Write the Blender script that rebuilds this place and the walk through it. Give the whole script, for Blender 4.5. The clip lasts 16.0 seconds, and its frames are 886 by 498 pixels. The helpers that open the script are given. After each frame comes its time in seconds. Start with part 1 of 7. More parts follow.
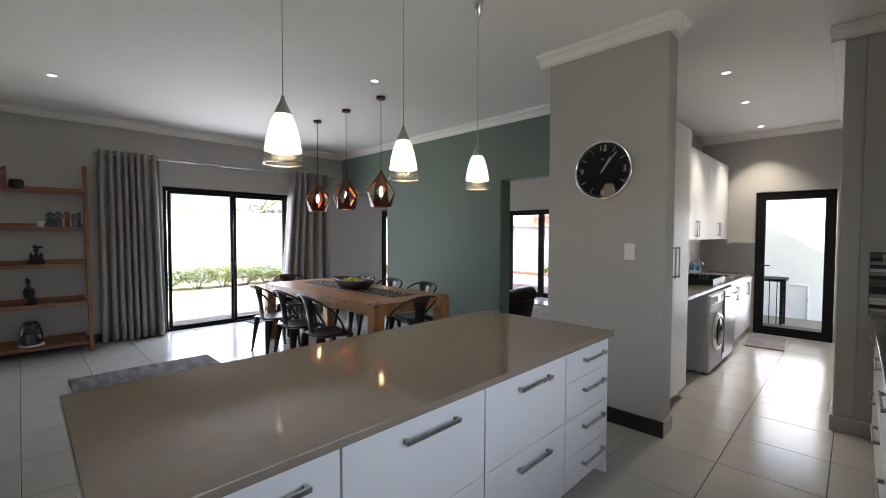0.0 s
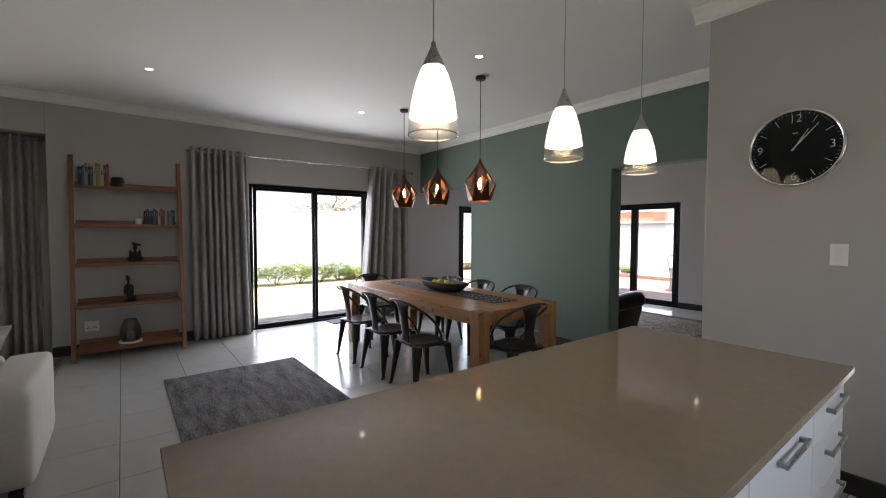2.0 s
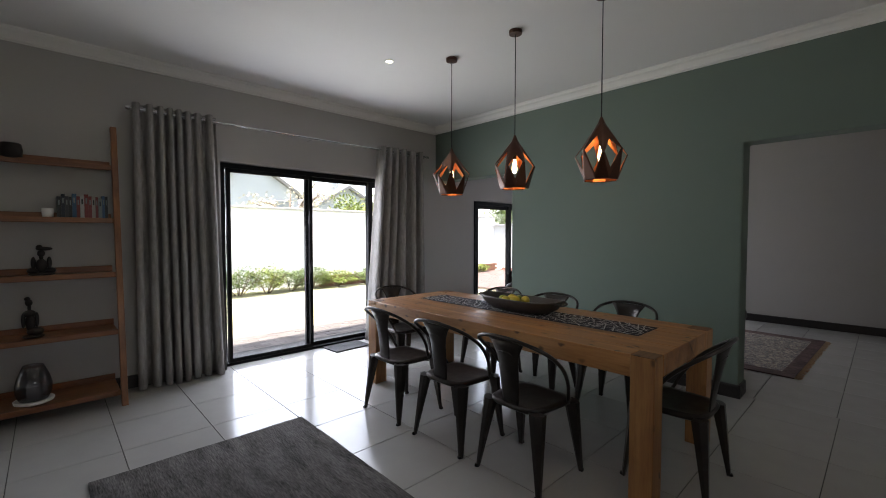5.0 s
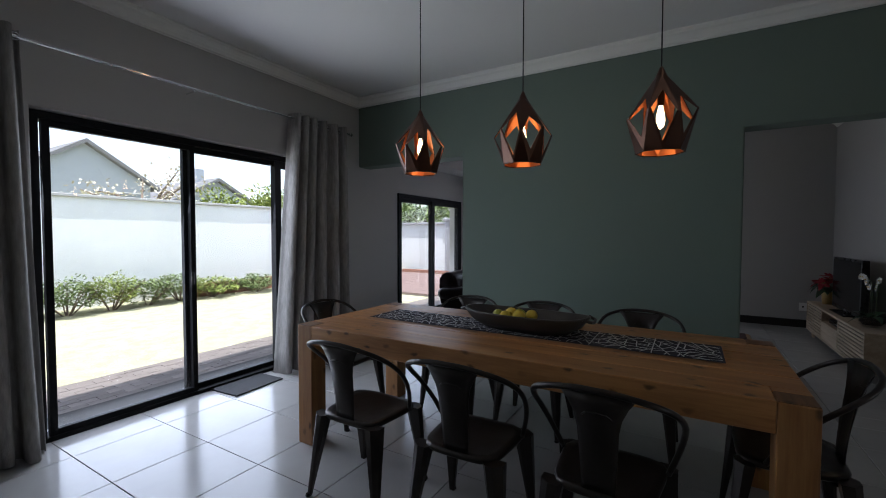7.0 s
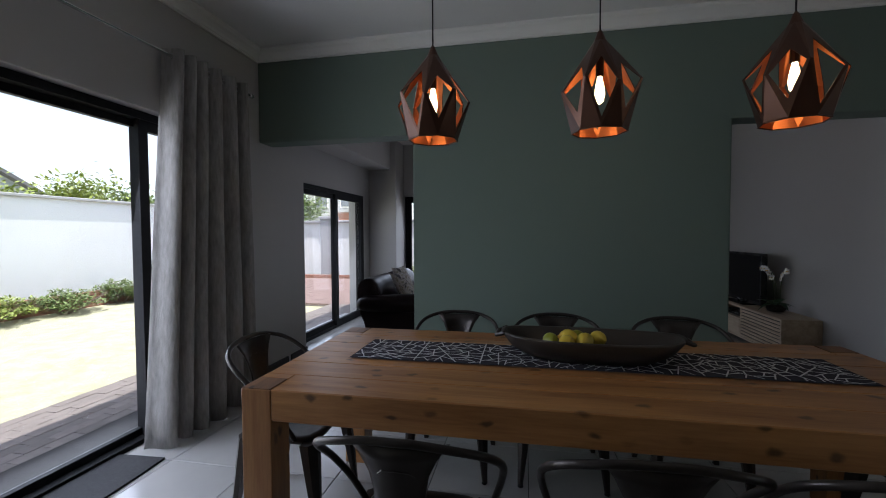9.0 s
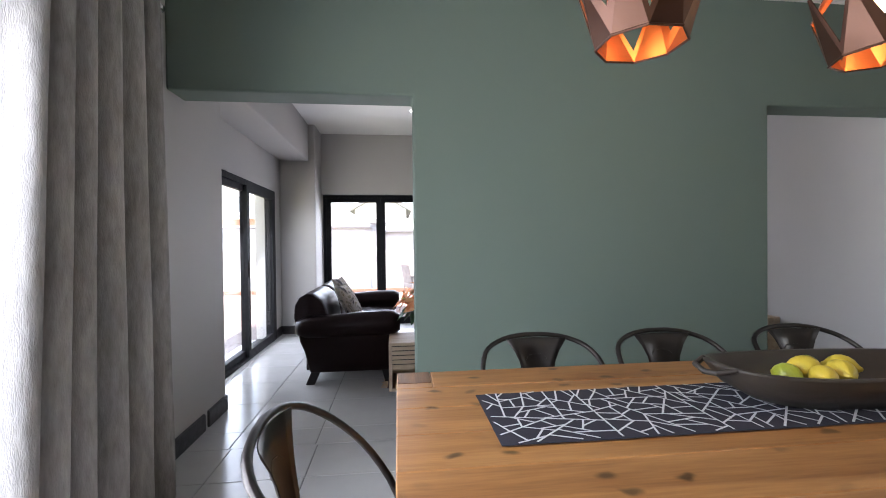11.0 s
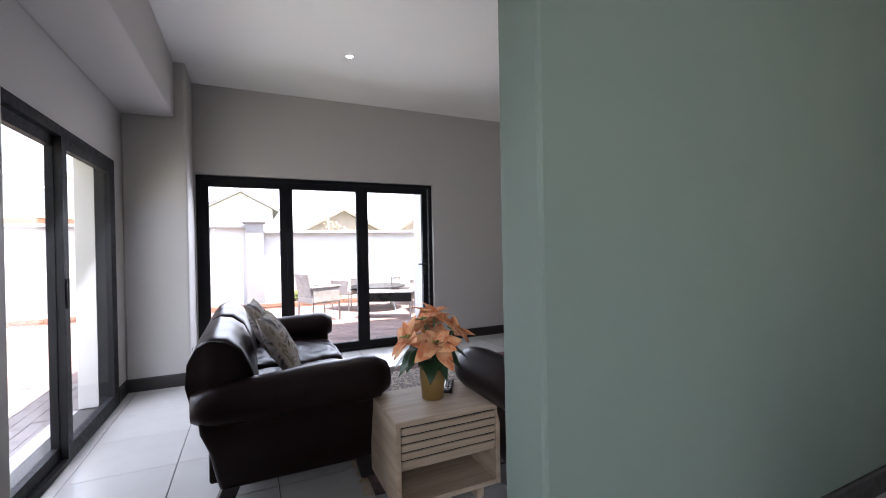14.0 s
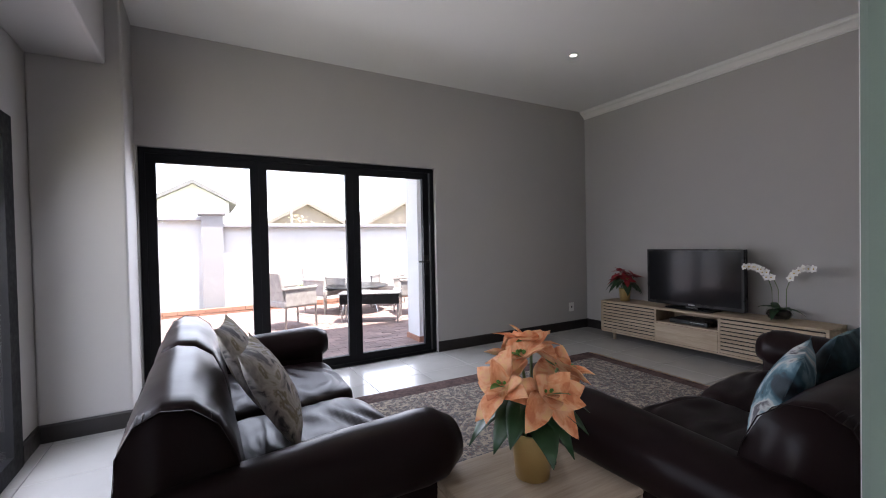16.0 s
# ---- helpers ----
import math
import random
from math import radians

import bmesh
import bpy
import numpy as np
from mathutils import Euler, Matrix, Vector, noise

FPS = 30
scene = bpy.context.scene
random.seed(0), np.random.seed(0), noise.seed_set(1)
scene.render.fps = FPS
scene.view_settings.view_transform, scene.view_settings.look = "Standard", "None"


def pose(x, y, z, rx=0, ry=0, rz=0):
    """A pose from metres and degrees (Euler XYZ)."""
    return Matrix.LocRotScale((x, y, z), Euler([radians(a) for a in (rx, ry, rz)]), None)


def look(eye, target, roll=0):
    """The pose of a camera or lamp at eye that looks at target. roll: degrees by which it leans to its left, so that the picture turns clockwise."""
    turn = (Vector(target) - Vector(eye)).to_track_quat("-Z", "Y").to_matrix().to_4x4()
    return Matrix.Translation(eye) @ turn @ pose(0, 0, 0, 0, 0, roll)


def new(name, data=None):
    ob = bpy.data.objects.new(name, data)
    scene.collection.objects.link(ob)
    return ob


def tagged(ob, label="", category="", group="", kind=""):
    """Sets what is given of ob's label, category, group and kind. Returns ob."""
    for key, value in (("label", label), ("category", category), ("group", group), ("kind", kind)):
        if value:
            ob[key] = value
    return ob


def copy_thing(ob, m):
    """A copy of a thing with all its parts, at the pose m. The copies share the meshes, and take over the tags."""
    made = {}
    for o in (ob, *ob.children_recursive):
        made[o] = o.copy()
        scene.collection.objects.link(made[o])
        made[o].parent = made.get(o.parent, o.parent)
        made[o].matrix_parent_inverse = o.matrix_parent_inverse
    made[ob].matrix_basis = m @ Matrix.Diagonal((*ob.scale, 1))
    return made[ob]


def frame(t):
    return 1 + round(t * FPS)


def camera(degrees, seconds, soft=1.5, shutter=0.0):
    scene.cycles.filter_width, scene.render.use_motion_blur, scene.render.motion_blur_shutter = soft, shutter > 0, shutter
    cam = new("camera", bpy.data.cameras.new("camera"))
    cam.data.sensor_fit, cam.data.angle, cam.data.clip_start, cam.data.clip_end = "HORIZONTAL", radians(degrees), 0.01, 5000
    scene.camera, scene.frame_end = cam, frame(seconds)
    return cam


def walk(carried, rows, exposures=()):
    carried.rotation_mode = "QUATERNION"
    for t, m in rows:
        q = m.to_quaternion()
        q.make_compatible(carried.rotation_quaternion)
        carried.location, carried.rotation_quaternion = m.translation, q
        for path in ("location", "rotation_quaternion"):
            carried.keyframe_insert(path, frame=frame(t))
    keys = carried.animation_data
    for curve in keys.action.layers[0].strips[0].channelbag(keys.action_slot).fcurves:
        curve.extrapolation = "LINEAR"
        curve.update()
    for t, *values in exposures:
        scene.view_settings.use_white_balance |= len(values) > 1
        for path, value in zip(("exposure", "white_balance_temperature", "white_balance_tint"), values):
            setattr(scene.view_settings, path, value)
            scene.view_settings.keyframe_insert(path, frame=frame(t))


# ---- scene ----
# camera and walk
cam = camera(93.3, 16.0, soft=1.0)
PATH = [
    (0, (0.393, 0.459, 1.477), (-1.011, 1.882, 1.407), 0.2),
    (0.5, (0.264, 0.468, 1.455), (-1.213, 1.815, 1.386), 0.2),
    (1, (0.109, 0.472, 1.441), (-1.435, 1.741, 1.368), 0.2),
    (1.5, (-0.077, 0.459, 1.45), (-1.655, 1.685, 1.375), 0.2),
    (2, (-0.313, 0.48, 1.473), (-1.899, 1.696, 1.391), 0.2),
    (2.5, (-0.569, 0.495, 1.451), (-2.154, 1.712, 1.378), 0.1),
    (3, (-0.855, 0.517, 1.445), (-2.44, 1.734, 1.372), 0.1),
    (3.5, (-1.148, 0.535, 1.445), (-2.733, 1.752, 1.376), 0.1),
    (4.2, (-1.6, 0.545, 1.44), (-3.133, 1.828, 1.368), 0),
    (6, (-2.746, 0.824, 1.406), (-4.046, 2.342, 1.335), 0.1),
    (6.5, (-3.034, 0.897, 1.406), (-4.202, 2.519, 1.331), 0.0),
    (7, (-3.318, 1.001, 1.376), (-4.334, 2.722, 1.307), 0.1),
    (7.5, (-3.598, 1.102, 1.365), (-4.455, 2.908, 1.295), -0.0),
    (8, (-3.887, 1.195, 1.355), (-4.588, 3.068, 1.291), -0.0),
    (8.5, (-4.174, 1.334, 1.362), (-4.717, 3.257, 1.288), -0.3),
    (9, (-4.478, 1.485, 1.36), (-4.861, 3.447, 1.289), -0.3),
    (11.5, (-5.702, 2.583, 1.264), (-5.357, 4.553, 1.246), -0.7),
    (12, (-5.849, 2.855, 1.269), (-5.384, 4.8, 1.249), -0.7),
    (12.5, (-5.972, 3.128, 1.26), (-5.402, 5.045, 1.245), -0.8),
    (13, (-6.036, 3.41, 1.25), (-5.372, 5.296, 1.238), -0.9),
    (13.5, (-6.102, 3.69, 1.253), (-5.335, 5.537, 1.242), -0.9),
    (14, (-6.178, 3.981, 1.249), (-5.339, 5.797, 1.239), -1.1),
    (14.5, (-6.233, 4.255, 1.259), (-5.345, 6.047, 1.24), -1.2),
    (15, (-6.266, 4.508, 1.241), (-5.344, 6.283, 1.223), -1.2),
    (15.5, (-6.278, 4.739, 1.232), (-5.321, 6.495, 1.209), -1.3),
    (16, (-6.252, 4.941, 1.242), (-5.255, 6.674, 1.209), -1.2),
]
EXPOSURES = [
    (0.0, 1.95, 6500, 10), (2.0, 1.85, 6700, 11), (3.5, 1.55, 7000, 12), (6.0, 1.1, 6300, 9), (7.0, 0.6, 6050, 9), (9.0, 0.55, 6150, 10),
    (11.5, 2.6, 6500, 12), (13.0, 2.45, 6500, 13), (14.5, 2.05, 6550, 14), (16.0, 2.0, 6600, 14),
]
walk(cam, [(t, look(eye, target, roll)) for t, eye, target, roll in PATH], EXPOSURES)

# world and sun
SUN_FROM = Vector((0.17, -0.30, 1.25)).normalized()
world = bpy.data.worlds.new("world")
scene.world = world
world.use_nodes = True
wn = world.node_tree
sky = wn.nodes.new("ShaderNodeTexSky")
sky.sky_type = "NISHITA"
sky.sun_disc = False
sky.dust_density = 2.0
sky.sun_elevation = math.asin(SUN_FROM.z)
sky.sun_rotation = math.atan2(SUN_FROM.x, SUN_FROM.y)
haze = wn.nodes.new("ShaderNodeVectorMath")
haze.operation = "ADD"
haze.inputs[1].default_value = (2.9, 2.9, 2.9)
wn.links.new(sky.outputs[0], haze.inputs[0])
wn.links.new(haze.outputs[0], wn.nodes["Background"].inputs[0])
wn.nodes["Background"].inputs[1].default_value = 0.15
sun = new("sun", bpy.data.lights.new("sun", "SUN"))
sun.data.energy = 5.0
sun.data.angle = radians(0.53)
sun.data.color = (1.0, 0.95, 0.88)
sun.matrix_world = look(SUN_FROM * 40, (0, 0, 0))


def window_light(name, at, to, w, h, power, colour=(0.94, 0.935, 1.03)):
    """Daylight of one opening."""
    lamp = new(name, bpy.data.lights.new(name, "AREA"))
    lamp.data.shape = "RECTANGLE"
    lamp.data.size, lamp.data.size_y = w, h
    lamp.data.energy, lamp.data.color = power, colour
    lamp.matrix_world = look(at, to)
    return lamp


def bulb_light(name, at, power, colour, radius=0.03):
    lamp = new(name, bpy.data.lights.new(name, "POINT"))
    lamp.data.energy, lamp.data.color, lamp.data.shadow_soft_size = power, colour, radius
    lamp.location = at
    return lamp


window_light("daylight_slider", (-7.12, 3.0, 1.1), (-5.5, 3.0, 0.65), 2.0, 2.1, 31, (0.87, 0.92, 1.09))
window_light("daylight_lounge", (-7.45, -1.9, 1.1), (-5, -1.9, 0.9), 2.2, 2.1, 1.8)
window_light("daylight_family_side", (-7.42, 7.2, 1.05), (-5.8, 7.2, 0.2), 2.0, 1.9, 9, (0.86, 0.92, 1.10))
window_light("daylight_family_end", (-5.3, 9.3, 1.05), (-5.3, 7.6, 0.3), 2.6, 1.9, 14, (0.86, 0.92, 1.10))
window_light("daylight_laundry", (-0.24, 8.5, 1.05), (-0.24, 6, 2.6), 0.75, 1.9, 4.5)
# lamp of an unseen window, added to brighten the island fronts
window_light("daylight_kitchen", (1.44, 1.8, 1.6), (-1, 1.8, 0.8), 1.7, 1.0, 3.0, (0.86, 0.92, 1.0))


# materials
MATS = {}


def material(name, colour, rough=0.6, metal=0.0, vary=0.06, scale=8.0, bump=0.02, bump_scale=60.0, coat=0.0,
             alpha_noise=None, detail=6.0, stretch=None, spread=0.0, spec=0.5, rough_vary=0.08):
    """Paint, stone, cloth or metal: colour with variation at two scales, and fine relief."""
    m = bpy.data.materials.new(name)
    m.use_nodes = True
    nt = m.node_tree
    b = nt.nodes["Principled BSDF"]
    b.inputs["Metallic"].default_value = metal
    b.inputs["Coat Weight"].default_value = coat
    b.inputs["Specular IOR Level"].default_value = spec
    tc = nt.nodes.new("ShaderNodeTexCoord")
    mp = nt.nodes.new("ShaderNodeMapping")
    if stretch:
        mp.inputs["Scale"].default_value = stretch
    nt.links.new(tc.outputs["Object"], mp.inputs[0])
    big = nt.nodes.new("ShaderNodeTexNoise")
    big.inputs["Scale"].default_value = scale * 0.15
    big.inputs["Detail"].default_value = 4
    small = nt.nodes.new("ShaderNodeTexNoise")
    small.inputs["Scale"].default_value = scale
    small.inputs["Detail"].default_value = detail
    nt.links.new(mp.outputs[0], big.inputs[0])
    nt.links.new(mp.outputs[0], small.inputs[0])
    add = nt.nodes.new("ShaderNodeMath")
    add.operation = "ADD"
    nt.links.new(big.outputs[0], add.inputs[0])
    nt.links.new(small.outputs[0], add.inputs[1])
    rng = nt.nodes.new("ShaderNodeMapRange")
    rng.inputs["From Min"].default_value = 0.6
    rng.inputs["From Max"].default_value = 1.4
    rng.inputs["To Min"].default_value = 1 - vary
    rng.inputs["To Max"].default_value = 1 + vary
    nt.links.new(add.outputs[0], rng.inputs[0])
    last = rng.outputs[0]
    if spread:
        info = nt.nodes.new("ShaderNodeObjectInfo")
        r2 = nt.nodes.new("ShaderNodeMapRange")
        r2.inputs["To Min"].default_value = 1 - spread
        r2.inputs["To Max"].default_value = 1 + spread
        nt.links.new(info.outputs["Random"], r2.inputs[0])
        mul = nt.nodes.new("ShaderNodeMath")
        mul.operation = "MULTIPLY"
        nt.links.new(last, mul.inputs[0])
        nt.links.new(r2.outputs[0], mul.inputs[1])
        last = mul.outputs[0]
    mix = nt.nodes.new("ShaderNodeVectorMath")
    mix.operation = "SCALE"
    mix.inputs[0].default_value = colour[:3]
    nt.links.new(last, mix.inputs["Scale"])
    nt.links.new(mix.outputs[0], b.inputs["Base Color"])
    rr = nt.nodes.new("ShaderNodeMapRange")
    rr.inputs["From Min"].default_value = 0.3
    rr.inputs["From Max"].default_value = 0.7
    rr.inputs["To Min"].default_value = max(0.02, rough - rough_vary)
    rr.inputs["To Max"].default_value = min(1.0, rough + rough_vary)
    nt.links.new(small.outputs[0], rr.inputs[0])
    nt.links.new(rr.outputs[0], b.inputs["Roughness"])
    if bump:
        fine = nt.nodes.new("ShaderNodeTexNoise")
        fine.inputs["Scale"].default_value = bump_scale
        fine.inputs["Detail"].default_value = 3
        nt.links.new(mp.outputs[0], fine.inputs[0])
        bp = nt.nodes.new("ShaderNodeBump")
        bp.inputs["Strength"].default_value = 0.5
        bp.inputs["Distance"].default_value = bump
        nt.links.new(fine.outputs[0], bp.inputs["Height"])
        nt.links.new(bp.outputs[0], b.inputs["Normal"])
    MATS[name] = m
    return m


def wood(name, dark, light, along="X", rough=0.45, grain=1.0, knots=True):
    """Timber with stretched grain, growth streaks and a few knots."""
    m = bpy.data.materials.new(name)
    m.use_nodes = True
    nt = m.node_tree
    b = nt.nodes["Principled BSDF"]
    tc = nt.nodes.new("ShaderNodeTexCoord")
    mp = nt.nodes.new("ShaderNodeMapping")
    s = [14.0 * grain] * 3
    s["XYZ".index(along)] = 1.1 * grain
    mp.inputs["Scale"].default_value = s
    nt.links.new(tc.outputs["Object"], mp.inputs[0])
    n1 = nt.nodes.new("ShaderNodeTexNoise")
    n1.inputs["Scale"].default_value = 1.0
    n1.inputs["Detail"].default_value = 8
    n1.inputs["Distortion"].default_value = 0.7
    nt.links.new(mp.outputs[0], n1.inputs[0])
    n2 = nt.nodes.new("ShaderNodeTexNoise")
    n2.inputs["Scale"].default_value = 9.0
    n2.inputs["Detail"].default_value = 4
    nt.links.new(mp.outputs[0], n2.inputs[0])
    ramp = nt.nodes.new("ShaderNodeValToRGB")
    ramp.color_ramp.elements[0].position = 0.3
    ramp.color_ramp.elements[0].color = (*dark, 1)
    ramp.color_ramp.elements[1].position = 0.68
    ramp.color_ramp.elements[1].color = (*light, 1)
    addn = nt.nodes.new("ShaderNodeMath")
    addn.operation = "MULTIPLY_ADD"
    addn.inputs[1].default_value = 0.3
    nt.links.new(n2.outputs[0], addn.inputs[0])
    sub = nt.nodes.new("ShaderNodeMath")
    sub.operation = "MULTIPLY"
    sub.inputs[1].default_value = 0.72
    nt.links.new(n1.outputs[0], sub.inputs[0])
    nt.links.new(sub.outputs[0], addn.inputs[2])
    nt.links.new(addn.outputs[0], ramp.inputs[0])
    out = ramp.outputs[0]
    if knots:
        vor = nt.nodes.new("ShaderNodeTexVoronoi")
        vor.inputs["Scale"].default_value = 11.0
        vor.voronoi_dimensions = "2D"
        warp = nt.nodes.new("ShaderNodeTexNoise")
        warp.inputs["Scale"].default_value = 14.0
        nt.links.new(tc.outputs["Object"], warp.inputs[0])
        bend = nt.nodes.new("ShaderNodeVectorMath")
        bend.operation = "MULTIPLY_ADD"
        bend.inputs[1].default_value = (0.035, 0.035, 0.035)
        nt.links.new(warp.outputs["Color"], bend.inputs[0])
        nt.links.new(tc.outputs["Object"], bend.inputs[2])
        axes = nt.nodes.new("ShaderNodeSeparateXYZ")
        nt.links.new(bend.outputs[0], axes.inputs[0])
        long = "XYZ".index(along)
        cross = [a for a in range(3) if a != long]
        side = nt.nodes.new("ShaderNodeMath")
        nt.links.new(axes.outputs[cross[0]], side.inputs[0])
        nt.links.new(axes.outputs[cross[1]], side.inputs[1])
        run_ = nt.nodes.new("ShaderNodeMath")
        run_.operation = "MULTIPLY"
        run_.inputs[1].default_value = 0.55
        nt.links.new(axes.outputs[long], run_.inputs[0])
        net = nt.nodes.new("ShaderNodeCombineXYZ")
        nt.links.new(run_.outputs[0], net.inputs[0])
        nt.links.new(side.outputs[0], net.inputs[1])
        nt.links.new(net.outputs[0], vor.inputs[0])
        kr = nt.nodes.new("ShaderNodeMapRange")
        kr.interpolation_type = "SMOOTHSTEP"
        kr.inputs["From Min"].default_value = 0.05
        kr.inputs["From Max"].default_value = 0.20
        kr.inputs["To Min"].default_value = 0.74
        kr.inputs["To Max"].default_value = 0.0
        nt.links.new(vor.outputs["Distance"], kr.inputs[0])
        few = nt.nodes.new("ShaderNodeMapRange")
        few.inputs["From Min"].default_value = 0.45
        few.inputs["From Max"].default_value = 0.75
        sep = nt.nodes.new("ShaderNodeSeparateColor")
        nt.links.new(vor.outputs["Color"], sep.inputs[0])
        nt.links.new(sep.outputs[0], few.inputs[0])
        amt = nt.nodes.new("ShaderNodeMath")
        amt.operation = "MULTIPLY"
        nt.links.new(kr.outputs[0], amt.inputs[0])
        nt.links.new(few.outputs[0], amt.inputs[1])
        rem = nt.nodes.new("ShaderNodeMath")
        rem.operation = "SUBTRACT"
        rem.inputs[0].default_value = 1.0
        nt.links.new(amt.outputs[0], rem.inputs[1])
        kr = rem
        sc = nt.nodes.new("ShaderNodeVectorMath")
        sc.operation = "SCALE"
        nt.links.new(out, sc.inputs[0])
        nt.links.new(kr.outputs[0], sc.inputs["Scale"])
        out = sc.outputs[0]
    nt.links.new(out, b.inputs["Base Color"])
    b.inputs["Roughness"].default_value = rough
    bp = nt.nodes.new("ShaderNodeBump")
    bp.inputs["Strength"].default_value = 0.35
    bp.inputs["Distance"].default_value = 0.004
    nt.links.new(n1.outputs[0], bp.inputs["Height"])
    nt.links.new(bp.outputs[0], b.inputs["Normal"])
    MATS[name] = m
    return m


def glowing(name, colour, strength):
    m = bpy.data.materials.new(name)
    m.use_nodes = True
    b = m.node_tree.nodes["Principled BSDF"]
    b.inputs["Base Color"].default_value = (*colour, 1)
    b.inputs["Emission Color"].default_value = (*colour, 1)
    b.inputs["Emission Strength"].default_value = strength
    return m


def glassy(name, colour=(1, 1, 1), rough=0.0, mix=0.025):
    """Thin clear pane: mostly see-through, with a mirror sheen that follows the angle."""
    m = bpy.data.materials.new(name)
    m.use_nodes = True
    nt = m.node_tree
    nt.nodes.remove(nt.nodes["Principled BSDF"])
    out = nt.nodes["Material Output"]
    tr = nt.nodes.new("ShaderNodeBsdfTransparent")
    tr.inputs[0].default_value = (*colour, 1)
    gl = nt.nodes.new("ShaderNodeBsdfGlossy")
    gl.inputs["Roughness"].default_value = rough
    lw = nt.nodes.new("ShaderNodeLayerWeight")
    lw.inputs[0].default_value = 0.5
    pw = nt.nodes.new("ShaderNodeMath")
    pw.operation = "POWER"
    pw.inputs[1].default_value = 4.0
    nt.links.new(lw.outputs["Facing"], pw.inputs[0])
    fr = nt.nodes.new("ShaderNodeMath")
    fr.operation = "MULTIPLY_ADD"
    fr.inputs[1].default_value, fr.inputs[2].default_value = 0.16, mix
    nt.links.new(pw.outputs[0], fr.inputs[0])
    mx = nt.nodes.new("ShaderNodeMixShader")
    nt.links.new(fr.outputs[0], mx.inputs[0])
    nt.links.new(tr.outputs[0], mx.inputs[1])
    nt.links.new(gl.outputs[0], mx.inputs[2])
    nt.links.new(mx.outputs[0], out.inputs[0])
    return m


M_WALL = material("grey_wall_paint", (0.40, 0.385, 0.365), 0.72, vary=0.03, scale=5, bump=0.0004, bump_scale=220)
M_GREEN = material("green_wall_paint", (0.132, 0.172, 0.139), 0.78, vary=0.04, scale=5, bump=0.0004, bump_scale=220)
M_CEIL = material("white_ceiling_paint", (0.72, 0.71, 0.68), 0.8, vary=0.02, scale=3, bump=0.001, bump_scale=120)
M_CORNICE = material("white_cornice", (0.74, 0.73, 0.69), 0.6, vary=0.02, bump=0.0005)
M_TILE = material("floor_tile_glaze", (0.37, 0.36, 0.345), 0.17, vary=0.05, scale=6, bump=0.0006, bump_scale=25, spread=0.025, rough_vary=0.05)
M_GROUT = material("grout", (0.055, 0.052, 0.05), 0.9, vary=0.15, scale=30, bump=0.002)
M_SKIRT = material("dark_skirting", (0.012, 0.009, 0.008), 0.5, vary=0.15, scale=20, bump=0.0008)
M_FRAME = material("black_aluminium", (0.009, 0.009, 0.010), 0.6, vary=0.05, scale=30, bump=0.0003, spec=0.12)
M_GLASS = glassy("window_glass")
M_WHITE = material("white_lacquer", (0.74, 0.745, 0.76), 0.33, vary=0.012, scale=4, bump=0.0, rough_vary=0.0)
M_PLASTIC = material("white_plastic", (0.75, 0.74, 0.70), 0.35, vary=0.01, bump=0)
M_CHROME = material("chrome", (0.75, 0.75, 0.76), 0.14, metal=1.0, vary=0.03, bump=0)
M_STEEL = material("brushed_steel", (0.42, 0.42, 0.42), 0.33, metal=1.0, vary=0.06, scale=30, bump=0.0004)
M_STONE = material("taupe_quartz", (0.235, 0.195, 0.15), 0.075, vary=0.07, scale=150, bump=0.00008, rough_vary=0.02)
M_STONEDARK = material("grey_granite", (0.10, 0.095, 0.09), 0.2, vary=0.35, scale=160, bump=0.0002)
M_OAK = wood("table_oak", (0.20, 0.075, 0.021), (0.44, 0.215, 0.072), "X", 0.38, 1.0)
M_OAKY = wood("table_oak_crosswise", (0.20, 0.08, 0.025), (0.44, 0.22, 0.08), "Y", 0.4, 1.0)
M_OAKZ = wood("table_oak_upright", (0.19, 0.072, 0.021), (0.38, 0.19, 0.062), "Z", 0.4, 1.0)
M_ENDGRAIN = wood("table_end_grain", (0.07, 0.03, 0.012), (0.22, 0.10, 0.04), "Y", 0.5, 1.5)
M_TEAK = wood("shelf_teak", (0.11, 0.038, 0.013), (0.26, 0.105, 0.038), "Y", 0.42, 1.0, False)
M_TEAKZ = wood("shelf_teak_upright", (0.12, 0.043, 0.016), (0.28, 0.118, 0.042), "Z", 0.42, 1.0, False)
M_PALE = wood("pale_washed_wood", (0.30, 0.22, 0.145), (0.50, 0.40, 0.29), "X", 0.6, 1.2, False)
M_PALEY = wood("pale_washed_wood_y", (0.30, 0.22, 0.145), (0.50, 0.40, 0.29), "Y", 0.6, 1.2, False)
# near-black that paints the shade inside holes, the sink and slat gaps
M_GAPSHADE = material("gap_shade_black", (0.01, 0.01, 0.01), 0.8, bump=0)
M_GUN = material("gunmetal", (0.042, 0.036, 0.032), 0.36, metal=0.75, vary=0.25, scale=14, bump=0.0006, bump_scale=40)
M_CURTAIN = material("grey_curtain", (0.29, 0.275, 0.26), 0.9, vary=0.36, scale=55, bump=0.006, bump_scale=300, stretch=(1, 1, 0.22), spec=0.2)
M_BLACKSH = material("black_lampshade_metal", (0.075, 0.032, 0.018), 0.36, metal=0.65, vary=0.1, bump=0)
M_COPPER = material("copper_lining", (0.58, 0.20, 0.07), 0.42, metal=1.0, vary=0.08, scale=20, bump=0.0004)
M_LEATHER = material("dark_brown_leather", (0.013, 0.007, 0.007), 0.32, vary=0.12, scale=9, bump=0.0002, bump_scale=140, rough_vary=0.02, spec=0.09)
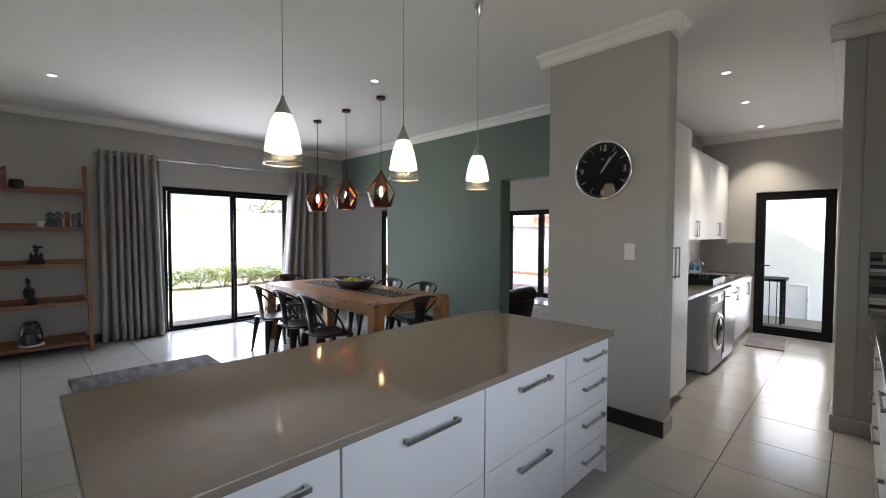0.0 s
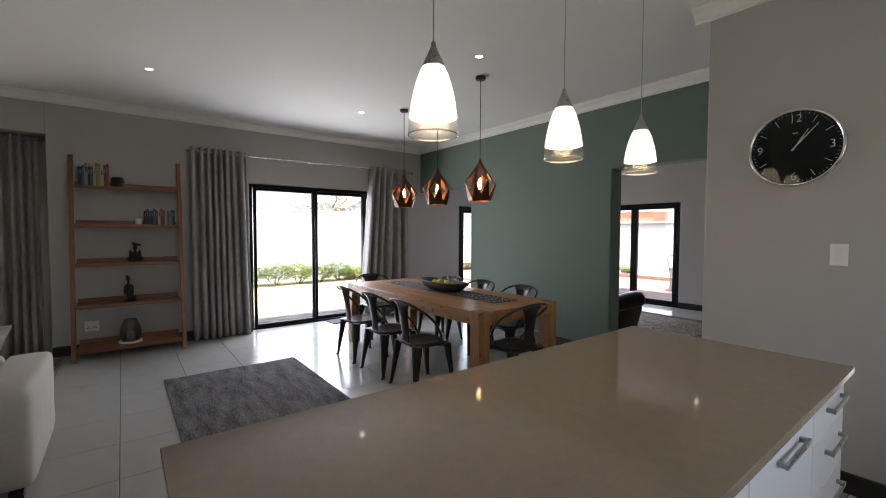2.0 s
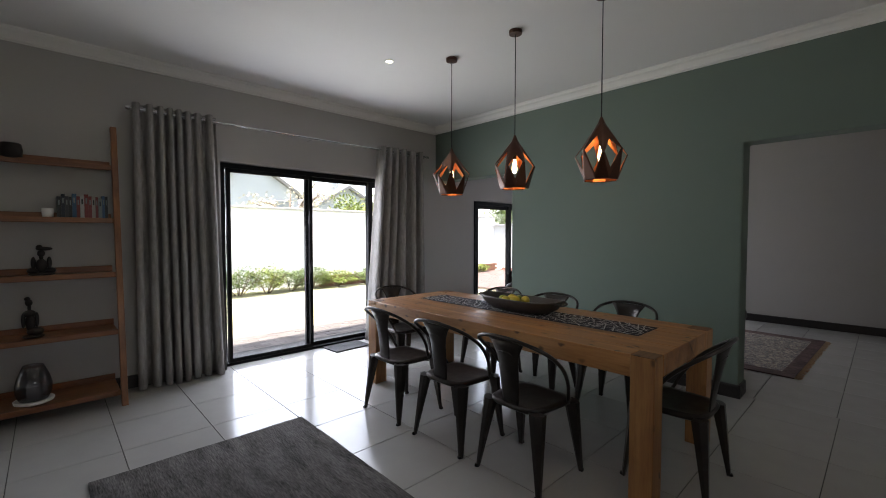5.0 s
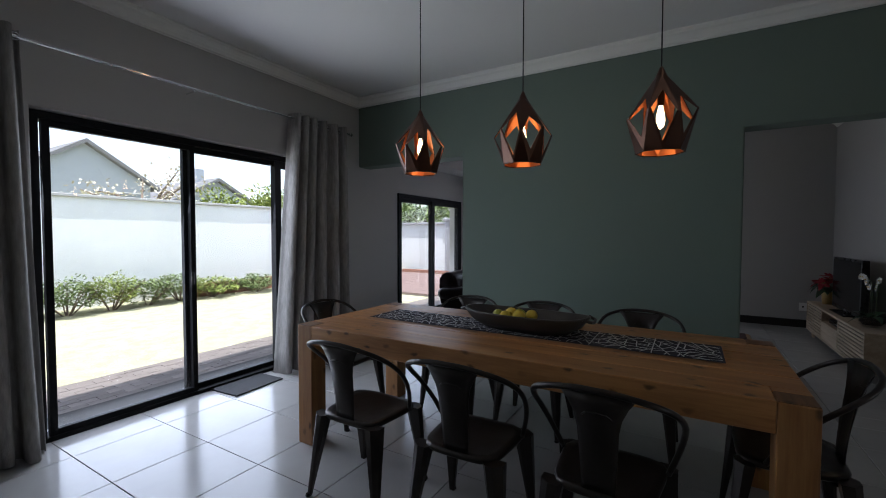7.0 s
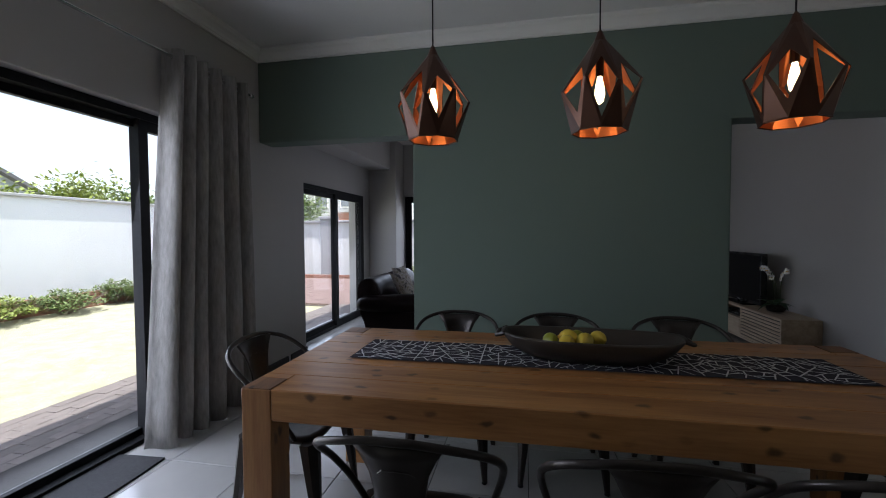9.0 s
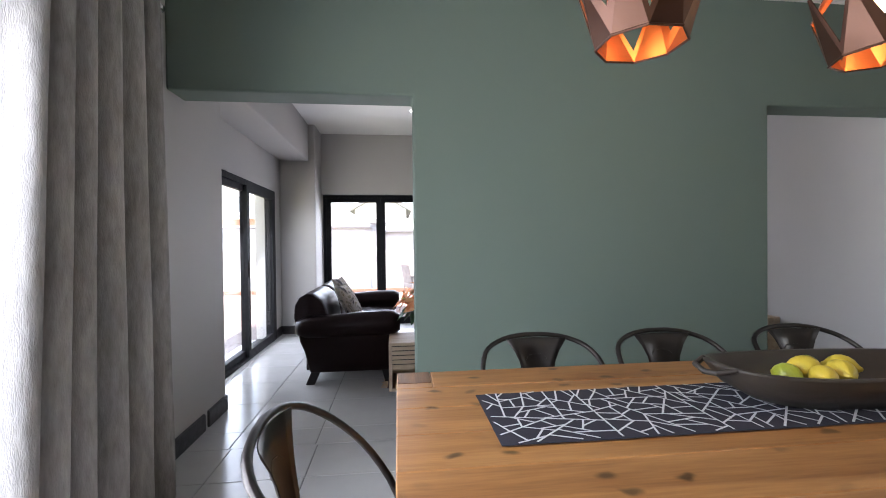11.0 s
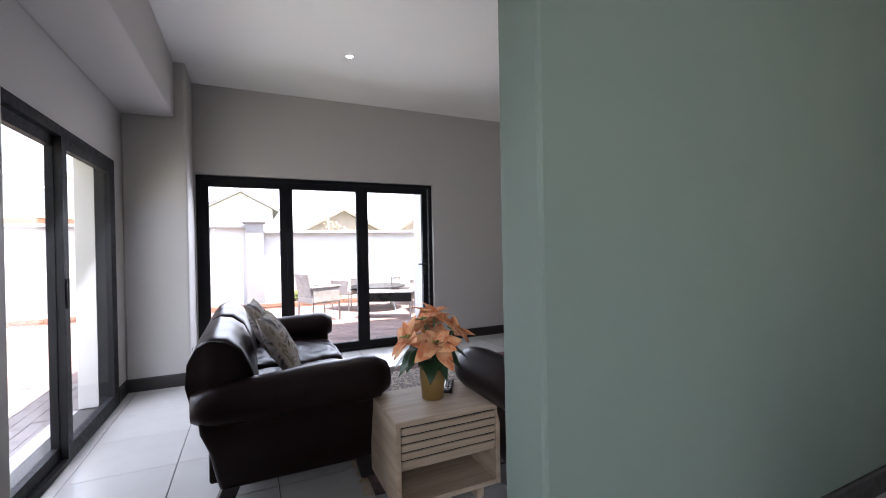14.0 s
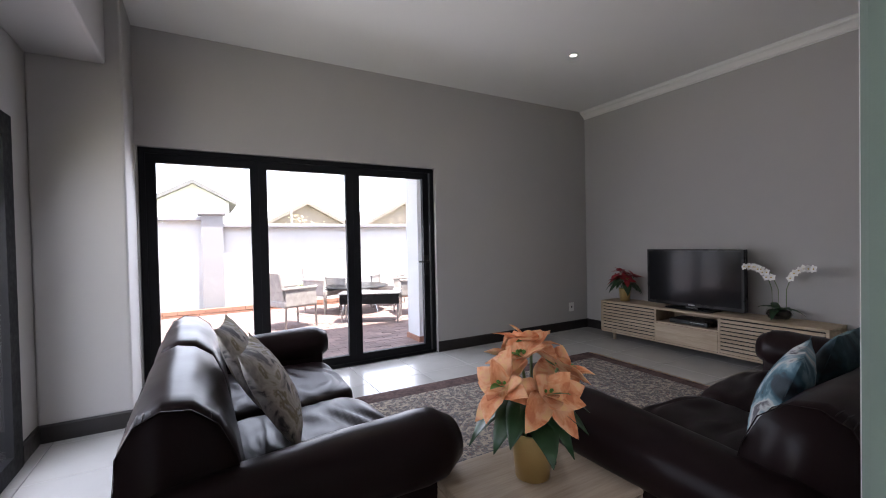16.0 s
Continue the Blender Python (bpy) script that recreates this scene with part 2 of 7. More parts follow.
M_RUG = material("charcoal_woven_rug", (0.105, 0.098, 0.094), 0.95, vary=0.85, scale=90, bump=0.014, bump_scale=120, spec=0.1, stretch=(0.22, 1.0, 1.0))
M_MAT = material("black_rubber_mat", (0.02, 0.02, 0.022), 0.85, vary=0.2, scale=60, bump=0.004, bump_scale=200)
M_BLACK = material("black_plastic", (0.010, 0.010, 0.010), 0.3, vary=0.05, bump=0, spec=0.25)
M_SCREEN = material("glossy_black_screen", (0.006, 0.006, 0.007), 0.12, vary=0.02, bump=0, rough_vary=0.01, spec=0.16)
M_CREAM = material("cream_upholstery", (0.52, 0.49, 0.44), 0.9, vary=0.06, scale=40, bump=0.003, bump_scale=220, spec=0.15)


# mesh tools
def part(name, bm, mat, parent=None, label="", smooth=False, bevel=0.0):
    """Links a bmesh as one mesh object."""
    bmesh.ops.recalc_face_normals(bm, faces=bm.faces)
    me = bpy.data.meshes.new(name)
    bm.to_mesh(me)
    bm.free()
    for m in (mat if isinstance(mat, (list, tuple)) else [mat]):
        me.materials.append(m)
    if smooth:
        for p in me.polygons:
            p.use_smooth = True
    ob = new(name, me)
    if parent is not None:
        ob.parent = parent
    if label:
        ob["label"] = label
    if bevel:
        mod = ob.modifiers.new("bevel", "BEVEL")
        mod.width, mod.segments, mod.limit_method = bevel, 2, "ANGLE"
    return ob


def thing(name, at, label, category, group="", turn=0.0, kind=""):
    ob = new(name)
    ob.empty_display_size = 0.1
    ob.matrix_basis = pose(*at, 0, 0, turn)
    return tagged(ob, label, category, group, kind)


def box(x0, x1, y0, y1, z0, z1, bm=None, bev=0.0, seg=1, mi=0):
    """A box, its edges rounded by bev."""
    out = bm or bmesh.new()
    vs = [out.verts.new((x, y, z)) for z in (z0, z1) for x, y in ((x0, y0), (x1, y0), (x1, y1), (x0, y1))]
    fs = [out.faces.new([vs[i] for i in q]) for q in
          ((3, 2, 1, 0), (4, 5, 6, 7), (0, 1, 5, 4), (1, 2, 6, 5), (2, 3, 7, 6), (3, 0, 4, 7))]
    for f in fs:
        f.material_index = mi
    if bev:
        es = list({e for f in fs for e in f.edges})
        bmesh.ops.bevel(out, geom=es, offset=bev, segments=seg, affect="EDGES", profile=0.5)
    return out


def loft(rings, bm=None, close_ring=True, caps=True, mi=0):
    """Skins a row of rings of points."""
    out = bm or bmesh.new()
    vv = [[out.verts.new(p) for p in r] for r in rings]
    n = len(vv[0])
    for a, b in zip(vv, vv[1:]):
        for i in range(n if close_ring else n - 1):
            j = (i + 1) % n
            f = out.faces.new((a[i], a[j], b[j], b[i]))
            f.material_index = mi
    if caps and close_ring:
        out.faces.new(vv[0][::-1]).material_index = mi
        out.faces.new(vv[-1]).material_index = mi
    return out


def lathe(profile, seg=24, at=(0, 0, 0), bm=None, caps=True, mi=0):
    rings = [[(at[0] + r * math.cos(2 * math.pi * i / seg), at[1] + r * math.sin(2 * math.pi * i / seg), at[2] + z)
              for i in range(seg)] for r, z in profile]
    return loft(rings, bm, True, caps, mi)


def tube(points, r, seg=8, bm=None, closed=False, mi=0):
    """A round bar along points; r may be one radius or one for each point."""
    pts = [Vector(p) for p in points]
    rad = list(r) if isinstance(r, (list, tuple)) else [r] * len(pts)
    rings = []
    up = Vector((0, 0, 1))
    for i, p in enumerate(pts):
        a = pts[i - 1] if (i or closed) else p
        b = pts[(i + 1) % len(pts)] if (i + 1 < len(pts) or closed) else p
        d = (b - a).normalized()
        side = d.cross(up)
        if side.length < 0.05:
            side = d.cross(Vector((0, 1, 0)))
        side.normalize()
        u2 = side.cross(d)
        rings.append([tuple(p + (side * math.cos(2 * math.pi * k / seg) + u2 * math.sin(2 * math.pi * k / seg)) * rad[i])
                      for k in range(seg)])
    if closed:
        rings.append(rings[0])
    return loft(rings, bm, True, not closed, mi)


def superbox(x0, x1, y0, y1, z0, z1, n=4, bulge=0.03, power=4.0):
    """A soft upholstered block with rounded, slightly swollen sides."""
    out = bmesh.new()
    c = Vector(((x0 + x1) / 2, (y0 + y1) / 2, (z0 + z1) / 2))
    h = Vector(((x1 - x0) / 2, (y1 - y0) / 2, (z1 - z0) / 2))
    bmesh.ops.create_cube(out, size=2)
    bmesh.ops.subdivide_edges(out, edges=out.edges[:], cuts=n * 2 - 1, use_grid_fill=True)
    for v in out.verts:
        p = v.co.copy()
        k = (abs(p.x) ** power + abs(p.y) ** power + abs(p.z) ** power) ** (1 / power)
        p = p / k
        v.co = Vector((c.x + p.x * h.x, c.y + p.y * h.y, c.z + p.z * h.z))
    return out


def wall(name, axis, c0, c1, a0, a1, z0, z1, openings=(), mat=None, bevel=0.0, picker=None, label=""):
    """A wall between c0 and c1 across `axis` ("x" or "y"), from a0 to a1 along, with openings (a, b, low, high) cut through."""
    cuts_a = sorted({a0, a1, *[v for o in openings for v in o[:2] if a0 < v < a1]})
    cuts_z = sorted({z0, z1, *[v for o in openings for v in o[2:] if z0 < v < z1]})
    na, nz = len(cuts_a) - 1, len(cuts_z) - 1

    def solid(i, j):
        if not (0 <= i < na and 0 <= j < nz):
            return False
        a, z = (cuts_a[i] + cuts_a[i + 1]) / 2, (cuts_z[j] + cuts_z[j + 1]) / 2
        return not any(o[0] < a < o[1] and o[2] < z < o[3] for o in openings)

    out = bmesh.new()
    cache = {}

    def vert(i, j, k):
        if (i, j, k) not in cache:
            a, z, c = cuts_a[i], cuts_z[j], (c0, c1)[k]
            cache[i, j, k] = out.verts.new((c, a, z) if axis == "x" else (a, c, z))
        return cache[i, j, k]

    for i in range(na):
        for j in range(nz):
            if not solid(i, j):
                continue
            for k in (0, 1):
                out.faces.new([vert(i, j, k), vert(i + 1, j, k), vert(i + 1, j + 1, k), vert(i, j + 1, k)]).material_index = k
            for di, dj, p, q in ((-1, 0, (i, j), (i, j + 1)), (1, 0, (i + 1, j), (i + 1, j + 1)),
                                 (0, -1, (i, j), (i + 1, j)), (0, 1, (i, j + 1), (i + 1, j + 1))):
                if not solid(i + di, j + dj):
                    out.faces.new([vert(*p, 0), vert(*q, 0), vert(*q, 1), vert(*p, 1)]).material_index = 0
    ob = part(name, out, mat or M_WALL, bevel=bevel)
    return tagged(ob, label, "wall", kind="structure")


def run(name, profile, axis, at, a0, a1, flip, mat, label, category):
    """A moulding: profile (out, z) drawn along an axis; `at` is the wall's face, flip the side it stands out to."""
    rings = []
    for a in (a0, a1):
        rings.append([((at + flip * o, a, z) if axis == "y" else (a, at + flip * o, z)) for o, z in profile])
    return tagged(part(name, loft(rings), mat), label, category, kind="structure")


# ---------------- the large structure ----------------
CEIL = 3.02
WX = -6.87      # inner face of the garden wall, dining side
GY = 4.958      # face of the green wall
GB = 5.172      # its back
FX, FY = -7.2, 9.07   # family room: garden wall and end wall
RX = -1.53      # family room: wall behind the television
CY = 3.72       # face of the clock wall
KX = -0.58     # its free end

floor_base = tagged(part("floor", box(-7.45, 1.6, -4.6, 9.32, -0.2, -0.006), M_GROUT), "grey polished porcelain floor tiles with dark grout", "floor", kind="structure")

wall("wall_garden", "x", WX, WX - 0.25, -0.19, 5.74, 0, CEIL + 0.2, [(1.955, 4.4, -1, 2.175)], [M_WALL, M_WALL], 0.008,
     label="pale grey plastered wall round the sliding door")
wall("wall_lounge_window", "x", -7.25, -7.5, -4.6, -0.19, 0, CEIL + 0.2, [(-3.2, -0.5, -1, 2.15)], [M_WALL, M_WALL],
     label="pale grey plastered wall round the lounge door")
wall("wall_lounge_return", "y", -0.19, 0.0, -7.25, -7.12, 0, CEIL + 0.2, (), [M_WALL, M_WALL], label="pale grey plastered return")
wall("wall_lounge_lintel", "x", WX, WX - 0.25, -4.6, -0.19, 2.575, CEIL + 0.2, (), [M_WALL, M_WALL], 0.008, label="pale grey plastered lintel")
wall("wall_green", "y", GY, GB, WX, RX, 0, CEIL + 0.2, [(WX - 1, -5.415, -1, 2.203), (-2.97, 0, -1, 2.203)],
     [M_GREEN, M_WALL], 0.014, label="dark green painted feature wall with two wide openings")
wall("wall_family_garden", "x", FX, FX - 0.25, 5.74, FY, 0, CEIL + 0.2, [(6.2, 8.25, -1, 2.015)], [M_WALL, M_WALL], 0.008,
     label="pale grey plastered wall round the side door")
wall("wall_family_pillar", "x", -6.70, FX, 8.56, FY, 0, CEIL + 0.2, (), [M_WALL, M_WALL], 0.015, label="pale grey plastered pillar")
tagged(part("beam", box(FX, -6.79, GB, 8.558, 2.495, CEIL + 0.2), M_WALL, bevel=0.015), "pale grey plastered ceiling beam along the garden side", "beam", kind="structure")
wall("wall_family_end", "y", FY, FY + 0.25, FX - 0.25, RX + 0.11, 0, CEIL + 0.2, [(-6.69, -3.965, -1, 2.07)], [M_WALL, M_WALL], 0.006,
     label="pale grey plastered end wall with folding doors")
wall("wall_television", "x", RX, RX + 0.11, CY + 0.2, FY, 0, CEIL + 0.2, (), [M_WALL, M_WALL], label="pale grey plastered wall behind the television")
wall("wall_clock", "y", CY, CY + 0.2, RX, KX, 0, CEIL + 0.2, (), [M_WALL, M_WALL], 0.012, label="pale grey plastered end wall that carries the clock")
wall("wall_laundry_end", "y", 8.28, 8.53, RX + 0.11, 0.55, 0, CEIL + 0.2, [(-0.695, 0.205, -1, 2.12)], [M_WALL, M_WALL], label="pale grey laundry end wall with a glazed door")
wall("wall_laundry_side", "x", 0.30, 0.42, 4.78, 8.28, 0, CEIL + 0.2, (), [M_WALL, M_WALL], 0.01, label="pale grey laundry wall")
wall("wall_kitchen_end", "y", 4.78, 4.9, 0.42, 1.45, 0, CEIL + 0.2, (), [M_WALL, M_WALL], label="pale grey kitchen end wall")
wall("wall_kitchen_side", "x", 1.25, 1.45, -4.6, 4.78, 0, CEIL + 0.2, [(0.9, 2.7, 1.05, 2.1)], [M_WALL, M_WALL], label="pale grey kitchen side wall")
wall("wall_back", "y", -4.6, -4.75, -7.5, 1.45, 0, CEIL + 0.2, (), [M_WALL, M_WALL], label="pale grey lounge back wall")
tagged(part("ceiling", box(-7.5, 1.5, -4.75, FY + 0.3, CEIL, CEIL + 0.15), M_CEIL), "smooth white painted ceiling", "ceiling", kind="structure")
# unseen roof outline; slanted over the laundry to cast the diagonal courtyard shadow
SHADOW_EAVE = [(-7.3, -5.2), (1.9, -5.2), (1.9, 9.85), (-1.15, 10.28), (-1.15, 10.45), (-7.3, 10.45)]
tagged(part("roof", loft([[(x, y, z) for x, y in SHADOW_EAVE] for z in (CEIL + 0.22, CEIL + 0.34)]), M_FRAME), "unseen dark flat roof, its edge shaped to cast the outdoor shadows", "roof", kind="structure")

COVE = [(0.0, CEIL), (0.095, CEIL), (0.095, CEIL - 0.014), (0.085, CEIL - 0.020), (0.080, CEIL - 0.032), (0.058, CEIL - 0.042), (0.036, CEIL - 0.060), (0.024, CEIL - 0.078), (0.016, CEIL - 0.082), (0.016, CEIL - 0.098), (0.0, CEIL - 0.098)]
for n, (axis, at, a0, a1, flip) in enumerate((
        ("y", WX, -4.6, GY, 1), ("x", GY, WX, RX, -1), ("y", RX, GB, FY, -1),
        ("x", CY, RX - 0.085, KX + 0.085, -1), ("y", RX, CY, GY, -1), ("y", KX, CY, CY + 0.2, 1),
        ("x", 4.78, 0.22, 1.25, -1), ("y", 0.30, 4.78, 8.28, -1), ("x", 8.28, -1.42, 0.3, -1), ("x", GB, -6.79, RX, 1))):
    run("trim", COVE, axis, at, a0, a1, flip, M_CORNICE, "white plaster cove cornice", "cornice")
SKIRT = [(0.0, 0.0), (0.016, 0.0), (0.016, 0.105), (0.010, 0.116), (0.0, 0.116)]
for axis, at, a0, a1, flip in (
        ("y", WX, -0.19, 1.95, 1), ("y", WX, 4.4, 5.36, 1), ("y", WX, 5.42, 5.74, 1), ("x", GY, -5.431, -2.954, -1), ("y", -5.415, GY, GB, -1), ("y", -2.97, GY, GB, 1),
        ("x", FY, -3.96, RX, -1), ("y", RX, GB, FY, -1), ("x", CY, RX - 0.016, KX + 0.016, -1), ("y", RX, CY, GY, -1),
        ("x", 8.56, FX, -6.684, -1), ("y", -6.70, 8.56, FY, 1), ("y", FX, 8.27, 8.56, 1), ("x", GB, -5.415, -2.97, 1)):
    run("baseboard", SKIRT, axis, at, a0, a1, flip, M_SKIRT, "dark stained timber skirting board", "skirting")
for axis, at, a0, a1, flip in (("x", 4.78, 0.30, 1.25, -1), ("y", 0.30, 4.78, 8.28, -1), ("y", KX, CY, CY + 0.2, 1)):
    run("baseboard", SKIRT, axis, at, a0, a1, flip, M_TILE, "grey tile skirting", "skirting")


# doors and windows
def leaf(name, parent, axis, at, a0, a1, z0, z1, w=0.045, d=0.04, bottom=None):
    """One glazed leaf: two stiles, two rails and a pane."""
    out = bmesh.new()
    bt = bottom or w

    def bar(p0, p1, q0, q1):
        if axis == "x":
            box(at, at + d, p0, p1, q0, q1, out)
        else:
            box(p0, p1, at, at + d, q0, q1, out)
    bar(a0, a0 + w, z0, z1)
    bar(a1 - w, a1, z0, z1)
    bar(a0 + w, a1 - w, z0, z0 + bt)
    bar(a0 + w, a1 - w, z1 - w, z1)
    lf = part(name, out, M_FRAME, parent)
    g = bmesh.new()
    m = at + d / 2
    if axis == "x":
        box(m - 0.003, m + 0.003, a0 + w, a1 - w, z0 + bt, z1 - w, g)
    else:
        box(a0 + w, a1 - w, m - 0.003, m + 0.003, z0 + bt, z1 - w, g)
    pane = part("pane", g, M_GLASS, lf, "clear glass pane")
    pane.visible_shadow = False
    return lf


def door_frame(parent, axis, c0, c1, a0, a1, z1, w=0.05, sill=0.03):
    for p0, p1, q0, q1 in ((a0, a0 + w, 0, z1), (a1 - w, a1, 0, z1), (a0 + w, a1 - w, z1 - w, z1), (a0 + w, a1 - w, 0, sill)):
        out = box(c0, c1, p0, p1, q0, q1) if axis == "x" else box(p0, p1, c0, c1, q0, q1)
        part("frame", out, M_FRAME, parent)


door = thing("door_1", (0, 0, 0), "black aluminium glazed sliding door to the garden", "sliding door", kind="structure")
door_frame(door, "x", -7.06, -6.93, 1.96, 4.395, 2.17, 0.05)
leaf("leaf", door, "x", -6.985, 2.03, 3.0, 0.03, 2.12, 0.04)
leaf("leaf", door, "x", -7.035, 2.93, 3.86, 0.03, 2.12, 0.045)
leaf("leaf", door, "x", -6.985, 3.80, 4.345, 0.03, 2.12, 0.07)
part("handle", box(-6.985, -6.95, 3.845, 3.865, 0.98, 1.14, None, 0.004), M_BLACK, door, "black pull handle")
part("latch", box(-6.945, -6.928, 2.955, 2.975, 0.95, 1.05, None, 0.003), M_BLACK, door)

door = thing("door_2", (0, 0, 0), "black aluminium glazed lounge door behind a curtain", "sliding door", kind="structure")
door_frame(door, "x", -7.42, -7.30, -3.195, -0.505, 2.145, 0.05)
leaf("leaf", door, "x", -7.37, -3.14, -1.85, 0.03, 2.09)
leaf("leaf", door, "x", -7.41, -1.9, -0.56, 0.03, 2.09)

door = thing("door_3", (0, 0, 0), "black aluminium glazed sliding door of the family room", "sliding door", kind="structure")
door_frame(door, "x", -7.300, -7.180, 6.205, 8.245, 2.01, 0.06)
leaf("leaf", door, "x", -7.220, 7.18, 8.19, 0.03, 1.96, 0.075)
leaf("leaf", door, "x", -7.260, 6.26, 7.25, 0.03, 1.96, 0.075)
part("handle", box(-7.215, -7.165, 7.195, 7.215, 0.92, 1.10, None, 0.004), M_BLACK, door, "black pull handle")

door = thing("door_4", (0, 0, 0), "black aluminium three-leaf folding door to the patio", "folding door", kind="structure")
door_frame(door, "y", FY + 0.03, FY + 0.14, -6.685, -3.97, 2.065, 0.045, 0.03)
for a0, a1 in ((-6.64, -5.7878), (-5.7872, -4.9028), (-4.9022, -4.03)):
    leaf("leaf", door, "y", FY + 0.045, a0, a1, 0.03, 2.02, 0.07, 0.05, 0.075)
hb = bmesh.new()
tube([(-4.065, FY + 0.04, 1.03), (-4.065, FY - 0.02, 1.03), (-4.19, FY - 0.02, 1.03)], 0.009, 8, hb)
part("handle", hb, M_BLACK, door, "black lever handle")
part("lock_plate", box(-4.085, -4.045, FY + 0.036, FY + 0.046, 0.88, 1.10), M_BLACK, door)

door = thing("door_5", (0, 0, 0), "black aluminium glazed back door of the laundry", "door", kind="structure")
door_frame(door, "y", 8.30, 8.40, -0.69, 0.20, 2.115, 0.045)
leaf("leaf", door, "y", 8.31, -0.645, 0.155, 0.03, 2.07, 0.07, 0.05, 0.09)
hb = bmesh.new()
tube([(-0.61, 8.31, 1.03), (-0.61, 8.26, 1.03), (-0.505, 8.26, 1.03)], 0.009, 8, hb)
part("handle", hb, M_BLACK, door, "black lever handle")

# unseen window, assumed from the bluish light on the island fronts
window = thing("window_1", (0, 0, 0), "unseen black aluminium kitchen window, added for light on the island", "window", kind="structure")
leaf("casement", window, "x", 1.33, 0.905, 1.80, 1.055, 2.095, 0.045)
leaf("casement", window, "x", 1.33, 1.80, 2.695, 1.055, 2.095, 0.045)

# recessed ceiling lights
M_SPOT = glowing("spot_glow", (1.0, 0.93, 0.82), 5.0)
spot = thing("ceiling_spot", (-5.25, 0.72, CEIL), "small white recessed ceiling spot, lit", "ceiling light", "recessed ceiling spots")
part("ring", lathe([(0.030, -0.004), (0.042, -0.006), (0.046, 0.0), (0.030, 0.0)], 20, caps=False), M_PLASTIC, spot)
part("lamp", lathe([(0.0005, -0.002), (0.031, -0.002), (0.031, 0.0)], 20), M_SPOT, spot, "glowing lamp glass")
for x, y in ((-5.33, 2.98), (-3.10, 3.01), (-3.10, 0.72), (-5.31, 7.83), (-3.10, 7.82), (-0.527, 5.21), (-0.559, 6.41), (-0.60, 7.86)):
    copy_thing(spot, pose(x, y, CEIL))
for x, y in ((-5.25, 0.72), (-5.33, 2.98), (-3.10, 3.01), (-3.10, 0.72), (-5.31, 7.83), (-3.10, 7.82), (-0.527, 5.21), (-0.559, 6.41), (-0.60, 7.86)):
    down = new("spot_light", bpy.data.lights.new("spot_light", "SPOT"))
    down.data.energy, down.data.color, down.data.shadow_soft_size = 27.0 if x > -1 else 1.0 if y < 5 else 3.0, (1.0, 0.9, 0.75), 0.03
    down.data.spot_size, down.data.spot_blend = radians(95), 0.7
    down.location = (x, y, CEIL - 0.012)


# ---------------- dining room ----------------
def dining_table():
    x0, x1, y0, y1, z = -5.53, -2.915, 2.868, 3.912, 0.785
    w = 0.125
    t = thing("dining_table", ((x0 + x1) / 2, (y0 + y1) / 2, 0), "heavy rustic oak dining table with thick square legs", "table")
    hx, hy = (x1 - x0) / 2, (y1 - y0) / 2
    n = 6
    step = 2 * hy / n
    for i in range(n):
        a, b = -hy + i * step, -hy + (i + 1) * step
        inset = w if (i in (0, n - 1)) else 0.0
        lo, hi = (a + 0.0004, b - 0.0004)
        out = bmesh.new()
        ya, yb = (lo, hi)
        if inset:
            box(-hx + w, hx - w, ya, yb, 0.665, z, out, 0.004)
            rest_y = (-hy + w, b) if i == 0 else (a, hy - w)
            for sx in (-1, 1):
                xa, xb = sorted((sx * hx, sx * (hx - w)))
                box(xa, xb, rest_y[0], rest_y[1], 0.665, z, out, 0.003)
        else:
            box(-hx, hx, ya, yb, 0.665, z - 0.0006 * (i % 2), out, 0.003)
        part("plank", out, M_OAK, t)
    for sx in (-1, 1):
        for sy in (-1, 1):
            xa, xb = sorted((sx * hx, sx * (hx - w)))
            ya, yb = sorted((sy * hy, sy * (hy - w)))
            lg = part("leg", box(xa + 0.0008, xb - 0.0008, ya + 0.0008, yb - 0.0008, 0, z - 0.002, None, 0.005, 2), M_OAKZ, t)
            part("end_grain", box(xa + 0.004, xb - 0.004, ya + 0.004, yb - 0.004, z - 0.004, z + 0.0008), M_ENDGRAIN, lg, "dark end grain of the leg")
    return t


dining_table()


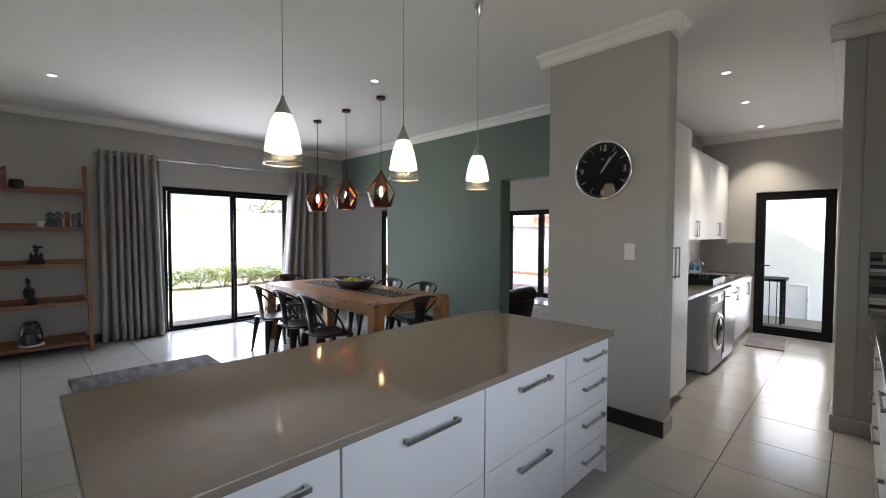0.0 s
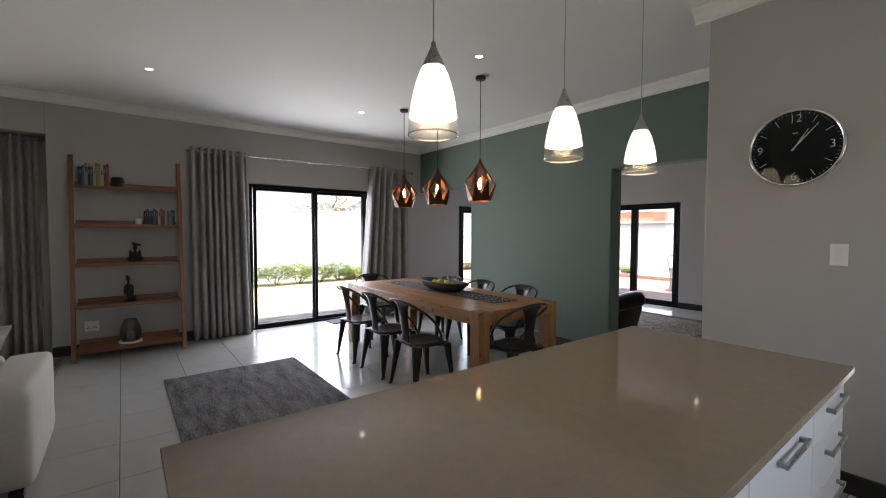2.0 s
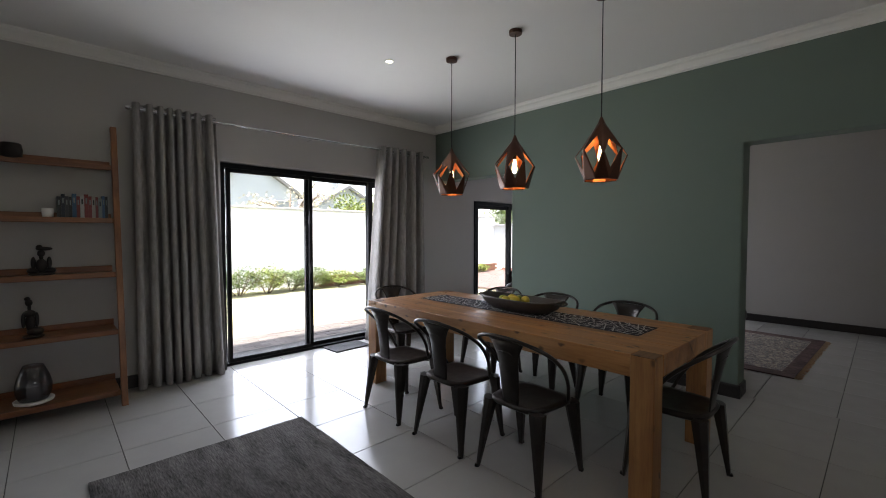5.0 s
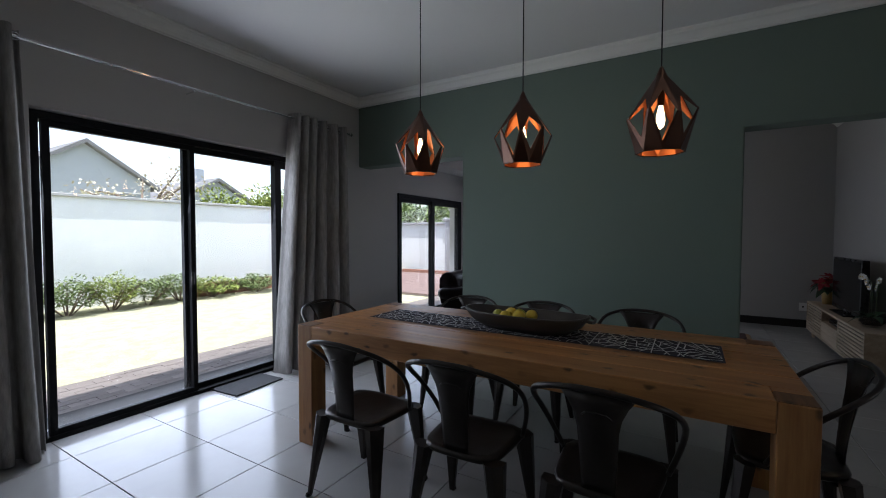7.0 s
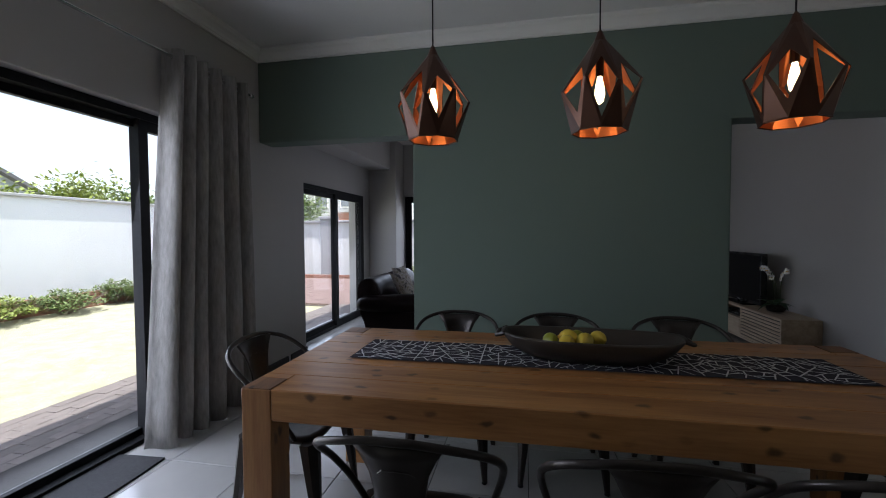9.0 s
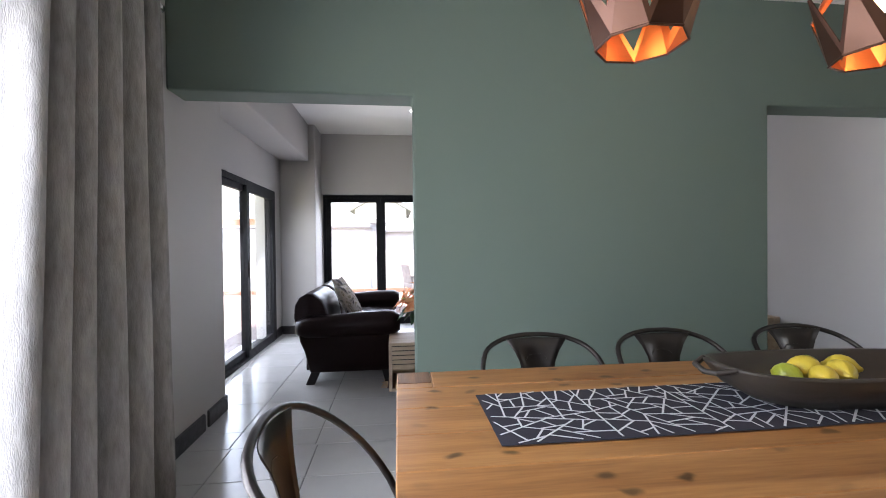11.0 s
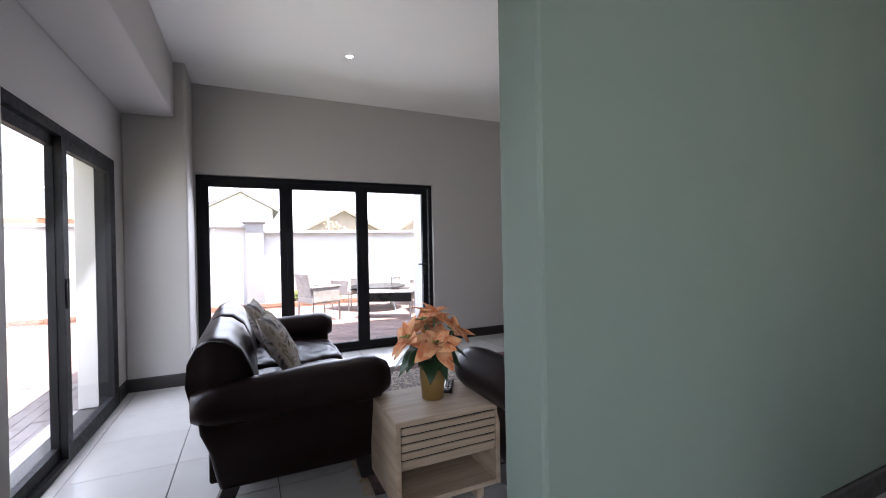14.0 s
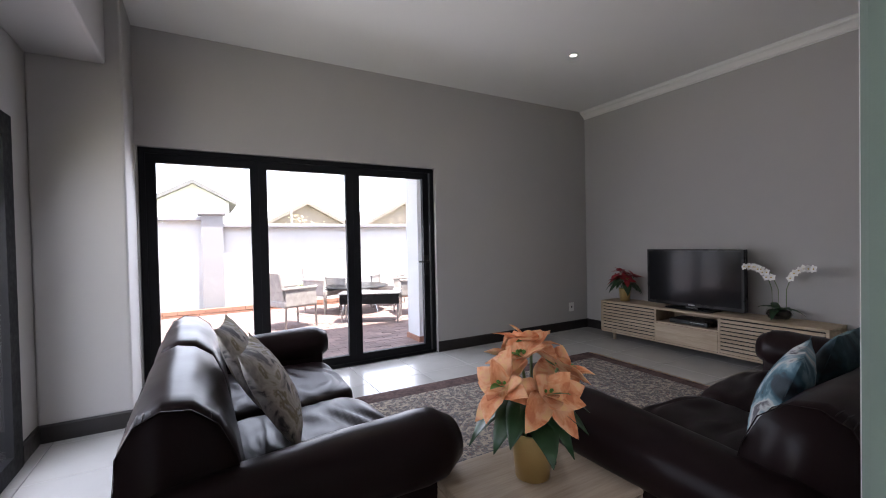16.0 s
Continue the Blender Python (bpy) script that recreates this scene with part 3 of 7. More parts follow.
def dining_chair():
    t = thing("dining_chair", (0, 0, 0), "gunmetal industrial steel armchair with looped arm rail", "chair", "chairs round the dining table")
    # seat pan with turned-down edge
    rings = []
    for k, (sx, z) in enumerate(((0.170, 0.415), (0.182, 0.425), (0.184, 0.443), (0.176, 0.450), (0.15, 0.447), (0.08, 0.442))):
        f = sx / 0.184
        pts = []
        for i in range(32):
            a = 2 * math.pi * i / 32
            ca, sa = math.cos(a), math.sin(a)
            p = 5.0
            k2 = (abs(ca) ** p + abs(sa) ** p) ** (-1 / p)
            x, y = ca * k2 * 0.195 * f, sa * k2 * 0.19 * f
            x *= 1 + 0.10 * (y / 0.19)
            pts.append((x, y, z))
        rings.append(pts)
    part("seat", loft(rings), M_GUN, t, smooth=True)
    # legs of folded sheet, tapered
    for sx in (-1, 1):
        for sy in (-1, 1):
            top, foot = Vector((sx * (0.175 + 0.01 * sy), sy * 0.165, 0.435)), Vector((sx * 0.222, sy * 0.222, 0.0))
            rr = []
            for s in (0, 0.12, 0.5, 0.94, 1.0):
                c = top.lerp(foot, s)
                wd = 0.062 * (1 - s) + 0.019 * s
                q = 0.3 * wd
                pts = [(-wd, q), (-wd, -q * 0.6), (-q, -wd * 0.55), (q * 1.3, -wd * 0.55), (wd * 0.75, -q), (wd * 0.75, q * 0.6), (q, q)]
                rr.append([(c.x - sx * p[0] * 0.8, c.y - sy * p[1] * 1.3 - sy * 0.01, c.z) for p in pts])
            lg = part("leg", loft(rr), M_GUN, t)
            part("rubber_foot", lathe([(0.013, 0.0), (0.016, 0.004), (0.013, 0.014)], 10, (foot.x, foot.y, 0)), M_BLACK, lg)
    # back splat, curved and flaring upward
    rr = []
    for k in range(9):
        s = k / 8
        y, z = -0.175 - 0.083 * s ** 1.3, 0.44 + 0.395 * s
        hw = 0.058 + 0.022 * s + (0.06 * max(0, (s - 0.62) / 0.38) ** 2)
        front, back = [], []
        for j in range(9):
            u = -1 + 2 * j / 8
            yy = y + 0.035 * u * u * s
            front.append((u * hw, yy, z))
            back.append((u * hw, yy - 0.004, z))
        rr.append(front + back[::-1])
    sp = part("splat", loft(rr), M_GUN, t, smooth=True)
    part("embossed_line", tube([(-0.05, -0.226, 0.742), (-0.035, -0.236, 0.757), (0, -0.242, 0.762), (0.035, -0.236, 0.757), (0.05, -0.226, 0.742)], 0.004, 6), M_GUN, sp)
    # arm rail
    pts = []
    ctrl = [(-0.205, 0.095, 0.445), (-0.24, 0.04, 0.56), (-0.262, -0.04, 0.665), (-0.262, -0.13, 0.745), (-0.228, -0.205, 0.80),
            (-0.15, -0.25, 0.832), (-0.06, -0.264, 0.846)]
    ctrl = ctrl + [(0, -0.266, 0.847)] + [(-x, y, z) for x, y, z in ctrl[::-1]]
    cv = [Vector(c) for c in ctrl]
    for i in range(len(cv) - 1):
        a, b, c, d = cv[max(0, i - 1)], cv[i], cv[i + 1], cv[min(len(cv) - 1, i + 2)]
        for s in (0, 0.33, 0.66):
            pts.append(0.5 * ((2 * b) + (c - a) * s + (2 * a - 5 * b + 4 * c - d) * s * s + (3 * b - a - 3 * c + d) * s ** 3))
    pts.append(cv[-1])
    part("arm_rail", tube(pts, 0.0115, 8), M_GUN, t, smooth=True)
    for sx in (-1, 1):
        part("brace", tube([(sx * 0.165, 0.16, 0.40), (0, 0, 0.385), (-sx * 0.165, -0.16, 0.40)], 0.006, 6), M_GUN, t)
    return t


chair = dining_chair()
chair.matrix_basis = pose(-4.80, 2.72, 0)
for x, y, a in ((-4.17, 2.725, 1), (-3.58, 2.735, -2), (-4.905, 3.945, 178), (-4.28, 3.95, 181), (-3.60, 3.945, 179), (-2.94, 3.31, 90), (-5.585, 3.36, -88)):
    copy_thing(chair, pose(x, y, 0, 0, 0, a))

# table runner: dark cloth with a net of white lines
M_RUNNER = material("charcoal_runner_cloth", (0.045, 0.043, 0.052), 0.95, vary=0.15, scale=90, bump=0.002, bump_scale=400, spec=0.1)
M_LINE = material("white_runner_print", (0.62, 0.62, 0.62), 0.9, vary=0.06, scale=60, bump=0.001, bump_scale=400, spec=0.1)
runner = thing("table_runner", (-4.222, 3.465, 0.786), "charcoal cloth table runner with a white broken-line pattern", "table runner")
RW, RH = 1.057, 0.172
bm = bmesh.new()
nx = 40
rows = []
for j in range(9):
    rows.append([(-RW + 2 * RW * i / nx, -RH + 2 * RH * j / 8, 0.003 + 0.0012 * noise.noise((i * 0.3, j * 0.4, 0))) for i in range(nx + 1)])
loft(rows, bm, close_ring=False)
part("cloth", bm, M_RUNNER, runner)
rng = random.Random(7)
bm = bmesh.new()


def stripe(out, ax, ay, bx, by, w=0.0028):
    d = Vector((bx - ax, by - ay, 0))
    if d.length < 0.02:
        return
    s = d.normalized().cross(Vector((0, 0, 1))) * w
    z = 0.0062
    out.faces.new([out.verts.new((ax + s.x, ay + s.y, z)), out.verts.new((bx + s.x, by + s.y, z)),
                   out.verts.new((bx - s.x, by - s.y, z)), out.verts.new((ax - s.x, ay - s.y, z))])


def split(poly, depth, out):
    """Cuts a polygon by random lines and draws each cut."""
    area = 0.5 * abs(sum(poly[i][0] * poly[(i + 1) % len(poly)][1] - poly[(i + 1) % len(poly)][0] * poly[i][1] for i in range(len(poly))))
    if depth == 0 or area < 0.0040:
        return
    ln = [math.dist(poly[i], poly[(i + 1) % len(poly)]) for i in range(len(poly))]
    i = max(range(len(poly)), key=lambda k: ln[k])
    others = [k for k in range(len(poly)) if k != i]
    j = max(others, key=lambda k: ln[k] * rng.uniform(0.5, 1.3))
    i, j = min(i, j), max(i, j)
    a, b = rng.uniform(0.25, 0.75), rng.uniform(0.25, 0.75)
    p = [poly[i][k] * (1 - a) + poly[(i + 1) % len(poly)][k] * a for k in (0, 1)]
    q = [poly[j][k] * (1 - b) + poly[(j + 1) % len(poly)][k] * b for k in (0, 1)]
    stripe(out, *p, *q)
    one = [p] + [poly[k % len(poly)] for k in range(i + 1, j + 1)] + [q]
    two = [q] + [poly[k % len(poly)] for k in range(j + 1, i + 1 + len(poly))] + [p]
    split(one, depth - 1, out)
    split(two, depth - 1, out)


for k in range(7):
    a, b = -RW + 0.01 + k * (2 * RW - 0.02) / 7, -RW + 0.01 + (k + 1) * (2 * RW - 0.02) / 7
    split([(a, -RH + 0.006), (b, -RH + 0.006), (b, RH - 0.006), (a, RH - 0.006)], 14, bm)
    stripe(bm, b, -RH + 0.006, b, RH - 0.006) if k < 6 else None
part("print", bm, M_LINE, runner, "white broken lines")

# fruit bowl: long boat-shaped dark tray with fruit
M_BOWL = material("dark_carved_wood", (0.035, 0.027, 0.020), 0.45, vary=0.35, scale=18, bump=0.004, bump_scale=30, stretch=(0.3, 1, 1))
bowl = thing("fruit_bowl", (-4.19, 3.46, 0.7925), "long dark carved wooden dough bowl holding fruit", "bowl", turn=-3)


def boat(hx, hy, z, p=2.6):
    pts = []
    for i in range(36):
        a = 2 * math.pi * i / 36
        ca, sa = math.cos(a), math.sin(a)
        k = (abs(ca) ** p + abs(sa) ** p) ** (-1 / p)
        pts.append((ca * k * hx, sa * k * hy, z + 0.012 * abs(ca * k) ** 4))
    return pts


part("shell", loft([boat(0.28, 0.095, 0.0), boat(0.35, 0.135, 0.04), boat(0.395, 0.165, 0.098), boat(0.395, 0.165, 0.105), boat(0.378, 0.148, 0.105),
                    boat(0.335, 0.115, 0.05), boat(0.26, 0.08, 0.018)]), M_BOWL, bowl, smooth=True)
for sx in (-1, 1):
    part("handle", tube([(sx * 0.375, -0.07, 0.112), (sx * 0.415, -0.05, 0.098), (sx * 0.42, 0.0, 0.09), (sx * 0.415, 0.05, 0.098), (sx * 0.375, 0.07, 0.112)], 0.009, 8), M_BOWL, bowl)
M_LEMON = material("lemon_skin", (0.62, 0.46, 0.045), 0.45, vary=0.15, scale=12, bump=0.002, bump_scale=200)
M_LIME = material("green_yellow_skin", (0.33, 0.36, 0.03), 0.4, vary=0.25, scale=10, bump=0.002, bump_scale=200)
for k, (x, y, z, a, r, m, lab) in enumerate(((-0.17, -0.01, 0.075, 10, 0.036, M_LIME, "greenish yellow lemon"), (-0.09, 0.015, 0.085, 60, 0.040, M_LEMON, "ripe yellow lemon"),
                                             (-0.02, -0.03, 0.085, -20, 0.038, M_LEMON, "ripe yellow lemon"), (0.04, 0.025, 0.085, 30, 0.037, M_LEMON, "ripe yellow lemon"),
                                             (-0.05, 0.05, 0.08, 110, 0.036, M_LIME, "greenish yellow lemon"), (-0.10, -0.055, 0.08, 150, 0.035, M_LEMON, "ripe yellow lemon"))):
    prof = [(0.001, -1.38), (0.16, -1.3), (0.30, -1.1), (0.66, -0.82), (0.93, -0.4), (1.0, 0.0), (0.93, 0.4), (0.66, 0.82), (0.30, 1.1), (0.16, 1.3), (0.001, 1.38)]
    fr = part("lemon", lathe([(p * r, q * r) for p, q in prof], 16), m, smooth=True)
    fr.matrix_basis = bowl.matrix_basis @ pose(x, y, z, 88, 0, a)
    tagged(fr, lab + " in the wooden bowl", "fruit", "fruit in the bowl")

# copper-lined pendants
M_BULB = glowing("filament_bulb", (1.0, 0.72, 0.40), 3.5)


def copper_pendant():
    t = thing("pendant_lamp", (-4.885, 3.355, 1.785), "faceted black pendant lamp with copper inside and a lit bulb", "pendant lamp", "pendants over the dining table")
    n = 8

    def ring(r, z, off):
        return [Vector((r * math.cos(2 * math.pi * (i + off) / n), r * math.sin(2 * math.pi * (i + off) / n), z)) for i in range(n)]
    T, B = ring(0.027, 0.375, 0.5), ring(0.112, 0.0, 0.5)
    W = [p + Vector((0, 0, 0.016 if i % 2 else -0.012)) for i, p in enumerate(ring(0.168, 0.172, 0))]
    bm = bmesh.new()
    vs = {k: [bm.verts.new(p) for p in v] for k, v in (("T", T), ("W", W), ("B", B))}

    # long folded triangles from the neck to the waist and from the waist to the rim; the kites between them are pierced
    for i in range(n):
        j = (i + 1) % n
        h = (i - 1) % n
        bm.faces.new((vs["T"][h], vs["T"][i], vs["W"][i]))
        bm.faces.new((vs["B"][h], vs["B"][i], vs["W"][i]))
        kite = [vs["T"][i], vs["W"][j], vs["B"][i], vs["W"][i]]
        mid = (kite[1].co + kite[3].co) / 2
        hole = [bm.verts.new(mid.lerp(v.co, f)) for v, f in zip(kite, (0.56 if i % 2 else 0.40, 0.84, 0.80 if i % 2 else 0.62, 0.84))]
        for q in range(4):
            bm.faces.new((kite[q], kite[(q + 1) % 4], hole[(q + 1) % 4], hole[q]))
    shade = part("shade", bm, [M_BLACKSH, M_COPPER], t, "black facets with glowing copper inside")
    md = shade.modifiers.new("thickness", "SOLIDIFY")
    md.thickness, md.offset, md.material_offset = 0.003, -1, 1
    part("rim", tube([tuple(p) for p in B], 0.0035, 6, closed=True), M_BLACKSH, shade)
    part("cap", lathe([(0.003, 0.425), (0.010, 0.415), (0.022, 0.385), (0.028, 0.37), (0.003, 0.37)], 16), M_BLACKSH, t)
    part("cable", tube([(0, 0, 0.42), (0, 0, CEIL - 1.785 - 0.02)], 0.0035, 6), M_BLACK, t)
    part("ceiling_rose", lathe([(0.003, CEIL - 1.785 - 0.03), (0.05, CEIL - 1.785 - 0.028), (0.052, CEIL - 1.785), (0.003, CEIL - 1.785)], 20), M_BLACKSH, t)
    part("socket", lathe([(0.003, 0.37), (0.016, 0.365), (0.016, 0.23), (0.003, 0.23)], 12), M_BLACK, t)
    part("bulb", lathe([(0.009, 0.236), (0.012, 0.218), (0.019, 0.182), (0.021, 0.156), (0.016, 0.128), (0.002, 0.116)], 16), M_BULB, t, "glowing filament bulb", smooth=True)
    return t


pend = copper_pendant()
for x in (-4.17, -3.455):
    copy_thing(pend, pose(x, 3.355, 1.785, 0, 0, 31 if x > -4 else 17))
for x in (-4.885, -4.17, -3.455):
    bulb_light("pendant_glow", (x, 3.355, 1.785 + 0.13), 0.2, (1.0, 0.55, 0.25), 0.025)


# curtains
def curtain(name, x, y0, y1, z0, z1, folds, spread0, spread1, amp, seed, label):
    """A hanging cloth with deep folds; spread moves the foot of both edges."""
    t = thing(name, (x, (y0 + y1) / 2, 0), label, "curtain", "garden curtains")
    rg = random.Random(seed)
    ph = [rg.uniform(0.75, 1.25) for _ in range(folds + 1)]
    tot = sum(ph)
    nu = folds * 16
    rows = []
    for k in range(13):
        s = k / 12
        z = z1 + (z0 - z1) * s
        a, b = y0 + spread0 * s - (y0 + y1) / 2, y1 + spread1 * s - (y0 + y1) / 2
        row = []
        for i in range(nu + 1):
            u = i / nu
            w = amp * (0.75 + 0.35 * s)
            g = u * folds + 0.22 * math.sin(7 * u + seed) + 0.10 * s * noise.noise((u * 5, s * 1.7, seed))
            sn = math.sin(2 * math.pi * g)
            d = w * ph[min(folds, int(u * folds))] * sn * (0.8 + 0.2 * abs(sn)) + 0.016 * s * noise.noise((u * 9, s * 2.5, seed))
            row.append((d, a + (b - a) * u - (0.006 + 0.008 * s) * math.sin(4 * math.pi * g), z + 0.006 * s * math.sin(11 * u)))
        rows.append(row)
    bm = loft(rows, close_ring=False)
    ob = part("cloth", bm, M_CURTAIN, t, smooth=True)
    md = ob.modifiers.new("thickness", "SOLIDIFY")
    md.thickness = 0.004
    for i in range(folds * 2):
        u = (i + 0.5) / (folds * 2)
        y = (y0 + (y1 - y0) * u) - (y0 + y1) / 2
        part("eyelet", tube([(0.004 + 0.0 * c, y + 0.022 * math.cos(c * math.pi / 5), z1 - 0.05 + 0.022 * math.sin(c * math.pi / 5)) for c in range(10)], 0.004, 5, closed=True), M_STEEL, t, "steel eyelet")
    return t


curtain("curtain", -6.75, 1.215, 1.89, 0.012, 2.585, 8, 0.0, 0.06, 0.07, 3, "grey lined eyelet curtain, drawn open, beside the sliding door")
curtain("curtain", -6.75, 3.86, 4.61, 0.012, 2.585, 6, -0.20, 0.03, 0.078, 5, "grey eyelet curtain, drawn open, its foot pulled aside")
curtain("curtain", -7.05, -0.72, -0.26, 0.012, 2.56, 5, 0.0, 0.0, 0.055, 8, "grey lined eyelet curtain, drawn open, in the lounge recess")
for name, x, a, b, z in (("curtain_rod", -6.75, 1.19, 4.68, 2.535), ("curtain_rod", -7.05, -3.4, -0.225, 2.51)):
    rod = thing(name, (x, (a + b) / 2, z), "slim chrome curtain rod with round finials on the wall", "curtain rod")
    h = (b - a) / 2
    part("pole", tube([(0, -h, 0), (0, h, 0)], 0.0105, 10), M_CHROME, rod)
    for s in (-1, 1):
        part("finial", lathe([(0.011, -0.02), (0.02, -0.015), (0.022, 0.0), (0.016, 0.015), (0.002, 0.02)], 12), M_CHROME, rod).matrix_basis = pose(0, s * (h + 0.012), 0, -90 * s, 0, 0)
    for y in (-h + 0.06, -0.03, h - 0.06):
        wallx = -0.12 if x > -7 else -0.2
        part("bracket", tube([(0, y, -0.005), (0, y, -0.02), (wallx, y, -0.02)], 0.006, 6), M_CHROME, rod)

# floor rugs and mat
def flat_rug(name, x0, x1, y0, y1, h, mat, label, seed=1, turn=0.0):
    """A woven rug with wavering edges and slight ripples."""
    cx, cy = (x0 + x1) / 2, (y0 + y1) / 2
    n, m = 40, 30
    rows = []
    for lvl in range(1):
        for j in range(m + 1):
            row = []
            for i in range(n + 1):
                x, y = x0 - cx + (x1 - x0) * i / n, y0 - cy + (y1 - y0) * j / m
                e = 0.006 * noise.noise((x * 3, y * 3, seed))
                row.append((x + e * (i in (0, n)) , y + e * (j in (0, m)), h + 0.002 * noise.noise((x * 6, y * 6, seed + 5))))
            rows.append(row)
    bm = loft(rows, close_ring=False)
    ob = part(name, bm, mat)
    ob.matrix_basis = pose(cx, cy, 0.0005, 0, 0, turn)
    md = ob.modifiers.new("thickness", "SOLIDIFY")
    md.thickness, md.offset = h, -1
    return tagged(ob, label, "rug")


flat_rug("rug", -5.19, -3.315, 0.775, 2.035, 0.011, M_RUG, "charcoal hand-woven rug lying on the tiles", 1)
flat_rug("rug", -6.72, -4.6, -2.1, -0.11, 0.011, M_RUG, "dark grey woven lounge rug by the curtain", 2)
tagged(flat_rug("doormat", -6.95, -6.61, 3.11, 3.60, 0.012, M_MAT, "black ribbed rubber doormat inside the sliding door", 3, 3), category="doormat")


# ladder shelf
def ladder_shelf():
    t = thing("ladder_shelf", (-6.62, 0.55, 0), "reddish teak ladder shelf with five boards leaning on the wall", "shelf")
    lean = lambda z: -6.43 - (0.345) * z / 2.35 + 6.62
    for y in (-0.525, 0.525):
        bm = bmesh.new()
        rr = []
        for z in (0.0, 2.345):
            c = lean(z)
            rr.append([(c - 0.03, y - 0.022, z), (c + 0.03, y - 0.022, z), (c + 0.03, y + 0.022, z), (c - 0.03, y + 0.022, z)])
        part("post", loft(rr), M_TEAKZ, t, bevel=0.004)
    for z in (0.12, 0.615, 1.09, 1.545, 2.0):
        f = lean(z) - 0.012
        b = min(-0.215, f - 0.14)
        b = -0.235
        sh = part("board", box(b, f, -0.502, 0.502, z - 0.022, z, None, 0.002), M_TEAK, t)
        part("front_lip", box(f, f + 0.018, -0.502, 0.502, z - 0.035, z + 0.008, None, 0.003), M_TEAK, sh)
        part("back_lip", box(b, b + 0.016, -0.502, 0.502, z + 0.001, z + 0.05, None, 0.003), M_TEAK, sh)
    return t


ladder_shelf()
BOOKS = [(0.012, 0.018, 0.03), (0.02, 0.07, 0.13), (0.16, 0.18, 0.18), (0.012, 0.012, 0.012), (0.30, 0.28, 0.24), (0.03, 0.08, 0.17), (0.16, 0.17, 0.06), (0.26, 0.21, 0.07), (0.14, 0.02, 0.018), (0.18, 0.025, 0.022), (0.32, 0.31, 0.29), (0.03, 0.03, 0.035)]
M_PAPER = material("book_paper", (0.62, 0.58, 0.48), 0.9, vary=0.1, scale=200, bump=0.001)
BOOKM = [material("book_cover", c, 0.5, vary=0.08, scale=20, bump=0.0004) for c in BOOKS]
BOOKNAME = ["navy", "blue", "pale grey", "black", "cream", "bright blue", "olive", "mustard", "dark red", "red", "white", "charcoal"]


def book(x, y, z, w, h, d, k, tilt=0.0):
    t = thing("book", (x, y, z), BOOKNAME[k] + " hardback book standing on the teak shelf", "book", "books on the ladder shelf")
    t.matrix_basis = pose(x, y, z, tilt, 0, 0)
    c = box(d / 2 - 0.003, d / 2, -w / 2, w / 2, 0, h)
    box(-d / 2, d / 2 - 0.003, -w / 2, -w / 2 + 0.002, 0, h, c)
    box(-d / 2, d / 2 - 0.003, w / 2 - 0.002, w / 2, 0, h, c)
    part("cover", c, BOOKM[k], t)
    part("pages", box(-d / 2 + 0.004, d / 2 - 0.004, -w / 2 + 0.002, w / 2 - 0.002, 0.004, h - 0.005), M_PAPER, t, "cream page block")
    part("spine_label", box(d / 2, d / 2 + 0.0008, -w / 5, w / 5, h * 0.62, h * 0.84), BOOKM[2 if k not in (2, 4, 10) else 3], t)


rg = random.Random(4)
y = 0.085
for k in (0, 11, 5, 2, 3, 1, 4, 6, 7, 10, 8, 9):
    w = rg.uniform(0.018, 0.027)
    book(-6.77, y + w / 2, 2.001, w, rg.uniform(0.20, 0.27), 0.13, k)
    y += w + 0.001
y = 0.70
for k in (3, 0, 11, 3, 1, 8, 10, 9, 9, 4, 8, 2, 5, 3):
    w = rg.uniform(0.016, 0.026)
    book(-6.74, y + w / 2, 1.546, w, rg.uniform(0.17, 0.205), 0.12, k)
    y += w + 0.001
M_BRONZE = material("dark_bronze", (0.022, 0.018, 0.015), 0.4, metal=0.5, vary=0.3, scale=25, bump=0.002)
tagged(part("pot", lathe([(0.04, 0.0), (0.062, 0.01), (0.068, 0.06), (0.06, 0.11), (0.05, 0.115), (0.045, 0.105), (0.045, 0.02), (0.002, 0.015)], 24, (-6.75, 0.45, 2.001)), M_BRONZE, smooth=True), "small black ceramic pot on the top shelf", "pot")
tagged(part("cup", lathe([(0.028, 0.0), (0.034, 0.004), (0.036, 0.075), (0.033, 0.078), (0.03, 0.07), (0.03, 0.01), (0.002, 0.008)], 24, (-6.72, 0.645, 1.546)), M_PLASTIC, smooth=True), "small white ceramic cup on the shelf", "cup")


def blob_figure(name, label, lumps, at):
    """A small cast figure from merged rounded lumps."""
    bm = bmesh.new()
    for x, y, z, rx, ry, rz in lumps:
        m = Matrix.Translation((x, y, z)) @ Matrix.Diagonal((rx, ry, rz, 1))
        bmesh.ops.create_uvsphere(bm, u_segments=14, v_segments=9, radius=1, matrix=m)
    ob = part(name, bm, M_BRONZE, smooth=True)
    ob.location = at
    return tagged(ob, label, "figurine")


blob_figure("figurine", "dark bronze seated figurine with a wide headdress on the shelf",
            [(0, 0, 0.015, 0.045, 0.08, 0.018), (0, -0.05, 0.04, 0.035, 0.035, 0.025), (0, 0.05, 0.04, 0.035, 0.035, 0.025), (0, 0, 0.08, 0.028, 0.036, 0.055),
             (0, -0.045, 0.10, 0.014, 0.016, 0.05), (0, 0.045, 0.10, 0.014, 0.016, 0.05), (0, 0, 0.145, 0.013, 0.013, 0.02), (0, 0, 0.175, 0.022, 0.024, 0.028), (0, 0.018, 0.212, 0.022, 0.05, 0.016), (0, -0.01, 0.225, 0.018, 0.02, 0.018)], (-6.66, 0.60, 1.091))
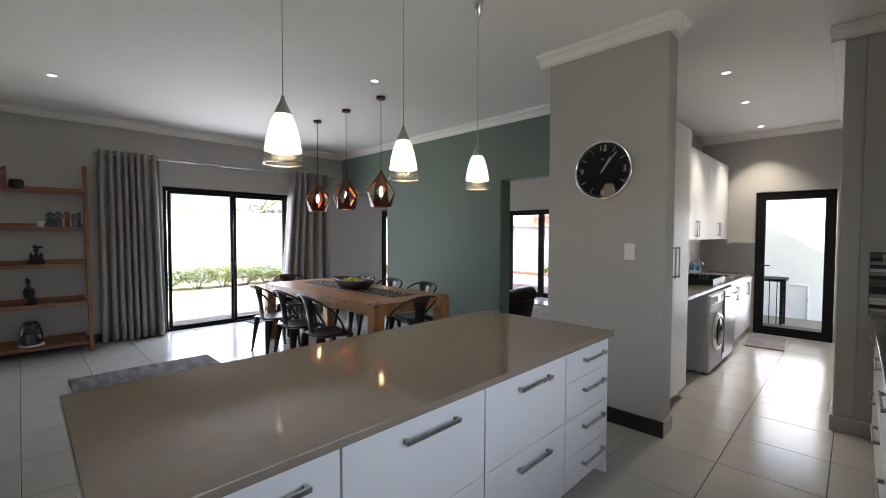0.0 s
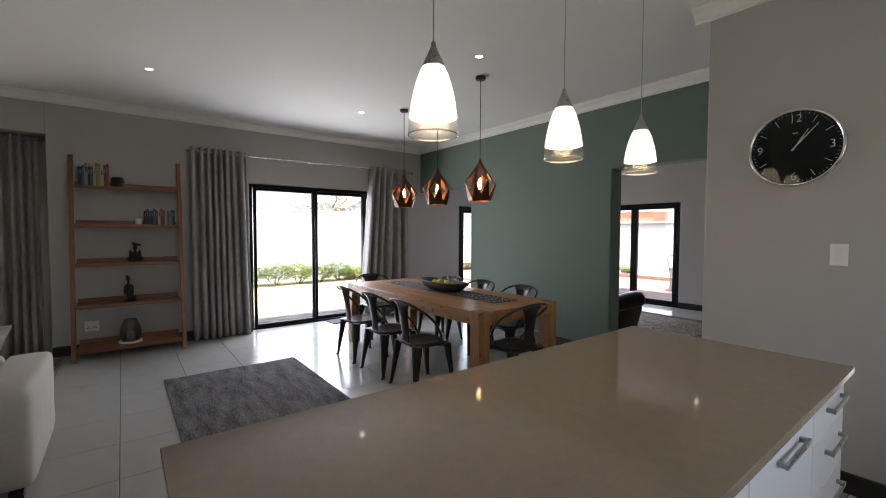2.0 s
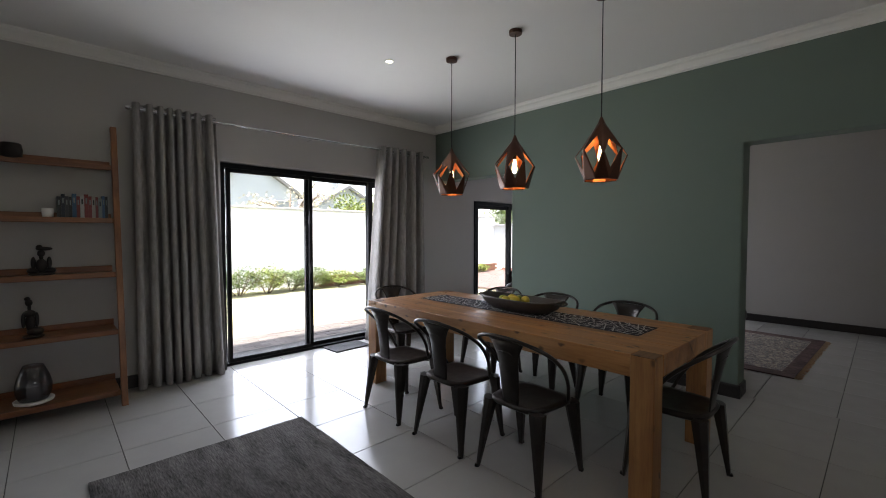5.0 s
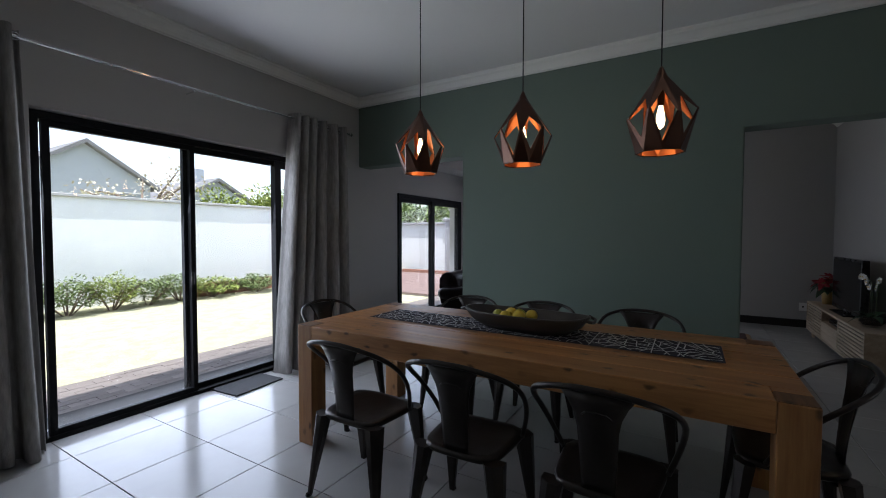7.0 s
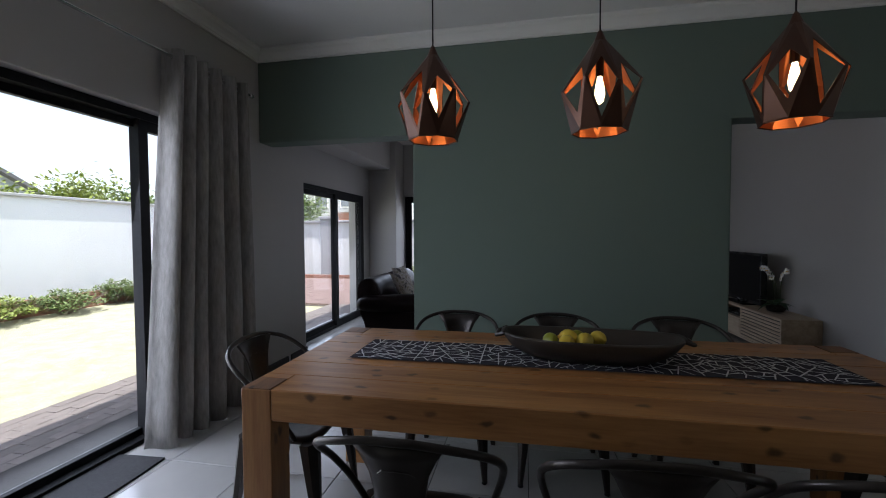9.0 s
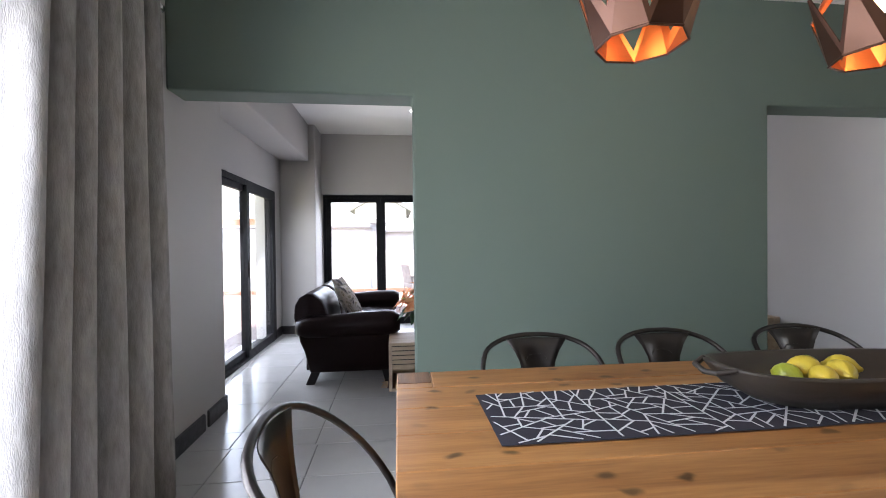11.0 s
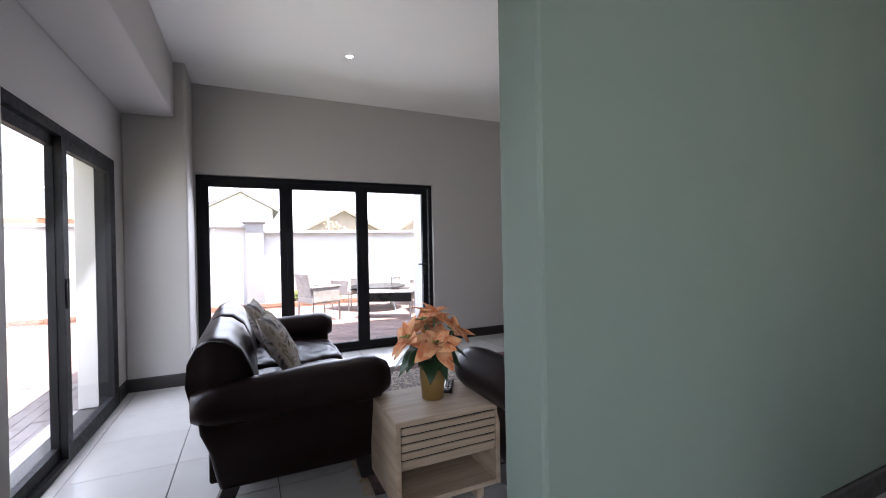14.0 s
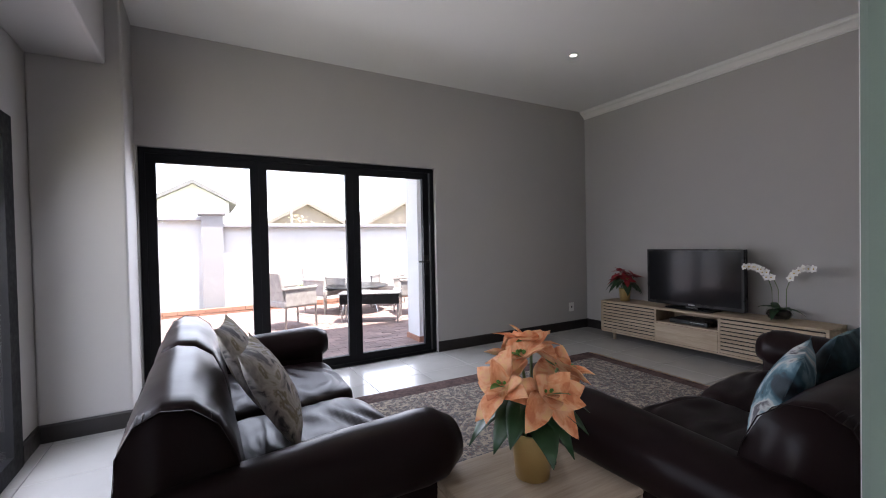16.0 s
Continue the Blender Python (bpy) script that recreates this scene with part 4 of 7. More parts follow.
blob_figure("figurine", "dark bronze slender kneeling figurine on the shelf",
            [(0, 0.01, 0.015, 0.045, 0.065, 0.018), (0, 0.02, 0.05, 0.035, 0.05, 0.035), (0, -0.005, 0.12, 0.024, 0.03, 0.075), (0, -0.01, 0.19, 0.022, 0.038, 0.03), (0.0, 0.03, 0.14, 0.012, 0.013, 0.06), (0.0, -0.045, 0.14, 0.012, 0.013, 0.06),
             (0, -0.01, 0.235, 0.011, 0.011, 0.03), (0, -0.012, 0.275, 0.02, 0.022, 0.028), (0, -0.02, 0.305, 0.016, 0.018, 0.016)], (-6.62, 0.535, 0.616))
M_CLEAR = glassy("clear_glass", (0.97, 0.97, 0.97), 0.0, 0.03)
M_RIM = glassy("bright_glass_edge", (0.9, 0.9, 0.88), 0.15, 0.5)
M_SMOKE = glassy("smoked_glass", (0.50, 0.50, 0.53), 0.05, 0.10)
lan = thing("lantern", (-6.6, 0.535, 0.1205), "domed smoked glass candle lantern on the low shelf", "lantern")
part("dish", lathe([(0.09, 0.0), (0.115, 0.01), (0.118, 0.028), (0.108, 0.03), (0.1, 0.018), (0.002, 0.016)], 28), M_PLASTIC, lan, "pale round dish", smooth=True)
part("dome", lathe([(0.085, 0.026), (0.105, 0.08), (0.108, 0.14), (0.095, 0.20), (0.072, 0.26), (0.06, 0.29), (0.058, 0.29), (0.07, 0.258), (0.092, 0.2), (0.105, 0.14), (0.102, 0.08), (0.082, 0.028)], 28, caps=False), M_SMOKE, lan, "smoked glass dome", smooth=True)
part("candle", lathe([(0.04, 0.018), (0.042, 0.13), (0.036, 0.136), (0.002, 0.13)], 20), M_PLASTIC, lan, "white candle", smooth=True)


def wall_plate(name, at, turn, w, h, label, slots):
    t = thing(name, at, label, "socket" if "socket" in name else "switch", turn=turn)
    part("plate", box(-w / 2, w / 2, -0.009, 0, -h / 2, h / 2, None, 0.003, 2), M_PLASTIC, t)
    for sx, sz, a, b, m in slots:
        part("rocker" if m is M_PLASTIC else "slot", box(sx - a, sx + a, -0.0115, -0.0085, sz - b, sz + b, None, 0.001), m, t)
    return t


wall_plate("wall_socket", (WX, 0.165, 0.32), 90, 0.135, 0.125, "white double wall socket above the skirting",
           [(x + dx, dz, 0.006, 0.005, M_GAPSHADE) for x in (-0.03, 0.03) for dx, dz in ((-0.011, -0.02), (0.011, -0.02), (0, 0.0))] + [(-0.03, 0.035, 0.009, 0.007, M_PLASTIC), (0.03, 0.035, 0.009, 0.007, M_PLASTIC)])


# ---------------- kitchen and laundry ----------------
def bar_handle(parent, x, y0, y1, z, out=0.03):
    """A flat steel bow handle along y, on a front that faces +x."""
    bm = box(x + out - 0.010, x + out, y0, y1, z - 0.009, z + 0.009, None, 0.002)
    box(x, x + out - 0.010, y0 + 0.004, y0 + 0.018, z - 0.008, z + 0.008, bm)
    box(x, x + out - 0.010, y1 - 0.018, y1 - 0.004, z - 0.008, z + 0.008, bm)
    return part("handle", bm, M_STEEL, parent, "brushed steel bow handle")


def upright_handle(parent, x, y, z0, z1, out=0.03):
    bm = box(x + out - 0.010, x + out, y - 0.009, y + 0.009, z0, z1, None, 0.002)
    box(x, x + out - 0.010, y - 0.008, y + 0.008, z0 + 0.004, z0 + 0.018, bm)
    box(x, x + out - 0.010, y - 0.008, y + 0.008, z1 - 0.018, z1 - 0.004, bm)
    return part("handle", bm, M_STEEL, parent, "brushed steel bow handle")


FX0 = -0.68
for n, (y0, y1, cuts, lab) in enumerate(((2.478, 2.985, (0.85, 0.68, 0.47, 0.26, 0.085), "white lacquered island unit with four drawers"),
                                         (1.80, 2.475, (0.85, 0.475, 0.085), "white lacquered island unit with two deep drawers"),
                                         (1.12, 1.797, (0.85, 0.475, 0.085), "white lacquered island unit with two deep drawers"),
                                         (0.575, 1.117, (0.85, 0.475, 0.085), "white lacquered island unit with two deep drawers"))):
    u = thing("island_cabinet", (0, 0, 0), lab, "cabinet", "island cabinets")
    part("body", box(-1.43, FX0 - 0.022, y0 + 0.001, y1 - 0.001, 0.085, 0.853), M_WHITE, u)
    part("plinth", box(-1.41, FX0 - 0.07, y0 + 0.001, y1 - 0.001, 0.0, 0.085), M_WHITE, u)
    if n == 0:
        part("side_panel", box(-1.43, FX0, y1, y1 + 0.018, 0.0, 0.853, None, 0.001), M_WHITE, u)
    for a, b in zip(cuts, cuts[1:]):
        d = part("drawer_front", box(FX0 - 0.02, FX0, y0 + 0.002, y1 - 0.002, b + 0.002, a - 0.002, None, 0.0015), M_WHITE, u)
        c = (y0 + y1) / 2 + (0.07 if n == 0 else 0.03)
        bar_handle(d, FX0, c - 0.135, c + 0.135, a - 0.075)
top = part("countertop", box(-1.662, -0.652, 0.548, 3.03, 0.855, 0.885, None, 0.003, 2), M_STONE)
tagged(top, "long taupe quartz island countertop, polished and bare", "countertop")

M_OPAL = bpy.data.materials.new("opal_glass")
M_OPAL.use_nodes = True
ob_b = M_OPAL.node_tree.nodes["Principled BSDF"]
ob_b.inputs["Base Color"].default_value = (0.9, 0.84, 0.72, 1)
ob_b.inputs["Roughness"].default_value = 0.25
ob_b.inputs["Emission Color"].default_value = (1.0, 0.84, 0.60, 1)
ob_b.inputs["Emission Strength"].default_value = 0.56


def glass_pendant():
    z0 = 1.787
    t = thing("glass_pendant", (-1.425, 1.291, z0), "opal and clear glass cone pendant with a steel cap, lit", "pendant lamp", "pendants over the island")
    part("cap", lathe([(0.003, 0.300), (0.0075, 0.297), (0.009, 0.285), (0.011, 0.278), (0.037, 0.222), (0.037, 0.217), (0.002, 0.217)], 24), M_STEEL, t, "brushed steel cone cap", smooth=True)
    part("opal_shade", lathe([(0.036, 0.219), (0.049, 0.192), (0.062, 0.150), (0.072, 0.105), (0.079, 0.056), (0.075, 0.056), (0.068, 0.105), (0.058, 0.150), (0.045, 0.19), (0.02, 0.216)], 32, caps=False), M_OPAL, t, "glowing white opal glass", smooth=True)
    part("clear_rim", lathe([(0.0765, 0.088), (0.0815, 0.04), (0.0835, 0.0), (0.0815, 0.0), (0.0797, 0.04), (0.0755, 0.088)], 32, caps=False), M_CLEAR, t, "clear glass rim", smooth=True)
    part("rim_edge", tube([(0.0825 * math.cos(a * math.pi / 16), 0.0825 * math.sin(a * math.pi / 16), 0.0) for a in range(32)], 0.0024, 6, closed=True), M_RIM, t)
    part("cable", tube([(0, 0, 0.295), (0, 0, CEIL - z0 - 0.09)], 0.0022, 6), M_STEEL, t)
    part("ceiling_rose", lathe([(0.004, CEIL - z0 - 0.10), (0.012, CEIL - z0 - 0.095), (0.035, CEIL - z0 - 0.01), (0.037, CEIL - z0), (0.002, CEIL - z0)], 24), M_CHROME, t, "chrome cone rose", smooth=True)
    part("bulb", lathe([(0.012, 0.17), (0.022, 0.135), (0.025, 0.11), (0.018, 0.085), (0.001, 0.078)], 16), M_BULB, t, smooth=True)
    return t


gp = glass_pendant()
for y in (1.995, 2.645):
    copy_thing(gp, pose(-1.44, y, 1.787))
for y in (1.291, 1.995, 2.645):
    bulb_light("island_glow", (-1.44, y, 1.787 + 0.045), 0.38, (1.0, 0.74, 0.45), 0.04)

# clock
clk = thing("wall_clock", (-1.042, CY, 1.985), "large round black wall clock with a polished steel rim", "clock")
R = 0.232
M_DIAL = material("clock_glass_black", (0.006, 0.006, 0.007), 0.045, vary=0.02, bump=0, rough_vary=0.01, spec=0.5)
FACE = pose(0, 0, 0, 90, 0, 0)


def faced(bm):
    bm.transform(FACE)
    return bm


part("rim", faced(lathe([(R - 0.012, 0.0), (R, 0.006), (R, 0.03), (R - 0.006, 0.036), (R - 0.016, 0.032), (R - 0.018, 0.018)], 64, caps=False)), M_CHROME, clk, "polished steel rim", smooth=True)
part("dial", faced(lathe([(0.001, 0.018), (R - 0.014, 0.018), (R - 0.014, 0.002), (0.001, 0.002)], 64)), M_DIAL, clk, "glossy black dial")
M_SILVER = material("silver_print", (0.62, 0.62, 0.64), 0.4, metal=0.1, vary=0.03, bump=0)
for h in range(12):
    a = math.radians(90 - 30 * h)
    if h % 3:
        bm = box(-0.0013, 0.0013, R * 0.68, R * 0.86, 0.0185, 0.0195)
        bm.transform(Matrix.Rotation(math.radians(-30 * h), 4, "Z"))
        part("hour_mark", faced(bm), M_SILVER, clk)
for h, s in ((12, "12"), (3, "3"), (6, "6"), (9, "9")):
    cu = bpy.data.curves.new("numeral", "FONT")
    cu.body, cu.size, cu.extrude = s, 0.066, 0.0006
    cu.offset = -0.0012
    cu.align_x, cu.align_y = "CENTER", "CENTER"
    num = new("numeral", cu)
    num.data.materials.append(M_SILVER)
    a = math.radians(90 - 30 * h)
    num.parent = clk
    num.matrix_basis = FACE @ pose(R * 0.74 * math.cos(a), R * 0.74 * math.sin(a), 0.0192)
for k in range(60):
    a = math.radians(6 * k)
    if k % 5:
        bm = box(-0.0009, 0.0009, R * 0.86, R * 0.90, 0.0183, 0.0190)
        bm.transform(Matrix.Rotation(a, 4, "Z"))
        part("minute_mark", faced(bm), M_SILVER, clk)
for name, length, ang, z in (("hour_hand", 0.12, -31, 0.024), ("minute_hand", 0.17, -40, 0.027)):
    bm = box(-0.003, 0.003, -0.02, length * 0.6, z, z + 0.001)
    box(-0.0018, 0.0018, length * 0.6, length, z, z + 0.001, bm)
    bm.transform(Matrix.Rotation(math.radians(ang), 4, "Z"))
    part(name, faced(bm), M_SILVER, clk)
part("brand_mark", faced(box(-0.012, 0.012, 0.085, 0.09, 0.0183, 0.019)), M_SILVER, clk)
wall_plate("light_switch", (-0.828, CY, 1.35), 0, 0.078, 0.125, "white three-rocker light switch on the clock wall", [(0, 0.032, 0.011, 0.012, M_PLASTIC), (0, 0.0, 0.011, 0.012, M_PLASTIC), (0, -0.032, 0.011, 0.012, M_PLASTIC)])

# tall cupboard beyond the clock wall
tc = thing("tall_cupboard", (0, 0, 0), "tall white lacquered larder cupboard on short legs", "cupboard")
part("body", box(-1.40, -0.70, CY + 0.21, 4.72, 0.10, 2.42), M_WHITE, tc)
for y0, y1, hy in ((CY + 0.212, 4.30, 4.25), (4.304, 4.718, 4.35)):
    d = part("door", box(-0.70, -0.68, y0, y1, 0.10, 2.42, None, 0.0015), M_WHITE, tc)
    upright_handle(d, -0.68, hy, 1.12, 1.38)
for y in (4.02, 4.66):
    part("leg", box(-0.78, -0.74, y, y + 0.04, 0, 0.10), M_PLASTIC, tc)

# laundry run
for y0, y1, g in ((4.73, 5.92, 0), (5.924, 7.08, 1), (7.084, 8.27, 2)):
    u = thing("upper_cabinet", (0, 0, 0), "white lacquered laundry wall cabinet with two doors", "cabinet", "laundry wall cabinets")
    part("body", box(-1.415, -1.07, y0, y1, 1.42, 2.55), M_WHITE, u)
    m = (y0 + y1) / 2
    for a, b, h in ((y0, m, m - 0.04), (m, y1, m + 0.04)):
        d = part("door", box(-1.07, -1.05, a + 0.002, b - 0.002, 1.42, 2.55, None, 0.0015), M_WHITE, u)
        upright_handle(d, -1.05, h, 1.46, 1.66)
wt = part("worktop", box(-1.415, -0.69, 4.73, 8.275, 0.872, 0.902, None, 0.003), M_STONEDARK)
tagged(wt, "speckled dark grey granite laundry worktop", "worktop")
M_SINKM = M_STEEL
sk = thing("sink", (-1.05, 7.45, 0.902), "inset stainless steel sink beside the drainer", "sink")
part("rim", box(-0.25, 0.25, -0.36, 0.36, 0.0005, 0.005, None, 0.002), M_SINKM, sk)
# flat black sheet in place of the shaded hollow of the steel bowl
part("bowl", box(-0.20, 0.20, -0.30, 0.05, 0.0055, 0.007), M_GAPSHADE, sk)
tap = thing("tap", (-1.28, 7.15, 0.902), "chrome mixer tap with a curved spout", "tap")
part("spout", tube([(0, 0, 0), (0, 0, 0.17), (0.03, -0.01, 0.215), (0.09, -0.03, 0.225), (0.17, -0.06, 0.20), (0.18, -0.062, 0.17)], 0.012, 10), M_CHROME, tap, smooth=True)
part("base", lathe([(0.026, 0.001), (0.026, 0.03), (0.014, 0.05), (0.002, 0.05)], 16), M_CHROME, tap)
part("lever", tube([(0, 0.015, 0.10), (0.02, 0.06, 0.135)], 0.006, 8), M_CHROME, tap)
rk = thing("dish_rack", (-1.0, 6.25, 0.902), "black plastic dish drying tray on the worktop", "dish rack")
part("tray", box(-0.24, 0.26, -0.30, 0.30, 0.001, 0.012, None, 0.004), M_BLACK, rk)
for y in (-0.30, 0.288):
    part("side", box(-0.24, 0.26, y, y + 0.012, 0.012, 0.075), M_BLACK, rk)
for x in (-0.24, 0.248):
    part("side", box(x, x + 0.012, -0.288, 0.288, 0.012, 0.075), M_BLACK, rk)
for k in range(7):
    part("wire", tube([(-0.2, -0.22 + k * 0.07, 0.012), (-0.2, -0.22 + k * 0.07, 0.13), (0.1, -0.22 + k * 0.07, 0.13), (0.1, -0.22 + k * 0.07, 0.012)], 0.003, 5), M_STEEL, rk)
M_BLUE = material("blue_plastic", (0.05, 0.26, 0.55), 0.35, vary=0.05, bump=0)
for x, y, r, h, m, lab in ((-1.3, 6.85, 0.035, 0.2, M_PLASTIC, "white plastic dish soap bottle"), (-1.22, 7.35, 0.035, 0.17, M_BLUE, "blue plastic detergent bottle"), (-1.32, 7.45, 0.03, 0.19, M_BLUE, "blue plastic spray bottle")):
    b = thing("bottle", (x, y, 0.9025), lab + " on the worktop", "bottle", "bottles by the sink")
    part("body", lathe([(r * 0.9, 0), (r, 0.01), (r, h * 0.65), (r * 0.4, h * 0.8), (r * 0.35, h * 0.85), (0.001, h * 0.85)], 16), m, b, smooth=True)
    part("lid", lathe([(r * 0.45, h * 0.85), (r * 0.45, h), (0.001, h)], 12), M_PLASTIC, b)
sh = thing("wall_rail", (-1.05, 8.28, 1.36), "slim chrome wall shelf under the cabinets", "shelf")
part("glass_shelf", box(0.0, 0.38, -0.13, -0.005, 0.0, 0.008), M_CHROME, sh)
part("bracket", box(0.02, 0.05, -0.03, 0, -0.02, 0.0), M_CHROME, sh)
part("bracket", box(0.33, 0.36, -0.03, 0, -0.02, 0.0), M_CHROME, sh)
sp = part("splashback", box(-1.42, -1.412, 4.73, 8.275, 0.905, 1.415), M_WHITE)
tagged(sp, "plain white tiled splashback", "splashback", kind="structure")

M_WASHER = material("silver_grey_enamel", (0.42, 0.43, 0.46), 0.48, vary=0.02, scale=10, bump=0, rough_vary=0.0)
def washer(y, dark, lab):
    t = thing("washing_machine" if not dark else "dishwasher", (-0.95, y + 0.3, 0), lab, "washing machine" if not dark else "dishwasher")
    part("body", box(-0.30, 0.28, -0.298, 0.298, 0.02, 0.85, None, 0.018, 2), M_WASHER if not dark else M_STEEL, t)
    for sx in (-0.24, 0.22):
        for sy in (-0.24, 0.24):
            part("foot", lathe([(0.02, 0), (0.02, 0.02), (0.001, 0.02)], 10, (sx, sy, 0)), M_BLACK, t)
    turn = pose(0.28, 0, 0.43, 0, 90, 0)
    if not dark:
        part("control_panel", box(0.28, 0.290, -0.28, 0.28, 0.735, 0.835, None, 0.003), M_PLASTIC, t)
        part("display", box(0.2902, 0.292, -0.02, 0.14, 0.755, 0.815), M_SCREEN, t)
        part("drawer", box(0.2902, 0.293, -0.26, -0.11, 0.75, 0.825, None, 0.001), M_WASHER, t)
        for nm, pr, m in (("door_ring", [(0.155, 0.0), (0.205, 0.0), (0.205, 0.018), (0.185, 0.04), (0.155, 0.034)], M_CHROME), ("door_glass", [(0.001, 0.05), (0.10, 0.044), (0.155, 0.03), (0.155, 0.0), (0.001, 0.0)], M_SCREEN)):
            bm = lathe(pr, 36, caps=nm == "door_glass")
            bm.transform(turn)
            part(nm, bm, m, t, smooth=True)
        kb = lathe([(0.028, 0.0), (0.026, 0.02), (0.001, 0.022)], 16)
        kb.transform(pose(0.290, -0.06, 0.785, 0, 90, 0))
        part("dial", kb, M_CHROME, t)
    else:
        part("door", box(0.28, 0.295, -0.29, 0.29, 0.12, 0.84, None, 0.004), M_STEEL, t)
        part("handle", tube([(0.295, -0.24, 0.77), (0.33, -0.23, 0.77), (0.33, 0.23, 0.77), (0.295, 0.24, 0.77)], 0.009, 8), M_CHROME, t)
    return t


washer(5.50, False, "silver-grey front-loading washing machine under the worktop")
washer(6.13, True, "brushed steel dishwasher under the worktop")
for y0, y1 in ((6.75, 7.50), (7.504, 8.27)):
    u = thing("base_cabinet", (0, 0, 0), "white lacquered laundry base cabinet", "cabinet", "laundry base cabinets")
    part("body", box(-1.40, -0.735, y0, y1, 0.1, 0.87), M_WHITE, u)
    part("plinth", box(-1.40, -0.79, y0, y1, 0.0, 0.1), M_WHITE, u)
    m = (y0 + y1) / 2
    for a, b, h in ((y0, m, m - 0.04), (m, y1, m + 0.04)):
        d = part("door", box(-0.735, -0.715, a + 0.002, b - 0.002, 0.1, 0.868, None, 0.0015), M_WHITE, u)
        upright_handle(d, -0.715, h, 0.62, 0.8)
M_BATH = material("mauve_grey_shag", (0.20, 0.18, 0.19), 0.95, vary=0.4, scale=50, bump=0.02, bump_scale=120, spec=0.1)
tagged(flat_rug("bath_mat", -0.66, -0.25, 7.25, 8.1, 0.015, M_BATH, "mauve-grey shaggy mat by the back door", 6, 4), category="mat")

# right-hand kitchen run
for y0, y1 in ((4.05, 4.76), (3.33, 4.046), (2.6, 3.326), (1.85, 2.596), (1.1, 1.846), (0.35, 1.096)):
    u = thing("base_cabinet", (0, 0, 0), "white lacquered kitchen base unit with two drawers", "cabinet", "kitchen base units")
    part("body", box(0.53, 1.24, y0, y1, 0.1, 0.868), M_WHITE, u)
    part("plinth", box(0.59, 1.24, y0, y1, 0.0, 0.1), M_WHITE, u)
    for a, b in ((0.865, 0.48), (0.478, 0.1)):
        d = part("drawer_front", box(0.51, 0.53, y0 + 0.002, y1 - 0.002, b + 0.002, a - 0.002, None, 0.0015), M_WHITE, u)
        c = (y0 + y1) / 2
        hb = box(0.48, 0.49, c - 0.135, c + 0.135, a - 0.085, a - 0.067, None, 0.002)
        box(0.49, 0.51, c - 0.131, c - 0.117, a - 0.084, a - 0.068, hb)
        box(0.49, 0.51, c + 0.117, c + 0.131, a - 0.084, a - 0.068, hb)
        part("handle", hb, M_STEEL, d, "brushed steel bow handle")
tagged(part("worktop", box(0.49, 1.245, 0.35, 4.775, 0.87, 0.90, None, 0.003), M_STONEDARK), "speckled dark grey granite kitchen worktop", "worktop")
MOS = [material("mosaic_strip", c, 0.2, vary=0.06, bump=0) for c in ((0.55, 0.54, 0.52), (0.12, 0.11, 0.10), (0.28, 0.25, 0.22), (0.04, 0.04, 0.045), (0.40, 0.36, 0.32))]
bs = tagged(part("splashback", box(0.47, 1.245, 4.772, 4.779, 0.902, 1.36), M_GROUT), "glass and stone mosaic strip splashback", "splashback", kind="structure")
rg = random.Random(12)
z = 0.905
while z < 1.34:
    x = 0.472
    while x < 1.23:
        w = min(rg.choice((0.06, 0.1, 0.15)), 1.243 - x)
        part("tile", box(x + 0.001, x + w - 0.001, 4.766, 4.772, z + 0.001, z + 0.024), rg.choice(MOS), bs)
        x += w
    z += 0.026


# ---------------- family room ----------------
def soft(bm, amt, freq, seed):
    """Pushes the surface in and out a little, like stuffed leather."""
    bm.normal_update()
    for v in bm.verts:
        v.co += v.normal * amt * noise.noise(v.co * freq + Vector((seed, seed * 0.7, 0)))
    return bm


